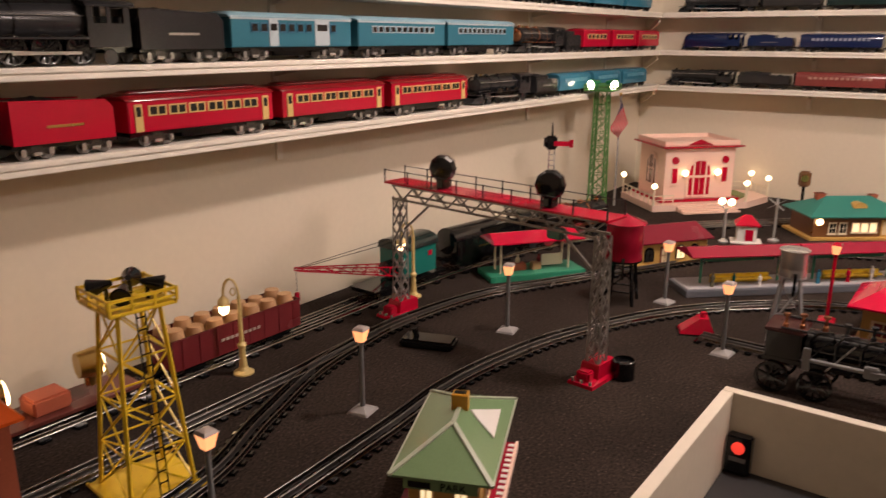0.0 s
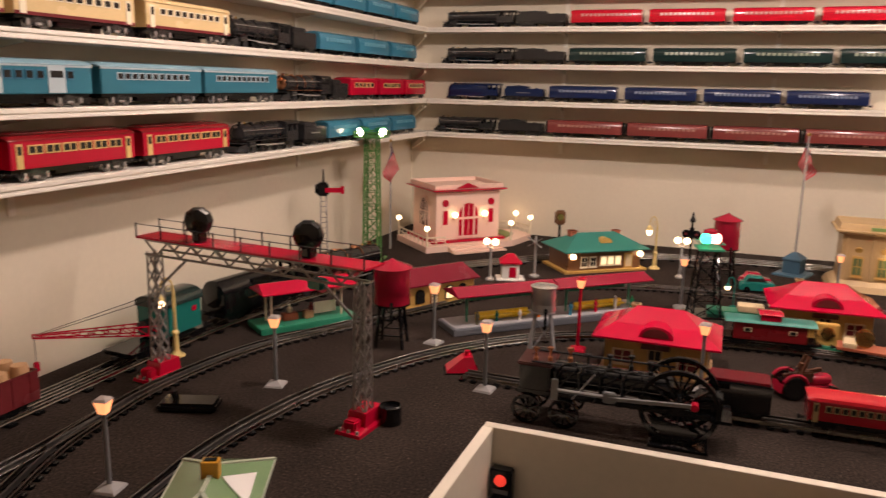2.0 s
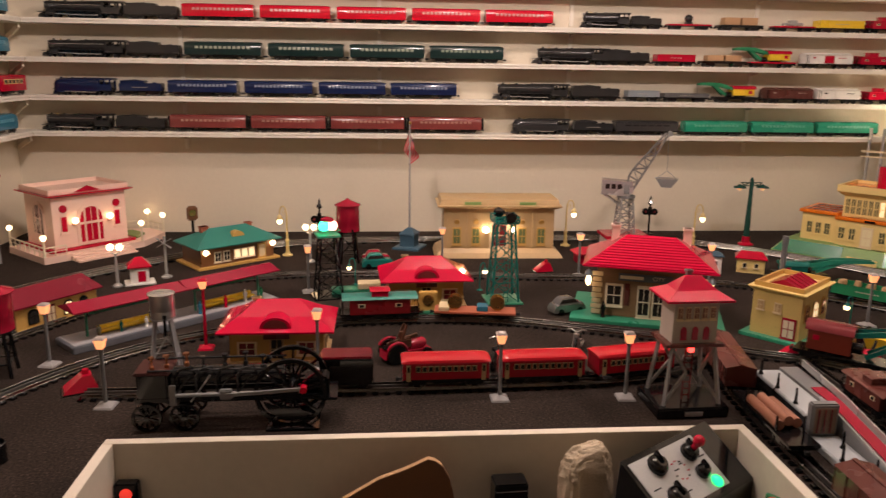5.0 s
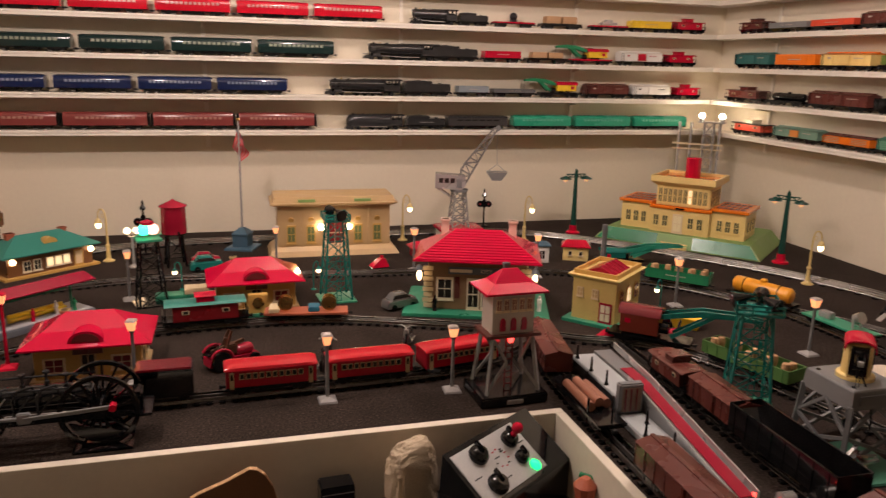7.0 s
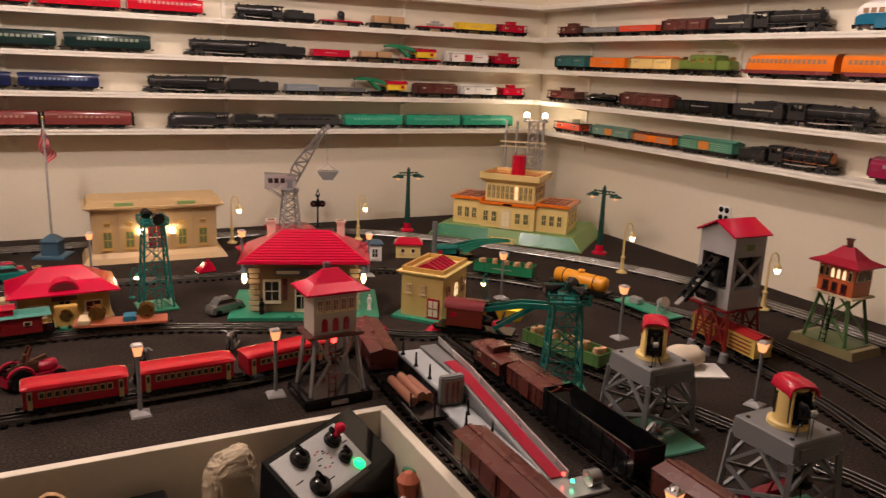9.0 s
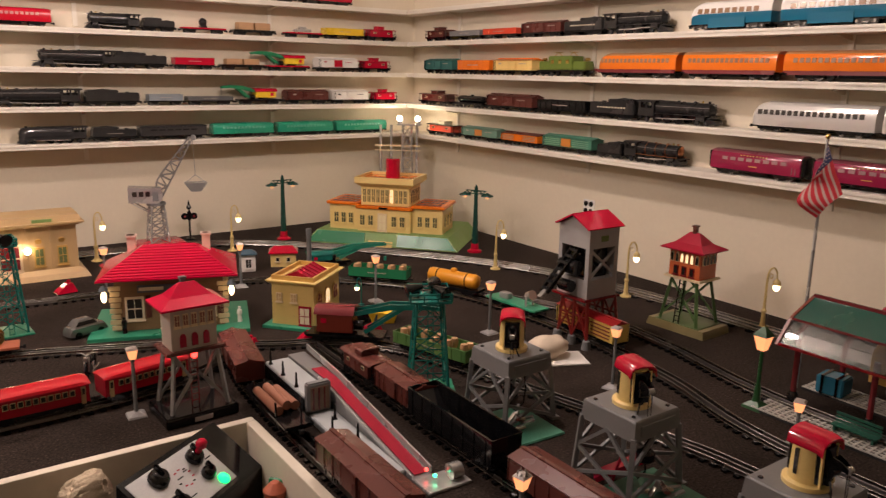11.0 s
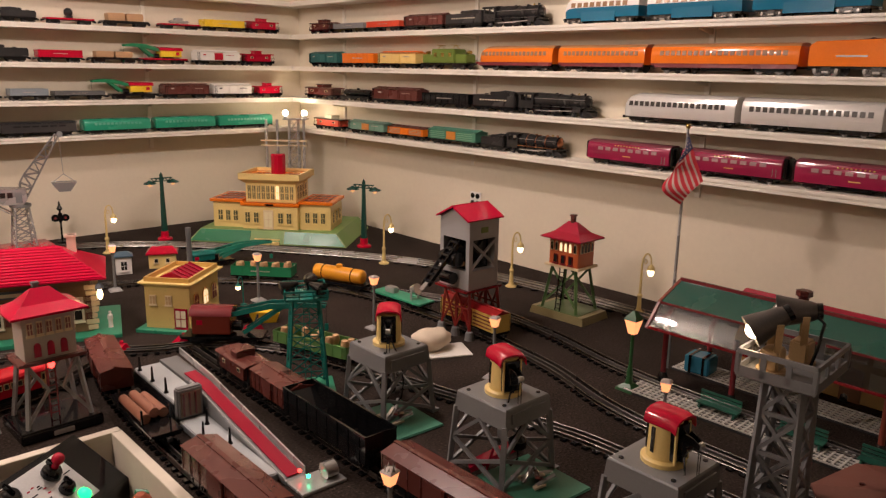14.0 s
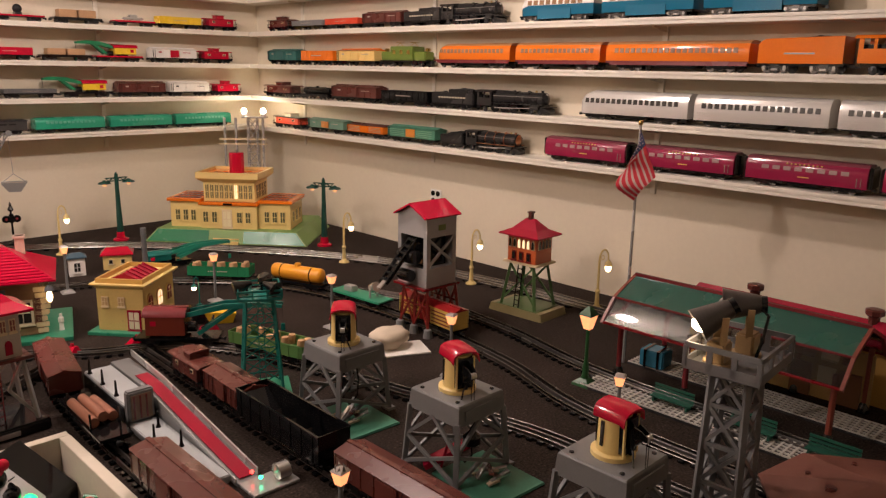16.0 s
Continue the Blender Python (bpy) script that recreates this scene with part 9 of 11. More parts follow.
# yellow power station on a green mound in the corner
def power_station():
    yaw = -49.4
    ob = at(thing("power_station", "cream and orange toy power station on a green base", "toy building"), 2.077, 2.629, yaw=yaw)
    q4 = lambda x, y0, y1, z: [(-x, y0, z), (x, y0, z), (x, y1, z), (-x, y1, z)]
    part("base", Build().loft([q4(0.325, 0, 0.395, 0), q4(0.325, 0, 0.395, 0.004), q4(0.282, 0.020, 0.385, 0.052)]), LAWN, ob, smooth=None)
    for s in (-1, 1):
        lo = [(s * 0.070, 0.0005, 0.004), (s * 0.318, 0.0005, 0.004), (s * 0.278, 0.0185, 0.050), (s * 0.070, 0.0185, 0.050)]
        part("lawn", Build().loft([lo, [(x, y - 0.0014, z_ + 0.0006) for x, y, z_ in lo]]), GREEN, ob, "bright green sloping lawn", smooth=None)
    for k in range(5):
        part("step", Build().box(-0.052, 0.052, -0.006 + k * 0.011, 0.055, 0.0, 0.012 + k * 0.010), LEMON, ob, smooth=None)
    z = 0.052
    for s in (-1, 1):
        x0, x1 = sorted((s * 0.116, s * 0.245))
        part("wing", Build().box(x0, x1, 0.068, 0.245, z, 0.156, 0.001), LEMON, ob, smooth=None)
        part("wing_roof", Build().box(x0 - 0.010 * (s < 0), x1 + 0.010 * (s > 0), 0.058, 0.255, 0.156, 0.168, 0.001), ORANGE, ob, smooth=None)
        for k in range(5):
            for q in range(3):
                part("skylight", Build().box(s * 0.182 - 0.052 + k * 0.022, s * 0.182 - 0.036 + k * 0.022, 0.078 + q * 0.055, 0.112 + q * 0.055, 0.168, 0.1695), MAROON, ob, smooth=None)
        for u in (0.150, 0.182, 0.214):
            opening(ob, "f", s * u, z + 0.024, 0.022, 0.050, 0.49, -0.136, LEMON, paint("dim_station_pane", (0.10, 0.10, 0.055), 0.2))
    part("center_block", Build().box(-0.115, 0.115, 0.048, 0.245, z, 0.146, 0.001), LEMON, ob, smooth=None)
    part("center_cornice", Build().box(-0.121, 0.121, 0.042, 0.246, 0.146, 0.158, 0.002), ORANGE, ob, smooth=None)
    part("tower", Build().box(-0.104, 0.104, 0.066, 0.230, 0.158, 0.246, 0.001), LEMON, ob, smooth=None)
    part("tower_cornice", Build().loft([[(-0.104 - k, 0.066 - k, q), (0.104 + k, 0.066 - k, q), (0.104 + k, 0.230 + k, q), (-0.104 - k, 0.230 + k, q)] for k, q in ((0.002, 0.236), (0.022, 0.252), (0.022, 0.276), (0.014, 0.276), (0.014, 0.262))]), LEMON, ob, smooth=None)
    part("tower_roof", Build().box(-0.117, 0.117, 0.053, 0.243, 0.262, 0.2655), ORANGE, ob, smooth=None)
    part("chimney", Build().lathe([(0.030, 0.264), (0.030, 0.342), (0.026, 0.346), (0.022, 0.346)], (0.005, 0.155, 0), 10), RED, ob, smooth=30)
    for u in (-0.092, -0.056, 0.045, 0.080):
        opening(ob, "f", u, z + 0.022, 0.024, 0.050, 0.23, -0.096, LEMON, paint("dim_station_pane", (0.10, 0.10, 0.055), 0.2))
    opening(ob, "f", -0.006, z + 0.002, 0.040, 0.076, 0.23, -0.096, CREAM, GLASSY, "door")
    part("name_plate", Build().box(-0.018, 0.018, 0.0400, 0.0420, 0.149, 0.156), BLACK, ob, smooth=None)
    for k in range(10):
        opening(ob, "f", -0.088 + k * 0.0195, 0.166, 0.0165, 0.066, 0.208, -0.132, LEMON, LITPANE if k == 6 else paint("shaded_station_pane", (0.20, 0.165, 0.08), 0.25))
    for k in range(4):
        opening(ob, "r", 0.090 + k * 0.034, 0.166, 0.028, 0.066, 0.208, 0.13, LEMON, paint("shaded_station_pane", (0.20, 0.165, 0.08), 0.25))
    for u in (0.10, 0.150, 0.20):
        opening(ob, "r", u, z + 0.024, 0.026, 0.050, 0.49, 0.15, LEMON, paint("dim_station_pane", (0.10, 0.10, 0.055), 0.2))
    t = at(thing("transmission_mast", "silver toy pylon with two bright lamps in the corner", "toy pylon"), 2.455, 3.02, yaw=-41)
    t.scale = (1, 1, 1.04)
    for x in (-0.125, -0.075, 0.045):
        part("mast_post", Build().rod((x, 0, 0), (x, 0, 0.44 if x < 0.04 else 0.44), 0.006, n=8), SILVER, t)
    part("crossarm", Build().box(-0.15, 0.06, -0.006, 0.006, 0.345, 0.352).box(-0.15, 0.06, -0.006, 0.006, 0.325, 0.330), CREAM, t, smooth=None)
    lattice(t, 0.05, 0.04, 0.44, 9, SILVER, 0.004, 0.0)
    part("deck", Build().box(-0.045, 0.065, -0.03, 0.03, 0.44, 0.446, 0.001), SILVER, t, smooth=None)
    for s in (-0.032, 0.052):
        part("lamp_can", Build().rod((s, -0.012, 0.446), (s, -0.018, 0.466), 0.010, 0.014, n=12), SILVER, t)
        part("lamp_bulb", Build().ball((s, -0.024, 0.470), 0.012), BULBMAST, t, "bright lamp bulb")


power_station()


# ---- sidings by the pit ----
def place_car(ob, tr, x, y, flip=False):
    m = near_track(tr, x, y)
    ob.matrix_world = m @ pose(0, 0, 0, 0, 0, 180) if flip else m
    return ob


place_car(boxcar(0.245, 0.068, 0.062, BOXBROWN, label="brown toy boxcar on the siding behind the switch tower"), "siding_a", 1.112, 1.632)
place_car(flatcar(0.25, 0.05, 0.060, BLACK, "black toy flat car loaded with three wooden logs", "logs"), "siding_a", 1.093, 1.365)
place_car(boxcar(0.27, 0.070, 0.062, BOXBROWN, label="brown toy boxcar parked beside the pit"), "siding_a", 1.088, 0.985)
place_car(caboose(0.16, 0.074, 0.062, BOXBROWN, label="brown wooden toy caboose on the inner siding"), "siding_b", 1.345, 1.440)
place_car(boxcar(0.17, 0.068, 0.062, BOXBROWN, label="short brown toy boxcar on the inner siding"), "siding_b", 1.342, 1.266)
place_car(gondola(0.29, 0.072, 0.066, BLACK, "black toy coal hopper with open top", hopper=True), "siding_b", 1.335, 1.062)
place_car(boxcar(0.28, 0.070, 0.062, BOXBROWN, label="brown toy boxcar at the siding's near end"), "siding_b", 1.33, 0.75)
place_car(crane_car(0.215, 0.096, 0.064, paint("rust_cab", (0.19, 0.032, 0.018), 0.24), TEAL, MAROON, "rust red toy wrecking crane car with teal boom", 0.95, 10, BLACK, True), "inner", 1.425, 1.69)
at(crane_car(0.18, 0.062, 0.056, TEAL, paint("sea_green_boom", (0.02, 0.24, 0.16), 0.35), TEAL, "low toy crane car with sea green boom behind the powerhouse", 1.05, 10, BLACK, True), 1.745, 2.455, TABLE, -8)
place_car(gondola(0.245, 0.048, 0.062, paint("leaf_green_gondola", (0.10, 0.22, 0.06), 0.45), "green toy gondola loaded with wooden barrels", "barrels"), "inner", 1.555, 1.465)
place_car(gondola(0.215, 0.050, 0.062, GREEN, "bright green toy gondola loaded with barrels", "barrels"), "mid", 1.785, 2.13)
place_car(tank_car(0.22, 0.076, 0.060, paint("golden_tank", (0.72, 0.30, 0.02), 0.32), "orange-yellow toy tank car on the loop"), "mid", 1.945, 1.915)
place_car(flatcar(0.22, 0.06, 0.062, GRASS, "pale green toy flat car with a searchlight", "searchlight"), "mid", 1.97, 1.655)
place_car(boxcar(0.240, 0.076, 0.054, paint("yellow_stock_car", (0.66, 0.48, 0.12), 0.35), roof=paint("red_stock_roof", (0.27, 0.012, 0.014), 0.3), slats=paint("red_stock_gap", (0.16, 0.010, 0.010), 0.4), door=paint("red_stock_roof", (0.27, 0.012, 0.014), 0.3), label="red and yellow slatted toy stock car under the coal tower"), "mid", 1.955, 1.36)


o = at(thing("toy_excavator", "yellow and black toy bucket lying beside the inner track", "toy accessory"), 1.600, 1.800, yaw=-30)
part("bucket", Build().loft([[(-0.030, -0.020, 0), (0.030, -0.020, 0), (0.030, 0.020, 0), (-0.030, 0.020, 0)], [(-0.044, -0.026, 0.036), (0.040, -0.030, 0.030), (0.036, 0.028, 0.040), (-0.040, 0.026, 0.034)]]), YELLOW, o, smooth=None)
part("drum", Build().lathe([(0.010, -0.020), (0.018, -0.018), (0.018, 0.018), (0.010, 0.020)], n=16, m=pose(-0.058, 0, 0.019, 90)), BLACK, o)
part("arm", Build().pipe([(-0.058, 0, 0.034), (-0.030, 0.004, 0.052), (0.004, 0.0, 0.036)], 0.004), BLACK, o)
o = at(thing("toy_scoop", "small crimson toy scoop lying on the carpet", "toy accessory"), 1.530, 1.742, yaw=10)
part("bowl", Build().loft([[(-0.030, -0.016, 0), (0.026, -0.018, 0), (0.026, 0.016, 0), (-0.030, 0.014, 0)], [(-0.022, -0.012, 0.016), (0.014, -0.014, 0.022), (0.010, 0.012, 0.020), (-0.018, 0.010, 0.018)]]), CRIMSON, o, smooth=30)
part("handle", Build().rod((0.010, 0, 0.018), (0.022, 0.004, 0.042), 0.005, 0.003, n=8), DKGREY, o)


# long grey loading ramp with a red belt
def loading_ramp():
    ob = at(thing("loading_ramp", "long grey toy loading ramp with crimson belt and brown pen", "toy ramp"), 1.212, 1.292, yaw=-1.8)
    ob.scale = (1.0, 1.06, 1.0)
    zt = 0.060
    side = Matrix(((0, 0, 1, 0), (1, 0, 0, 0), (0, 1, 0, 0), (0, 0, 0, 1)))
    prof = [(-0.27, 0), (0.26, 0), (0.26, zt - 0.006), (0.085, zt - 0.006), (-0.27, 0.006)]
    part("incline", Build().prism(prof, 0.040, Matrix.Translation((-0.014, 0, 0)) @ side), GREY, ob, smooth=None)
    part("upper_deck", Build().box(-0.072, -0.015, 0.045, 0.255, 0.002, 0.050, 0.002), paint("pale_grey_deck", (0.40, 0.42, 0.43), 0.5), ob, smooth=None)
    part("lower_deck", Build().box(-0.070, -0.015, -0.250, 0.030, 0, 0.016, 0.002), paint("pale_grey_deck", (0.40, 0.42, 0.43), 0.5), ob, smooth=None)
    part("deck_skirt", Build().box(-0.074, -0.0722, 0.045, 0.255, 0, 0.044), DKGREY, ob, smooth=None)
    b = Build().loft([[(-0.006, y, z), (0.020, y, z), (0.020, y, z + 0.002), (-0.006, y, z + 0.002)] for y, z in ((-0.262, 0.0085), (0.085, zt - 0.004), (0.150, zt - 0.004))])
    part("belt", b, CRIMSON, ob, "crimson conveyor belt", smooth=None)
    for x, hh in ((-0.0145, 0.007), (0.0265, 0.014)):
        b = Build().loft([[(x - 0.0014, y, z), (x + 0.0014, y, z), (x + 0.0014, y, z + hh), (x - 0.0014, y, z + hh)] for y, z in ((-0.265, 0.006), (0.085, zt - 0.006), (0.245 if x > 0 else 0.10, zt - 0.006 if x < 0 else zt + 0.004))])
        part("side_rail", b, SILVER, ob, smooth=None)
    pen = part("pen", Build().box(-0.072, -0.020, 0.028, 0.046, 0.016, 0.080, 0.003), GREY, ob, "grey framed cattle pen", smooth=None)
    part("pen_panel", Build().box(-0.066, -0.026, 0.026, 0.029, 0.022, 0.072), paint("brown_gate", (0.20, 0.125, 0.075), 0.45), pen, "brown lithographed gate", smooth=None)
    for k in range(3):
        part("pen_slat", Build().box(-0.062 + k * 0.012, -0.059 + k * 0.012, 0.0242, 0.0262, 0.024, 0.070), MAROON, pen, smooth=None)
    for x, y, z in ((-0.067, 0.235, 0.05), (-0.067, 0.165, 0.05), (-0.067, 0.095, 0.05), (-0.034, -0.015, 0.016), (-0.062, -0.06, 0.016), (-0.034, -0.11, 0.016)):
        part("post", Build().lathe([(0.0055, z), (0.0045, z + 0.003), (0.003, z + 0.005), (0.0018, z + 0.032)], (x, y, 0), 8), BLACK, ob)
    part("motor", Build().lathe([(0.006, 0), (0.015, 0.004), (0.015, 0.026), (0.010, 0.030)], n=16, m=pose(0.040, -0.295, 0.018, 0, 90)), NICKEL, ob)
    part("motor_base", Build().box(-0.012, 0.075, -0.32, -0.268, 0, 0.006, 0.001), SILVER, ob, smooth=None)
    part("control_lamp_red", Build().ball((0.012, -0.272, 0.020), 0.0036), REDGLOW, ob)
    part("control_lamp_green", Build().ball((0.018, -0.290, 0.016), 0.0036), GREENGLOW, ob)


loading_ramp()
flood_tower(1.432, 1.320, -28, TEAL, h=0.214, w0=0.084, w1=0.056, base=0.122, label="teal steel toy light tower with black lamps", lamps=3, lampmat=BLACK, plate=GRASS, n=4, deck=0.045)


def magnet_crane(x, y, yaw, swing, loop):
    ob = at(thing("gantry_crane", "grey toy portal crane with yellow cab and red roof", "toy crane", "grey portal cranes"), x, y, yaw=yaw)
    ob.scale = (0.96, 0.96, 1.0)
    h, w, d = 0.146, 0.112, 0.118
    part("top", Build().loft([[(-w / 2 - k, -d / 2 - k, z), (w / 2 + k, -d / 2 - k, z), (w / 2 + k, d / 2 + k, z), (-w / 2 - k, d / 2 + k, z)] for k, z in ((0.005, h - 0.036), (0.002, h - 0.003), (0.0, h))]), GREY, ob, smooth=None)
    part("apron_panel", Build().box(-w / 2 + 0.012, w / 2 - 0.012, -d / 2 - 0.0062, -d / 2 - 0.003, h - 0.028, h - 0.010), GREY, ob, smooth=None)
    leg = {}
    for sx in (-1, 1):
        for sy in (-1, 1):
            a, c = Vector((sx * (w / 2 + 0.013), sy * (d / 2 + 0.008), 0)), Vector((sx * (w / 2 + 0.003), sy * (d / 2 + 0.002), h - 0.030))
            leg[sx, sy] = (a, c)
            part("leg", Build().bar(a, c, 0.009), GREY, ob, smooth=None)
            part("foot", Build().box(a.x - 0.010, a.x + 0.010, a.y - 0.010, a.y + 0.010, 0, 0.005), GREY, ob, smooth=None)
            part("bolt", Build().rod((sx * w * 0.40, sy * d * 0.38, h), (sx * w * 0.40, sy * d * 0.38, h + 0.002), 0.004, n=8), DKGREY, ob)
    for p, q in (((-1, -1), (-1, 1)), ((1, -1), (1, 1)), ((-1, -1), (1, -1)), ((-1, 1), (1, 1))):
        a0, a1, c0, c1 = leg[p][0], leg[p][1], leg[q][0], leg[q][1]
        mid = (a1.lerp(a0, 0.04) + c1.lerp(c0, 0.04)) / 2
        part("brace", Build().bar(a0.lerp(a1, 0.52), mid, 0.006), GREY, ob, smooth=None)
        part("brace", Build().bar(c0.lerp(c1, 0.52), mid, 0.006), GREY, ob, smooth=None)
        part("brace", Build().bar(a0.lerp(a1, 0.06), c0.lerp(c1, 0.50), 0.006), GREY, ob, smooth=None)
        part("brace", Build().bar(a0.lerp(a1, 0.50), c0.lerp(c1, 0.06), 0.006), GREY, ob, smooth=None)
    m = Matrix.Rotation(radians(swing), 4, "Z") @ Matrix.Diagonal((0.84, 0.84, 0.96, 1)) @ Matrix.Translation((0, 0, h * 0.042))

    def q(bd):
        bmesh.ops.transform(bd.bm, matrix=m, verts=bd.bm.verts)
        return bd

    part("turntable", q(Build().lathe([(0.041, h), (0.041, h + 0.007), (0.037, h + 0.009)], n=24)), LEMON, ob)
    cab = part("cab", q(Build().lathe([(0.032, h + 0.008), (0.030, h + 0.070), (0.026, h + 0.072)], n=24)), LEMON, ob)
    for k in range(5):
        a = math.pi * (0.05 + 0.225 * k)
        part("cab_window", q(Build().box(-0.0035, 0.0035, -0.002, 0.002, h + 0.020, h + 0.060, m=Matrix.Translation((0.0312 * math.cos(a), 0.0312 * math.sin(a), 0)) @ Matrix.Rotation(a - math.pi / 2, 4, "Z"))), DARKPANE, cab, smooth=None)
    part("cab_opening", q(Build().box(-0.020, 0.020, -0.036, -0.018, h + 0.012, h + 0.068)), BLACK, ob, smooth=None)
    for u in (-0.0205, 0.0205):
        part("door_post", q(Build().bar((u, -0.0355, h + 0.009), (u * 0.98, -0.0340, h + 0.070), 0.004)), LEMON, cab, smooth=None)
    part("lever", q(Build().bar((0.0, -0.037, h + 0.010), (0.0, -0.037, h + 0.030), 0.008, 0.006)), DKGREY, ob, smooth=None)
    sec = [(-0.033, h + 0.066), *arch(0.064, h + 0.069, h + 0.086, 8, -0.05), (0.033, h + 0.066)]
    inner = [(yy * 0.94, z - 0.003) for yy, z in sec[::-1]]
    part("cab_roof", q(Build().loft([[(yy, u, z - (0.004 if u < -0.03 else 0)) for yy, z in sec + inner] for u in (-0.040, -0.028, 0.026)])), RED, ob, smooth=50)
    tip = Vector((0.0, -0.070, h + 0.046))
    for s in (-1, 1):
        side_plate = [((s * 0.012, -0.030), 0.022, 0.042), ((s * 0.010, -0.046), 0.040, 0.060), ((s * 0.007, -0.060), 0.044, 0.056), ((s * 0.006, -0.072), 0.041, 0.049)]
        part("boom", q(Build().loft([[(x - 0.0015, y, h + lo), (x + 0.0015, y, h + lo), (x + 0.0015, y, h + hi), (x - 0.0015, y, h + hi)] for (x, y), lo, hi in side_plate])), BLACK, ob, smooth=None)
    part("pulley", q(Build().rod((-0.006, tip.y, tip.z), (0.006, tip.y, tip.z), 0.006, n=12)), NICKEL, ob)
    part("winch", q(Build().rod((-0.012, -0.040, h + 0.036), (0.012, -0.040, h + 0.036), 0.012, n=14)), BLACK, ob)
    for s in (-1, 1):
        part("cable", q(Build().rod(tip + Vector((s * 0.004, 0, 0)), tip + Vector((s * 0.003, 0, -0.070)), 0.0009, n=5)), BLACK, ob)
    part("hook_block", q(Build().ball(tip - Vector((0, 0, 0.074)), 0.0075, 1.2, 12, 8)), DKGREY, ob)
    part("hook", q(Build().pipe([tip + Vector((0.006 * math.sin(k) * (1 if k > 0.6 else 0.3), 0, -0.082 - 0.0045 * k)) for k in (0.0, 0.8, 1.6, 2.6, 3.4, 4.2)], 0.0016, 6)), BLACK, ob)
    part("magnet", q(Build().lathe([(0.017, 0), (0.0195, 0.003), (0.0195, 0.016), (0.013, 0.020), (0.003, 0.028)], tip - Vector((0, 0, 0.130)), 20)), BLACK, ob)
    wire = [Vector((0.004, -0.036, h + 0.030)), Vector((0.012 * loop, -0.050, h + 0.012)), Vector((0.030 * loop, -0.066, h - 0.020)), Vector((0.038 * loop, -0.074, h - 0.060)), Vector((0.034 * loop, -0.074, h - 0.096)), Vector((0.016 * loop, -0.072, h - 0.116)), Vector((0.002, -0.070, h - 0.106)), tip - Vector((0, 0, 0.128))]
    part("wire", q(Build().pipe(wire, 0.0019)), BLACK, ob)


magnet_crane(1.510, 1.130, 0, -40, 1)
magnet_crane(1.514, 0.812, 0, -18, -1)
magnet_crane(1.516, 0.494, 0, -2, -1)
for gx, gy in ((1.485, 1.075), (1.515, 0.735)):
    bb = at(thing("crane_base_board", "pale green metal base board with scrap pile", "base board", "crane base boards"), gx, gy, yaw=-3)
    part("board", Build().box(-0.064, 0.064, -0.076, 0.076, 0, 0.005, 0.002), paint("dusty_green_board", (0.05, 0.20, 0.13), 0.45, vary=0.25), bb, smooth=None)
    for k in range(9):
        q = random.Random(k)
        part("scrap_piece", Build().bar((q.uniform(-0.04, 0.03), q.uniform(-0.03, 0.03), 0.010), (q.uniform(-0.03, 0.04), q.uniform(-0.04, 0.03), q.uniform(0.012, 0.040)), 0.008, 0.004), (BEIGE, SILVER, BOXBROWN, NICKEL)[k % 4], bb, smooth=None)
o = solid("wooden_sled", Build().bar((-0.045, 0.0, 0.010), (0.045, 0.0, 0.058), 0.026, 0.010).bar((-0.02, -0.018, 0.004), (-0.005, -0.018, 0.060), 0.004), CRIMSON, "red scrap plank propped under the portal crane", "scrap plank", m=pose(1.487, 0.80, TABLE + 0.005, 0, 0, -40))


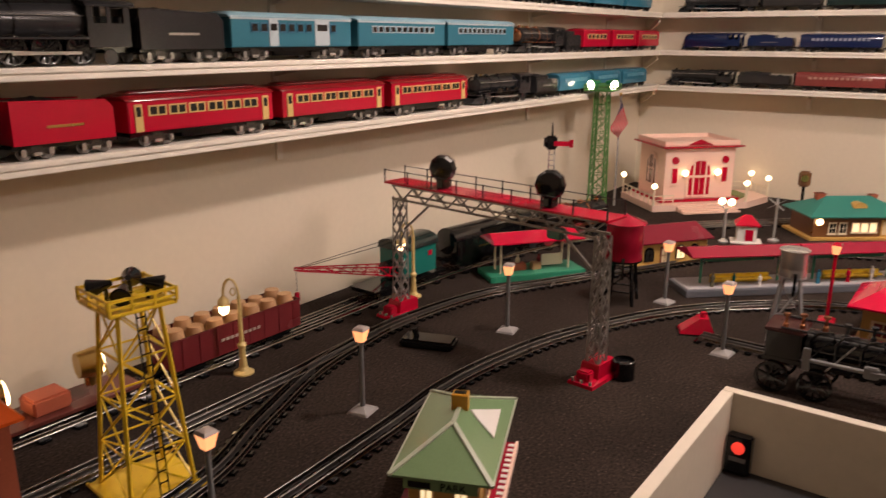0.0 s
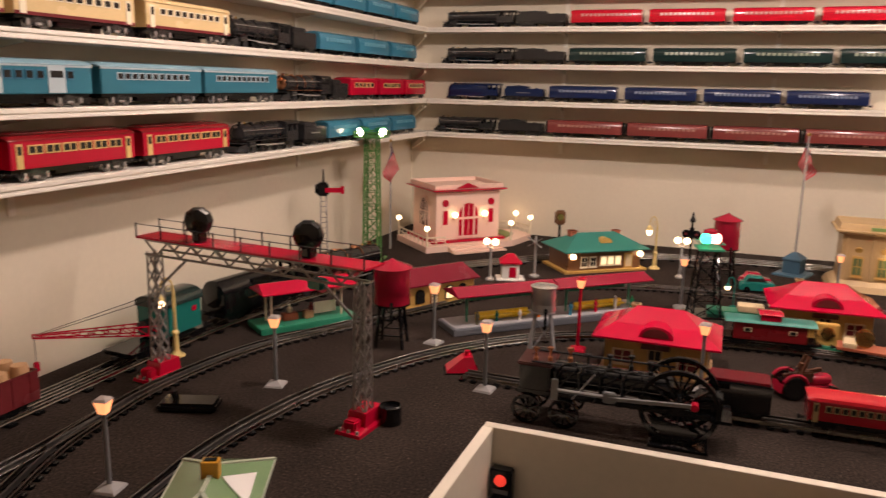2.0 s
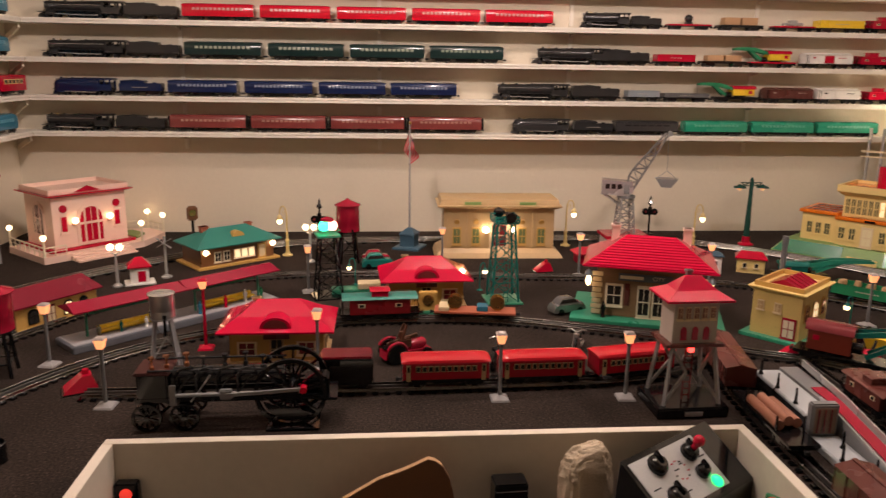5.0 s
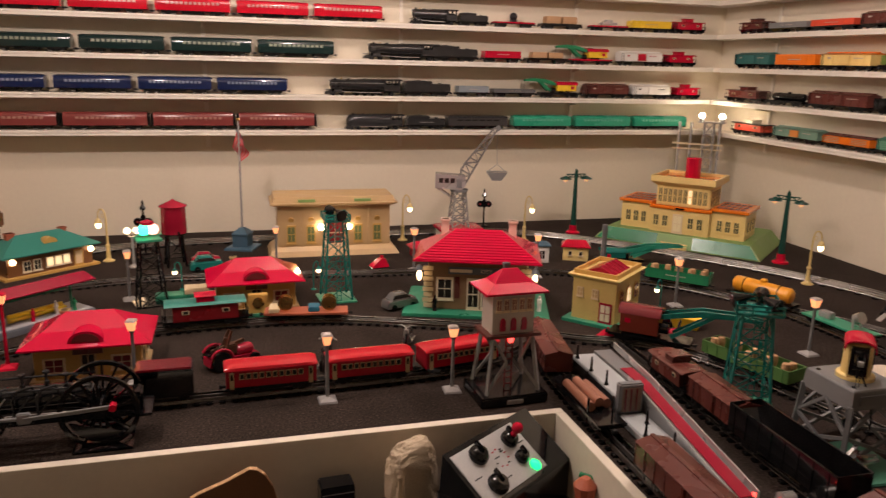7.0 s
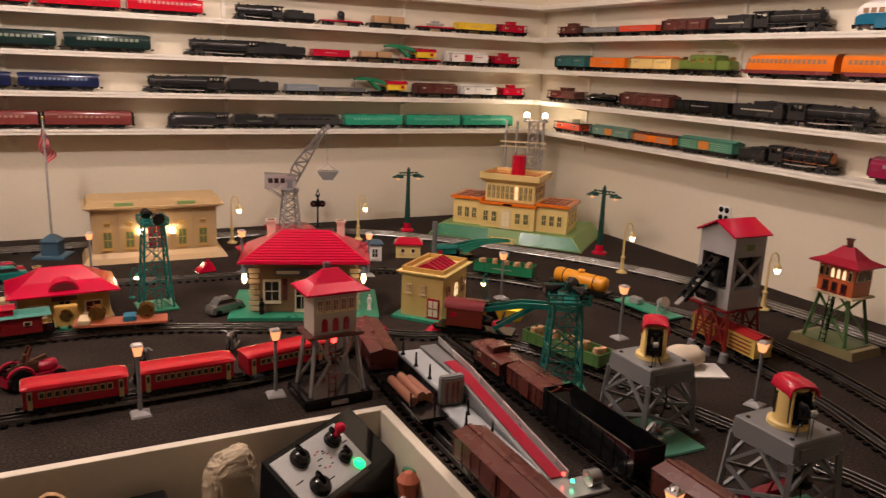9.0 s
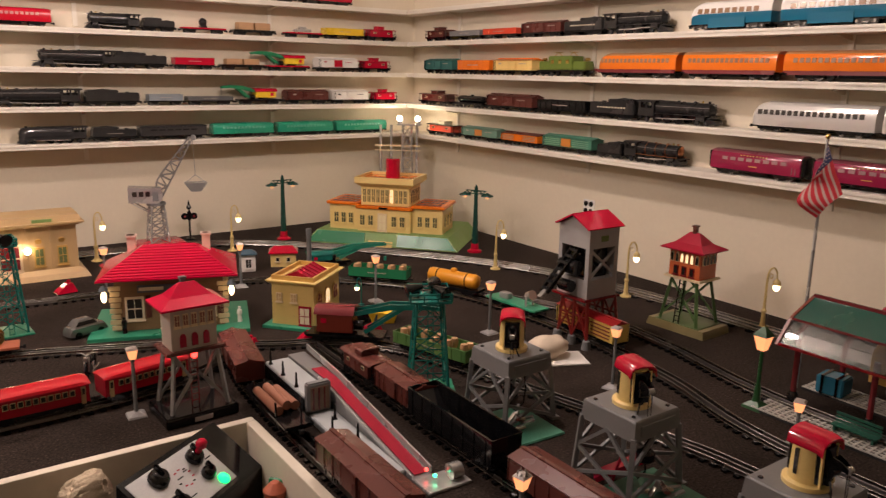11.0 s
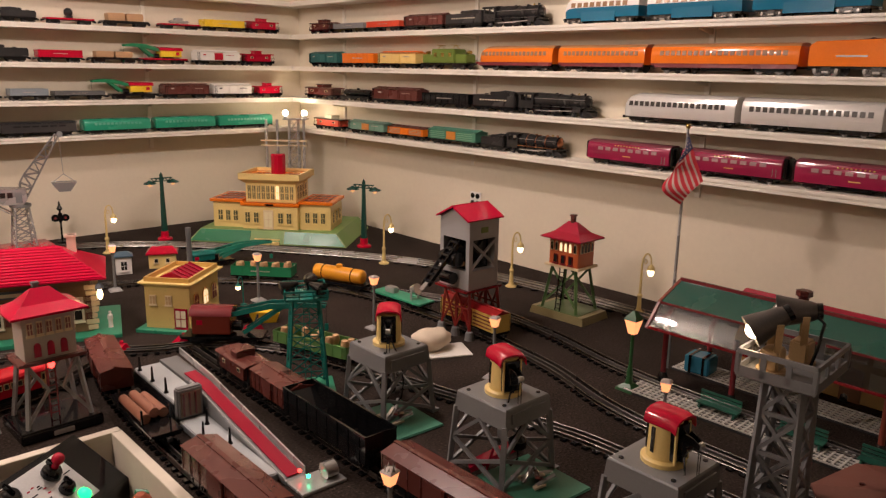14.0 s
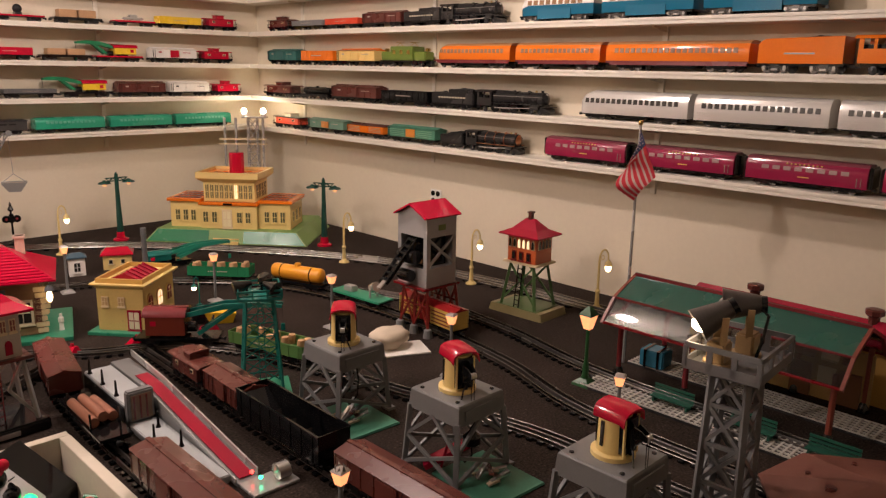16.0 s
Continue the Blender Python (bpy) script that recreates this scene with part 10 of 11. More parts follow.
# coal elevator
def coal_tower():
    ob = at(thing("coal_elevator", "grey toy coal elevator with red roof on red legs", "toy coal tower"), 1.990, 1.390, yaw=-1)
    w, d = 0.106, 0.114
    z0, z1 = 0.130, 0.315
    rust = paint("oxide_red_leg", (0.21, 0.018, 0.014), 0.35, vary=0.2)
    for sx in (-1, 1):
        xs = sx * (w / 2 + 0.006)
        for y in (-d / 2 - 0.014, -0.016, 0.040):
            part("leg", Build().bar((xs, y, 0), (sx * w * 0.48, y * 0.82, z0), 0.007), rust, ob, smooth=None)
            part("footing", Build().lathe([(0.013, 0), (0.010, 0.022), (0.007, 0.024)], (xs, y, 0), 10), GREY, ob)
        for ya, yb in ((-d / 2 - 0.014, -0.016), (-0.016, 0.040)):
            part("side_lattice", Build().bar((xs, ya, 0.025), (sx * w * 0.49, yb * 0.84, z0 - 0.012), 0.0045).bar((xs, yb, 0.025), (sx * w * 0.49, ya * 0.84, z0 - 0.012), 0.0045).bar((sx * w * 0.51, ya * 0.9, 0.080), (sx * w * 0.51, yb * 0.9, 0.080), 0.005), rust, ob, smooth=None)
    part("deck", Build().box(-w / 2 - 0.012, w / 2 + 0.012, -d / 2 - 0.006, d / 2 + 0.006, z0 - 0.006, z0, 0.001), DKRED, ob, smooth=None)
    dove = paint("dove_grey_plastic", (0.33, 0.32, 0.315), 0.45)
    part("bin", Build().box(-w / 2, w / 2, -d / 2, d / 2, z0, z0 + 0.050), dove, ob, smooth=None)
    part("bin_head", Build().box(-w / 2, w / 2, -d / 2, d / 2, z1 - 0.052, z1), dove, ob, smooth=None)
    for sx in (-1, 1):
        for sy in (-1, 1):
            part("corner_post", Build().box(min(sx * w / 2, sx * (w / 2 - 0.013)), max(sx * w / 2, sx * (w / 2 - 0.013)), min(sy * d / 2, sy * (d / 2 - 0.013)), max(sy * d / 2, sy * (d / 2 - 0.013)), z0 + 0.050, z1 - 0.052), dove, ob, smooth=None)
    part("back_wall", Build().box(-w / 2 + 0.013, w / 2 - 0.013, d / 2 - 0.006, d / 2 - 0.002, z0 + 0.050, z1 - 0.052), dove, ob, smooth=None)
    part("side_wall", Build().box(w / 2 - 0.006, w / 2 - 0.002, -d / 2 + 0.013, d / 2 - 0.013, z0 + 0.050, z1 - 0.052), dove, ob, smooth=None)
    part("bin_core", Build().box(-w * 0.34, w * 0.34, -d * 0.30, d * 0.30, z0 + 0.05, z1 - 0.05), BLACK, ob, smooth=None)
    part("cross_brace", Build().bar((-w * 0.40, -d / 2 + 0.002, z0 + 0.058), (w * 0.40, -d / 2 + 0.002, z1 - 0.058), 0.006).bar((w * 0.40, -d / 2 + 0.002, z0 + 0.058), (-w * 0.40, -d / 2 + 0.002, z1 - 0.058), 0.006), dove, ob, smooth=None)
    part("number_plate", Build().box(-0.012, 0.012, -d / 2 - 0.002, -d / 2, z1 - 0.035, z1 - 0.020), OLIVE, ob, smooth=None)
    part("gable", Build().prism([(-d / 2, 0), (d / 2, 0), (0, 0.030)], w, pose(-w / 2, 0, z1 - 0.001, 90, 0, 90)), dove, ob, smooth=None)
    for s in (-1, 1):
        b = Build().box(-w / 2 - 0.012, w / 2 + 0.012, -0.002, 0.071, -0.002, 0.002)
        part("roof", b, REDROOF, ob, "red tin roof slope", smooth=None, m=pose(0, 0, z1 + 0.033, -27, 0, 0 if s > 0 else 180))
    for y in (-0.014, 0.014):
        part("chute_rail", Build().bar((-w / 2 + 0.010, y, z0 + 0.128), (-w / 2 - 0.098, y * 0.8, z0 + 0.022), 0.005, 0.010), BLACK, ob, smooth=None)
    for k in range(7):
        u = (k + 0.5) / 7
        part("chute_bucket", Build().bar((-w / 2 + 0.010 - 0.108 * u, -0.014, z0 + 0.130 - 0.106 * u), (-w / 2 + 0.010 - 0.108 * u, 0.014, z0 + 0.130 - 0.106 * u), 0.010, 0.006), DKGREY, ob, smooth=None)
    part("chute_lip", Build().bar((-w / 2 - 0.094, -0.002, z0 + 0.028), (-w / 2 - 0.116, -0.002, z0 + 0.012), 0.014, 0.003), NICKEL, ob, "bright metal chute lip", smooth=None)
    part("bucket_gear", Build().rod((-w / 2 - 0.012, -0.03, z0 + 0.08), (-w / 2 - 0.012, 0.03, z0 + 0.08), 0.020, n=14).rod((-w / 2 - 0.02, -0.02, z0 + 0.03), (-w / 2 - 0.02, 0.02, z0 + 0.03), 0.016, n=14), BLACK, ob)


coal_tower()


def wall_outlet():
    ob = thing("wall_outlet", "white wall outlet with four black sockets above the layout", "outlet")
    ob.matrix_world = pose(EX, 2.003, 1.113, 0, 0, -90)
    part("cover_plate", Build().box(-0.029, 0.029, -0.005, 0, -0.029, 0.029, 0.002), WHITE, ob)
    for u in (-0.013, 0.013):
        for v in (-0.014, 0.014):
            part("socket", Build().lathe([(0.010, 0), (0.010, 0.003), (0.008, 0.004)], n=14, m=pose(u, -0.0045, v, 90)), BLACK, ob)


wall_outlet()


# sack on a board
b = Build()
bmesh.ops.create_uvsphere(b.bm, u_segments=20, v_segments=14, radius=1)
for v in b.bm.verts:
    n1 = noise.noise(v.co * 2.2) * 0.16
    v.co = Vector((v.co.x * (0.052 + 0.008 * v.co.z), v.co.y * 0.036, max(-0.8, v.co.z) * 0.030)) * (1 + n1)
solid("cloth_sack", b, paint("ivory_cloth", (0.68, 0.57, 0.44), 0.85, vary=0.1, bump=0.6), "cream cloth sack slumped on a white board", "sack", m=pose(1.805, 1.330, TABLE + 0.0285, 0, 0, -20), smooth=80)
solid("white_board", Build().box(-0.06, 0.06, -0.045, 0.045, 0, 0.004, 0.001), WHITE, "thin white board lying under a sack", "board", m=pose(1.825, 1.300, TABLE, 0, 0, -25))


# red and green watch tower
def watch_tower():
    ob = at(thing("watch_tower", "orange toy signal tower with red pagoda roof, green legs", "toy tower"), 2.305, 1.290, yaw=-88)
    part("base", Build().loft([[(-0.095, -0.062, 0), (0.095, -0.062, 0), (0.095, 0.062, 0), (-0.095, 0.062, 0)], [(-0.090, -0.058, 0.022), (0.090, -0.058, 0.022), (0.090, 0.058, 0.022), (-0.090, 0.058, 0.022)]]), paint("olive_drab_base", (0.20, 0.165, 0.075), 0.35, vary=0.2), ob, smooth=None)
    part("base_deck", Build().box(-0.072, 0.072, -0.056, 0.056, 0.022, 0.024), paint("moss_deck", (0.085, 0.14, 0.045), 0.4), ob, smooth=None)
    for sx in (-1, 1):
        for sy in (-1, 1):
            part("leg", Build().bar((sx * 0.060, sy * 0.048, 0.022), (sx * 0.040, sy * 0.032, 0.150), 0.008), paint("leg_green", (0.08, 0.16, 0.05), 0.45), ob, smooth=None)
    for sy in (-1, 1):
        part("brace", Build().bar((-0.056, sy * 0.046, 0.04), (0.042, sy * 0.034, 0.145), 0.005).bar((0.056, sy * 0.046, 0.04), (-0.042, sy * 0.034, 0.145), 0.005), paint("leg_green", (0.08, 0.16, 0.05), 0.45), ob, smooth=None)
    b = Build()
    for s in (-0.008, 0.008):
        b.bar((s, -0.055, 0.024), (s, -0.040, 0.150), 0.0025)
    for k in range(9):
        b.bar((-0.008, -0.054 + 0.0015 * k, 0.032 + k * 0.013), (0.008, -0.054 + 0.0015 * k, 0.032 + k * 0.013), 0.002)
    part("ladder", b, BLACK, ob, smooth=None)
    part("deck", Build().box(-0.060, 0.060, -0.048, 0.048, 0.149, 0.155, 0.001), CREAM, ob, smooth=None)
    part("cabin", Build().box(-0.050, 0.050, -0.038, 0.038, 0.154, 0.232, 0.001), paint("orange_red_cabin", (0.52, 0.11, 0.03), 0.4), ob, smooth=None)
    for k in range(6):
        opening(ob, "f", -0.040 + k * 0.016, 0.196, 0.010, 0.028, 0.10, 0.076, CREAM, LITPANE if k in (2, 3, 4) else DARKPANE, bars=False, arched=True)
    for k in range(3):
        opening(ob, "f", -0.026 + k * 0.026, 0.160, 0.014, 0.026, 0.10, 0.076, DKRED, DARKPANE, bars=False)
    for k in range(4):
        opening(ob, "r", -0.024 + k * 0.016, 0.196, 0.010, 0.028, 0.10, 0.076, CREAM, DARKPANE, bars=False, arched=True)
    part("roof", hip(0.10, 0.076, 0.046, 0.03, 0.020, 0.232, sag=0.18), CRIMSON, ob, smooth=None)
    chimney(ob, 0.0, 0.0, 0.272, 0.026, BOXBROWN, 0.006)


watch_tower()


# green street lamp by the east station
def green_lamp():
    ob = at(thing("street_lamp", "green cast toy street lamp with amber lantern", "toy lamp"), 1.985, 0.862)
    ob.scale = (0.85, 0.85, 0.98)
    part("base", Build().loft([[(-k, -k, z), (k, -k, z), (k, k, z), (-k, k, z)] for k, z in ((0.026, 0), (0.024, 0.006), (0.010, 0.016))]), paint("bottle_green", (0.012, 0.075, 0.018), 0.4), ob, smooth=None)
    part("pole", Build().lathe([(0.012, 0.012), (0.008, 0.03), (0.009, 0.04), (0.005, 0.06), (0.0045, 0.135)], n=10), paint("bottle_green", (0.012, 0.075, 0.018), 0.4), ob)
    part("lantern", Build().loft([[(-k, -k, z), (k, -k, z), (k, k, z), (-k, k, z)] for k, z in ((0.009, 0.135), (0.017, 0.168))]), LANTERN, ob, "amber glowing lantern", smooth=None)
    part("cap", Build().loft([[(-k, -k, z), (k, -k, z), (k, k, z), (-k, k, z)] for k, z in ((0.019, 0.168), (0.014, 0.176), (0.003, 0.188))]), paint("bottle_green", (0.012, 0.075, 0.018), 0.4), ob, smooth=None)


green_lamp()


# east station: platforms under a green gabled roof
def east_station():
    ob = at(thing("train_shed", "toy train shed with green gabled roof and red posts", "toy station"), 2.175, 0.45, yaw=0)
    L0, L1 = -0.10, 0.415
    ridge, eave = 0.218, 0.134
    upper, glassy = paint("dark_green_roof_panel", (0.008, 0.075, 0.054), 0.25, vary=0.2), smoked_glass()
    for s, wd in ((-1, 0.130), (1, 0.130)):
        kx, kz = s * wd * 0.66, ridge - 0.0365
        part("roof_slope", Build().loft([[(0, y, ridge), (kx, y, kz), (kx, y, kz + 0.004), (0, y, ridge + 0.004)] for y in (L0, L1)]), upper, ob, smooth=None)
        bow = [(kx + (s * wd - kx) * u, kz - (kz - eave) * v) for u, v in ((0, 0), (0.33, 0.38), (0.66, 0.71), (1, 1))]
        part("roof_glazing", Build().loft([[(x, y, z - 0.001) for x, z in bow] + [(x, y, z + 0.002) for x, z in bow[::-1]] for y in (L0, L1)]), glassy, ob, "smoked clear plastic lower roof slope", smooth=40)
        part("purlin", Build().bar((kx, L0, kz + 0.003), (kx, L1, kz + 0.003), 0.004), MAROON, ob, smooth=None)
        part("eave_trim", Build().bar((s * wd, L0, eave), (s * wd, L1, eave), 0.005), DKRED, ob, smooth=None)
        for y in (L0, L1):
            part("gable_trim", Build().bar((0, y, ridge + 0.002), (kx, y, kz + 0.002), 0.007).bar((kx, y, kz + 0.002), (s * (wd + 0.002), y, eave - 0.002), 0.007), paint("faded_red_trim", (0.20, 0.045, 0.028), 0.4), ob, smooth=None)
        for y in (L1 - 0.035, L1 - 0.20, L0 + 0.16, L0 + 0.02):
            p = part("post", Build().rod((s * wd * 0.80, y, 0.008), (s * wd * 0.80, y, eave + 0.016), 0.0062, n=10), MAROON if y > 0.2 else paint("faded_red_trim", (0.20, 0.045, 0.028), 0.4), ob)
            part("post_base", Build().lathe([(0.013, 0.008), (0.011, 0.022), (0.007, 0.030)], (s * wd * 0.80, y, 0), 10), BLACK, p)
    part("ridge_board", Build().bar((0, L0, ridge + 0.006), (0, L1, ridge + 0.006), 0.007), MAROON, ob, smooth=None)
    part("gable_truss", Build().bar((-0.10, L1, eave + 0.010), (0.10, L1, eave + 0.010), 0.005).bar((0, L1, eave + 0.01), (0, L1, ridge), 0.005), MAROON, ob, smooth=None)
    part("far_wall", Build().box(0.100, 0.106, L0 + 0.01, 0.20, 0.012, eave), paint("ochre_brick_wall", (0.34, 0.22, 0.08), 0.55, vary=0.25), ob, smooth=None)
    for k in range(3):
        y = L0 + 0.05 + k * 0.10
        part("wall_door", Build().box(0.096, 0.100, y - 0.022, y + 0.022, 0.012, 0.085), DARKWOOD, ob, smooth=None)
        part("wall_window", Build().box(0.096, 0.100, y + 0.030, y + 0.065, 0.045, 0.085), GLASSY, ob, smooth=None)
    mesh_white, dark = paint("dull_white_mesh", (0.50, 0.48, 0.44), 0.5), paint("slot_dark", (0.015, 0.015, 0.015), 0.7)
    bar = Build().box(-0.038, 0.038, -0.0022, 0.0022, 0.0075, 0.0092).mesh("grid_bar", mesh_white, None)
    for k, x in enumerate((-0.170, 0.030)):
        n = 44
        pl = at(thing("station_platform", "white gridded metal toy platform beside the track", "toy platform", "gridded platforms"), 2.175 + x, 0.58, yaw=0)
        part("deck", Build().box(-0.040, 0.040, -0.345, 0.285, 0, 0.006, 0.001), dark, pl, smooth=None)
        for q in range(7):
            part("grid_strip", Build().box(-0.0395 + q * 0.0125, -0.0355 + q * 0.0125, -0.342, 0.282, 0.006, 0.0085), mesh_white, pl, smooth=None)
        for q in range(n):
            part("grid_bar", bar, None, pl, m=Matrix.Translation((0, -0.335 + q * 0.0142, 0)))
    for by in (0.66, 0.49, 0.34):
        bn = at(thing("platform_bench", "green slatted toy bench on the gridded platform", "toy bench", "green benches"), 2.008, by, TABLE + 0.010, 90)
        for q in range(3):
            part("back_slat", Build().box(-0.045, 0.045, -0.012, -0.009, 0.014 + q * 0.008, 0.019 + q * 0.008), paint("bench_green", (0.012, 0.085, 0.055), 0.4), bn, smooth=None)
        part("seat", Build().box(-0.045, 0.045, -0.010, 0.010, 0.010, 0.013), paint("bench_green", (0.012, 0.085, 0.055), 0.4), bn, smooth=None)
        for u in (-0.038, 0.038):
            part("leg", Build().box(u - 0.002, u + 0.002, -0.010, 0.010, 0, 0.012), paint("bench_green", (0.012, 0.085, 0.055), 0.4), bn, smooth=None)
    r = at(thing("toy_station", "long toy station with red roof and brown chimneys", "toy building"), 2.375, 0.50, yaw=0)
    part("wall", Build().box(-0.03, 0.03, -0.32, 0.30, 0, 0.135, 0.001), MUSTARD, r, smooth=None)
    part("roof", Build().loft([[(-0.045, -0.34, 0.135), (0.045, -0.34, 0.135), (0.045, 0.32, 0.135), (-0.045, 0.32, 0.135)], [(-0.045, -0.34, 0.139), (0.045, -0.34, 0.139), (0.045, 0.32, 0.139), (-0.045, 0.32, 0.139)], [(-0.003, -0.32, 0.180), (0.003, -0.32, 0.180), (0.003, 0.30, 0.180), (-0.003, 0.30, 0.180)]]), CRIMSON, r, smooth=None)
    for y in (0.16, -0.10):
        part("chimney", Build().lathe([(0.012, 0.165), (0.012, 0.188), (0.020, 0.194), (0.020, 0.204), (0.014, 0.206)], (0, y, 0), 8), BOXBROWN, r, smooth=None)
    bx = at(thing("baggage_case", "blue toy baggage case with dark straps on the platform", "toy baggage"), 2.185, 0.80, TABLE + 0.010, 5)
    part("body", Build().box(-0.026, 0.026, -0.03, 0.03, 0, 0.042, 0.003), BLUE, bx)
    for y in (-0.016, 0.016):
        part("strap", Build().box(-0.0275, 0.0275, y - 0.003, y + 0.003, 0, 0.0435), BLACK, bx, smooth=None)


east_station()


# grey floodlight tower in the foreground
def grey_flood_tower():
    ob = at(thing("floodlight_tower", "grey plastic toy floodlight tower with one lit lamp", "toy light tower"), 1.702, 0.402, yaw=4)
    h = 0.260
    lattice(ob, 0.066, 0.054, h, 4, GREY, 0.009, 0.004, 0.006)
    part("base_plate", Build().box(-0.065, 0.065, -0.065, 0.065, 0, 0.005), GREY, ob, smooth=None)
    d, e = 0.071, 0.057
    part("deck", Build().loft([[(-d + k, -e + k, z), (d - k, -e + k, z), (d - k, e - k, z), (-d + k, e - k, z)] for k, z in ((0.016, h - 0.006), (0.0, h + 0.002), (0.0, h + 0.008))]), GREY, ob, smooth=None)
    for k in range(4):
        m = Matrix.Rotation(k * math.pi / 2, 4, "Z")
        p, f = (d, e) if k % 2 == 0 else (e, d)
        rail = part("railing", Build().box(-p, p, -f, -f + 0.004, h + 0.036, h + 0.044, m=m), GREY, ob, smooth=None)
        for u in (-0.96, -0.32, 0.32, 0.96):
            part("railing_post", Build().box(p * u - 0.004, p * u + 0.004, -f, -f + 0.004, h + 0.006, h + 0.038, m=m), GREY, rail, smooth=None)
        part("toe_board", Build().box(-p, p, -f, -f + 0.003, h + 0.008, h + 0.018, m=m), GREY, rail, smooth=None)
    dull = paint("dull_grey_lamp", (0.105, 0.095, 0.088), 0.30, 0.45, vary=0.25, wear=0.2)
    for px, py, a, tilt, lit in ((-0.036, 0.018, 128, -0.62, True), (0.032, 0.000, 112, -0.12, False)):
        o = Vector((math.cos(radians(a)), math.sin(radians(a)), tilt)).normalized()
        c = Vector((px, py, h + 0.090))
        f = part("floodlight", Build().lathe([(0.005, -0.022), (0.011, -0.018), (0.015, -0.008), (0.0185, 0.010), (0.0245, 0.038), (0.0255, 0.042), (0.0225, 0.041), (0.014, 0.012)], n=20, m=Matrix.Translation(c) @ o.to_track_quat("Z", "Y").to_matrix().to_4x4()), dull, ob, "dull grey metal floodlight drum")
        part("lens", Build().ball(c + o * 0.036, 0.0125, 1, 14, 10), BULBFLOOD if lit else NICKEL, f, "bare lit bulb" if lit else "")
        part("collar", Build().rod(c - o * 0.022, c - o * 0.014, 0.013, n=14), BLACK, f)
        side = Vector((-o.y, o.x, 0)).normalized()
        for s in (-1, 1):
            # Fork arms and base take tan to carry the lit bulb's glow.
            part("fork_arm", Build().bar((px + side.x * s * 0.015, py + side.y * s * 0.015, h + 0.040), c - Vector((0, 0, 0.004)) + side * s * 0.017, 0.010, 0.003), TAN, ob, "metal lamp fork, coloured tan for the lamp's glow", smooth=None)
        part("fork_base", Build().rod((px, py, h + 0.008), (px, py, h + 0.013), 0.022, n=14).box(px - 0.016, px + 0.016, py - 0.014, py + 0.014, h + 0.012, h + 0.046, 0.003), TAN, ob)
    part("cable", Build().pipe([(0.030, -0.014, h + 0.088), (0.022, -0.030, h + 0.080), (0.004, -0.030, h + 0.046), (0.004, -0.022, h + 0.010)], 0.0024), BLACK, ob)


grey_flood_tower()
o = at(thing("toy_house", "toy house with a faceted brown roof near the table edge", "toy building"), 1.81, 0.215, yaw=12)
part("wall", Build().box(-0.08, 0.08, -0.08, 0.08, 0, 0.056), TAN, o, smooth=None)
part("roof", Build().lathe([(0.168, 0.055), (0.168, 0.059), (0.018, 0.094), (0.004, 0.096)], n=8), paint("brown_plastic_roof", (0.19, 0.07, 0.05), 0.5, vary=0.15), o, smooth=None)
part("roof_vent", Build().rod((-0.03, 0.06, 0.078), (-0.03, 0.06, 0.086), 0.008, n=10), BOXBROWN, o)
for k in range(6):
    part("roof_stud", Build().rod((0.10 * math.cos(0.4 + k), 0.10 * math.sin(0.4 + k), 0.070), (0.10 * math.cos(0.4 + k), 0.10 * math.sin(0.4 + k), 0.077), 0.004, n=8), BOXBROWN, o)
gray_lamp(1.885, 0.712, 0.10, label="short grey toy lamp post with amber lantern")

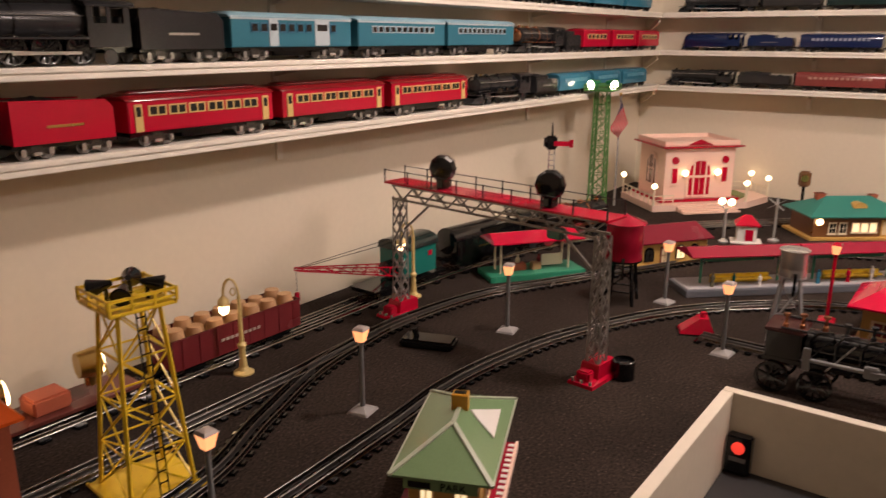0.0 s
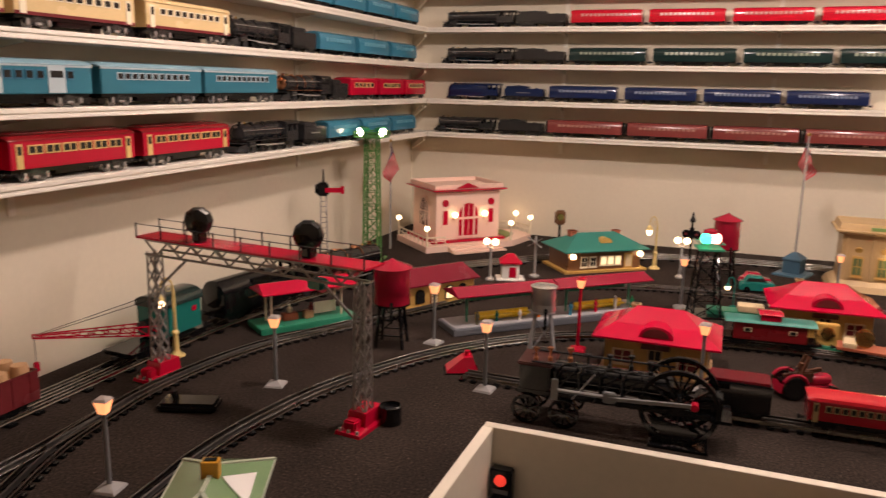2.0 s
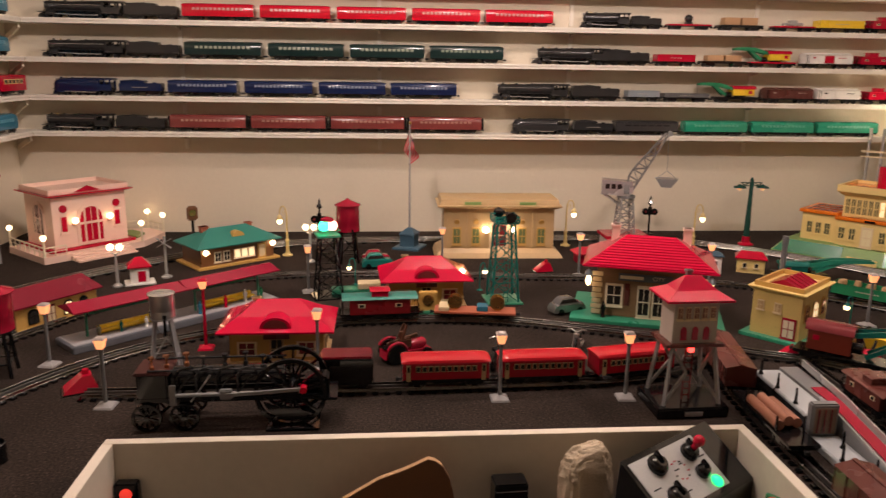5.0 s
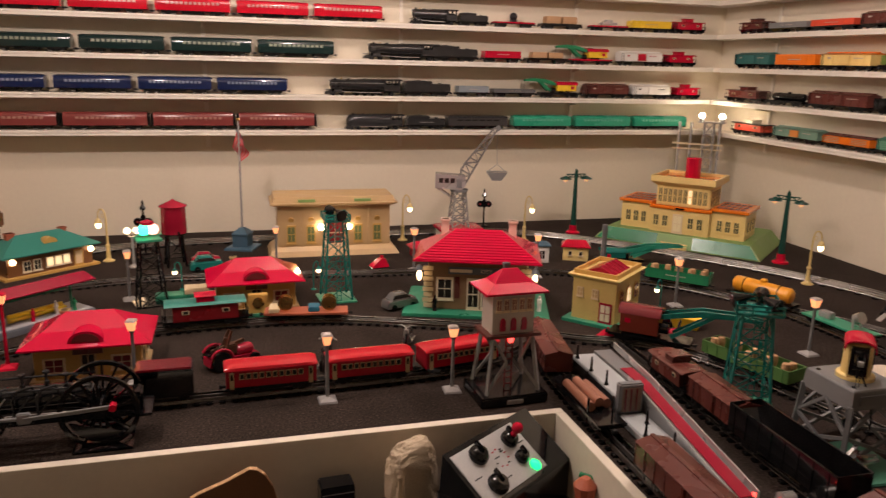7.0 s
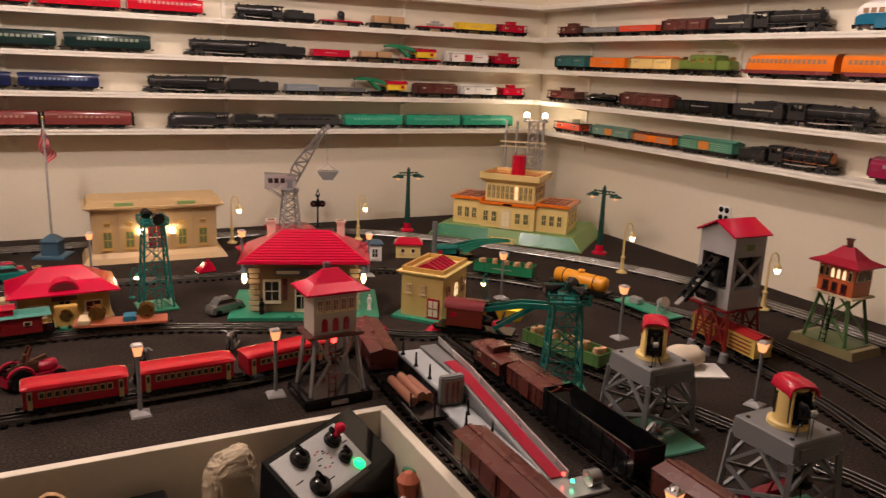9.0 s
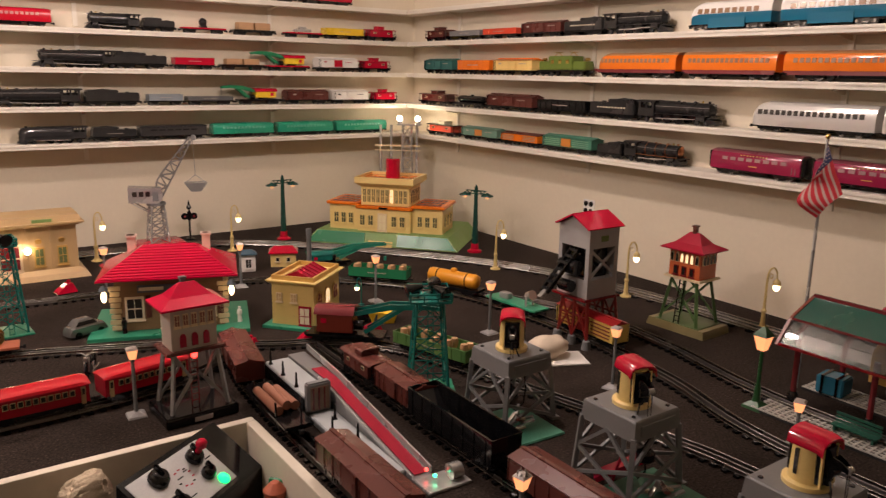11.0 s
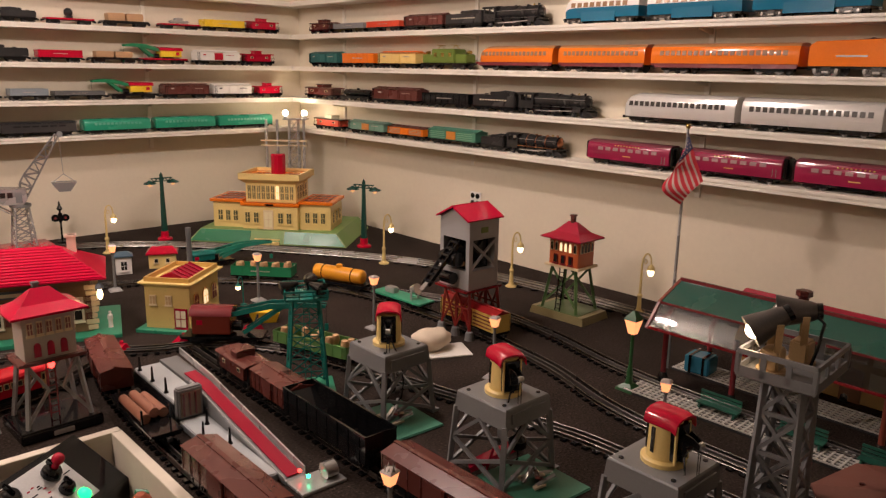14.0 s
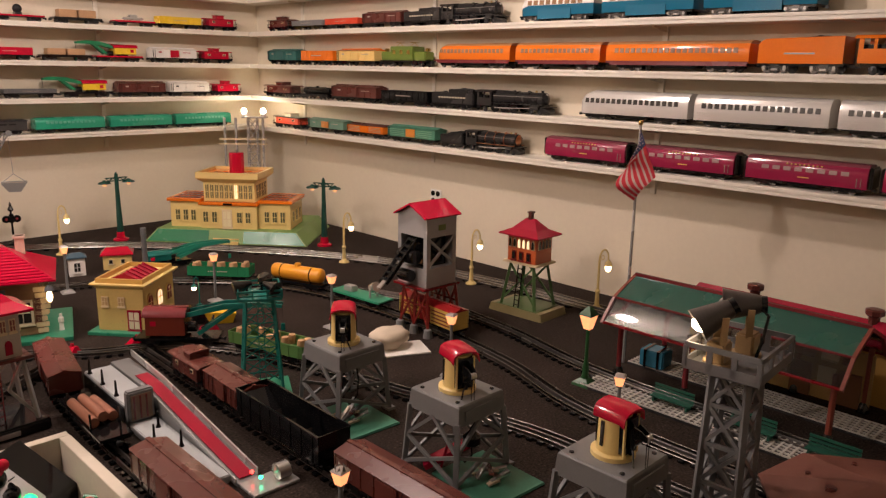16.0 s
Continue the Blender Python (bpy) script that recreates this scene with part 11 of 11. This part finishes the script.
# sage-roofed station in the foreground, dark red house with orange roof
def park_station():
    w, d, h = 0.090, 0.190, 0.080
    yaw = 24
    o = house("toy_station", "ochre toy station with sage green roof, red and white base", -0.365, 0.868, yaw, w, d, h, MUSTARD, None, 0, 0, 0, (0.135, 0.245, 0.008, CRIMSON))
    W, D, top, rd = 0.064, 0.118, h + 0.038, 0.036
    b = Build().loft([[(-W, -D, h), (W, -D, h), (W, D, h), (-W, D, h)], [(-W, -D, h + 0.003), (W, -D, h + 0.003), (W, D, h + 0.003), (-W, D, h + 0.003)], [(-0.002, -rd, top), (0.002, -rd, top), (0.002, rd, top), (-0.002, rd, top)]])
    part("roof", b, SAGE, o, smooth=None)
    pale = paint("pale_hip_strip", (0.36, 0.40, 0.30), 0.35)
    for sx in (-1, 1):
        for sy in (-1, 1):
            part("hip_strip", Build().bar((sx * W, sy * D, h + 0.003), (0, sy * rd, top), 0.006, 0.003), pale, o, smooth=None)
        part("eave_strip", Build().bar((sx * W, -D, h + 0.002), (sx * W, D, h + 0.002), 0.003), pale, o, smooth=None)
    part("ridge_strip", Build().bar((0, -rd, top), (0, rd, top), 0.006, 0.003), pale, o, smooth=None)
    ch = part("chimney", Build().box(-0.011, 0.011, 0.004, 0.022, top - 0.010, top + 0.018, 0.001), paint("ochre_chimney", (0.50, 0.24, 0.015), 0.4), o, smooth=None)
    part("flue", Build().box(-0.008, 0.008, 0.009, 0.017, top + 0.018, top + 0.0195), BLACK, ch, smooth=None)
    # Lamp highlight on the right slope, laid on as a thin near-white patch.
    n = Vector((top - h - 0.003, 0, W)).normalized()
    on = lambda u, y: Vector((W * (1 - u), y, h + 0.003 + (top - h - 0.003) * u)) + n * 0.0012
    pts = [on(0.80, 0.012), on(0.25, 0.058), on(0.22, -0.020), on(0.62, 0.0)]
    part("roof_mirror", Build().loft([[p for p in pts], [p + n * 0.0015 for p in pts]]), paint("pale_roof_highlight", (0.88, 0.87, 0.85), 0.34, 0.6, vary=0.03), o, "pale patch standing for the lamp's highlight on the roof", smooth=None)
    for k in range(17):
        part("base_check", Build().box(0.055, 0.064, -0.118 + k * 0.0142, -0.111 + k * 0.0142, 0.008, 0.0088), WHITE, o, smooth=None)
    part("base_kerb", Build().box(0.0645, 0.0690, -0.1225, 0.1225, 0, 0.0105), PINK, o, smooth=None)
    for u in (-0.022, 0.022):
        opening(o, "f", u, 0.024, 0.018, 0.036, w, d, CREAM, LITPANE)
    for u in (-0.05, 0.0, 0.05):
        opening(o, "r", u, 0.024, 0.024, 0.036, w, d, CREAM, DARKPANE)
    part("sign_bar", Build().box(-0.040, -0.012, -D - 0.0012, -D + 0.0, h - 0.010, h - 0.002), BLACK, o, smooth=None)
    part("sign_board", Build().box(-0.046, 0.046, -D + 0.0, -D + 0.003, h - 0.013, h + 0.001), SAGE, o, smooth=None)
    sign(o, "PARK", 0.016, -D - 0.0006, h - 0.006, 0.013, BLACK)


park_station()
o = at(thing("toy_house", "dark red brick toy house with bright orange roof", "toy building"), -0.862, 0.410, yaw=-4)
part("wall", Build().box(-0.075, 0.060, -0.10, 0.085, 0, 0.135), BRICK, o, smooth=None)
part("roof", Build().loft([[(-0.085, -0.11, 0.132), (0.085, -0.11, 0.132), (0.085, 0.095, 0.132), (-0.085, 0.095, 0.132)], [(-0.085, -0.11, 0.136), (0.085, -0.11, 0.136), (0.085, 0.095, 0.136), (-0.085, 0.095, 0.136)], [(-0.05, -0.08, 0.176), (0.0, -0.08, 0.176), (0.0, 0.06, 0.176), (-0.05, 0.06, 0.176)]]), paint("vivid_orange_roof", (0.90, 0.13, 0.008), 0.45, vary=0.08), o, smooth=None)

# ---- the moving freight, at rest on the outer track ----
o = steam_loco(0.385, 0.118, 0.088, BLACK, "large black toy steam locomotive with copper trim on the outer track", 3, 0.026, paint("maroon_drivers", (0.18, 0.02, 0.025), 0.4), COPPER)
o.matrix_world = on_track("A", 2.585)
o = tender(0.27, 0.098, 0.084, BLACK, "large black round toy tank tender", COPPER)
part("tank", Build().lathe([(0.030, 0), (0.038, 0.004), (0.038, 0.175), (0.030, 0.18)], n=20, m=pose(-0.13, 0, 0.070, 0, 90)), BLACK, o)
o.matrix_world = on_track("A", 2.24)
o = crane_car(0.27, 0.122, 0.086, TEAL, RED, DKGREEN, "toy derrick car with green cab and long red boom", 1.0, 15)
o.matrix_world = on_track("A", 1.93) @ pose(0, 0, 0, 0, 0, 180)
o = gondola(0.31, 0.075, 0.080, MAROON, "dark red toy gondola loaded with wooden barrels", "barrels", n_load=7, big=1.75)
o.matrix_world = on_track("A", 1.42)
o = flatcar(0.30, 0.06, 0.080, BOXBROWN, "brown toy flat car with two bright brass searchlights", "none")
for u in (-0.075, 0.075):
    f = part("searchlight", Build().rod((u - 0.020, 0, 0.074), (u + 0.012, -0.006, 0.074), 0.021, 0.025, n=20).rod((u, 0, 0.036), (u, 0, 0.056), 0.010, n=12), BRASS, o, "brass searchlight drum")
    part("lens", Build().rod((u + 0.0115, -0.006, 0.074), (u + 0.0135, -0.006, 0.074), 0.021, n=20), BULB, f)
part("deck_housing", Build().box(-0.030, 0.030, -0.024, 0.024, 0.022, 0.050, 0.004), BRICK, o, smooth=None)
o.matrix_world = on_track("A", 1.075)
o = caboose(0.27, 0.118, 0.084, RED, TEALROOF, "bright red wide-gauge toy caboose with a green roof")
o.matrix_world = on_track("A", 0.755)


# ---- inside the pit ----
def transformer():
    ob = at(thing("train_transformer", "black toy train transformer with grey face, knobs and green light", "transformer"), 0.869, 1.2545, 0.765, 34.5)
    part("case", Build().loft([[(-0.103, -0.052, 0), (0.160, -0.052, 0), (0.160, 0.060, 0), (-0.103, 0.060, 0)], [(-0.103, -0.052, 0.080), (0.160, -0.052, 0.080), (0.160, 0.060, 0.080), (-0.103, 0.060, 0.080)], [(-0.101, -0.048, 0.085), (0.158, -0.048, 0.085), (0.158, 0.056, 0.154), (-0.101, 0.056, 0.154)]]), BLACK, ob, smooth=None)
    tilt = math.degrees(math.atan2(0.069, 0.104))
    face = part("face_plate", Build().box(-0.093, 0.093, -0.054, 0.052, 0, 0.002, 0.0008), paint("brushed_face", (0.40, 0.40, 0.39), 0.4, 0.2), ob, "pale grey metal face plate", smooth=None, m=pose(0, 0.0035, 0.1195, tilt))
    spot = lambda a, b: (-0.093 + 0.186 * a, 0.052 - 0.106 * b)
    for a, b_, r in ((0.31, 0.22, 0.020), (0.80, 0.26, 0.018), (0.27, 0.80, 0.021), (0.77, 0.64, 0.014)):
        x, y = spot(a, b_)
        part("knob", Build().lathe([(r, 0.002), (r * 0.95, 0.010), (r * 0.75, 0.016), (r * 0.55, 0.020)], (x, y, 0), 14).box(x - 0.003, x + 0.003, y - r * 0.2, y + r * 1.05, 0.014, 0.026, 0.002), BLACK, face, "black bakelite knob")
    x, y = spot(0.80, 0.26)
    part("red_handle", Build().rod((x, y, 0.018), (x, y, 0.030), 0.006, n=12).ball((x, y + 0.002, 0.038), 0.011), RED, face, "red throttle knob")
    x, y = spot(0.86, 0.88)
    part("pilot_light", Build().ball((x, y, 0.003), 0.012, 0.6), glow("green_pilot", (0.01, 1.0, 0.20), 2.6), face, "glowing green pilot light")
    for k in range(9):
        a = math.radians(200 + k * 35)
        x, y = spot(0.54, 0.45)
        part("dial_mark", Build().box(x + 0.018 * math.cos(a) - 0.003, x + 0.018 * math.cos(a) + 0.003, y + 0.018 * math.sin(a) - 0.0012, y + 0.018 * math.sin(a) + 0.0012, 0.002, 0.0024), CRIMSON if k % 3 else BLACK, face, smooth=None)
    for a, b_, L in ((0.5, 0.42, 0.014), (0.60, 0.36, 0.010), (0.12, 0.55, 0.020), (0.45, 0.80, 0.02), (0.92, 0.40, 0.016)):
        x, y = spot(a, b_)
        part("lettering", Build().box(x - L / 2, x + L / 2, y - 0.0012, y + 0.0012, 0.002, 0.0023), DKGREY, face, smooth=None)


transformer()
# Crumpled paper bag: a squared sphere with noise creases.
b = Build()
bmesh.ops.create_uvsphere(b.bm, u_segments=48, v_segments=44, radius=1)
for v in b.bm.verts:
    p = v.co.copy()
    sq = lambda q, e=0.5: math.copysign(abs(q) ** e, q)
    crease = 0.10 * (1 - 2.2 * abs(noise.noise(p * 2.6))) + 0.055 * (1 - 2.4 * abs(noise.noise(p * 6.5 + Vector((3, 1, 7)))))
    k = 0.95 + crease + 0.06 * math.sin(p.z * 19 + 3 * p.x + 4 * noise.noise(p * 2.0)) * max(0.0, 0.6 - p.z)
    v.co = Vector((sq(p.x) * 0.047 * k * (1 - 0.16 * max(0, p.z)), sq(p.y, 0.7) * 0.030 * k, 0.076 + sq(p.z, 0.6) * 0.076 * (0.93 + 0.5 * crease) + 0.016 * p.x * max(0, p.z)))
solid("canvas_bag", b, BEIGE, "crumpled beige paper bag on the pit's ledge", "bag", m=pose(0.716, 1.305, 0.765, -4, 0, 16), smooth=28)


def button_box():
    ob = thing("push_button_box", "black push button box with a round red button", "push button")
    ob.matrix_world = pose(-0.118, 1.3785, 0.795)
    part("case", Build().box(-0.021, 0.021, -0.022, 0, -0.028, 0.042, 0.003), BLACK, ob)
    part("button", Build().lathe([(0.011, 0), (0.011, 0.003), (0.007, 0.005)], n=18, m=pose(0, -0.022, 0.022, 90)), glow("lit_red_button", (0.9, 0.05, 0.03), 0.8), ob, "round red button")
    part("label_plate", Build().box(-0.014, 0.014, -0.0232, -0.021, -0.004, 0.004), GREY, ob, smooth=None)


button_box()


def chair():
    pts = [(-0.24, -0.135), (0.040, -0.135), (0.034, -0.070), (0.027, -0.040), (0.013, -0.014), (0.0, -0.003), (-0.013, 0.0), (-0.050, -0.018), (-0.100, -0.037), (-0.160, -0.073), (-0.24, -0.125)]
    ob = thing("wooden_chair", "dark brown bentwood chair back leaning on the pit's ledge", "chair")
    ob.matrix_world = pose(0.438, 1.312, 0.901, 0, 0, 0)
    part("backrest", Build().prism(pts, 0.010, pose(0, 0, 0, 90)), DARKWOOD, ob, smooth=30)
    part("edge_band", Build().prism([(x, y + 0.0006) for x, y in pts[4:]] + [(x, y - 0.0012) for x, y in pts[4:][::-1]], 0.0108, pose(0, 0.0004, 0, 90)), WOOD, ob, "pale wooden edge", smooth=None)


chair()
o = at(thing("remote_control", "small black plastic controller with red lamp on the ledge", "controller"), 0.577, 1.325, 0.765, 3)
part("case", Build().box(-0.031, 0.031, -0.022, 0.022, 0, 0.080, 0.003), BLACK, o)
part("trim", Build().box(-0.029, 0.029, -0.0232, -0.021, 0.066, 0.0675), SILVER, o, smooth=None)
part("pilot_lamp", Build().ball((0.008, -0.022, 0.046), 0.006), REDGLOW, o, "red pilot lamp")
o = at(thing("toy_cyclist", "painted tin toy rider beside the transformer", "tin toy"), 1.014, 1.20, 0.765, 40)
part("body", Build().lathe([(0.020, 0), (0.016, 0.05), (0.022, 0.085), (0.008, 0.10)], n=10), BRICK, o)
part("frame", Build().box(-0.035, 0.035, -0.006, 0.006, 0.03, 0.06, 0.003), WHITE, o)
part("crank", Build().rod((0.02, -0.02, 0.09), (0.02, 0.02, 0.09), 0.006, n=8), GREEN, o)
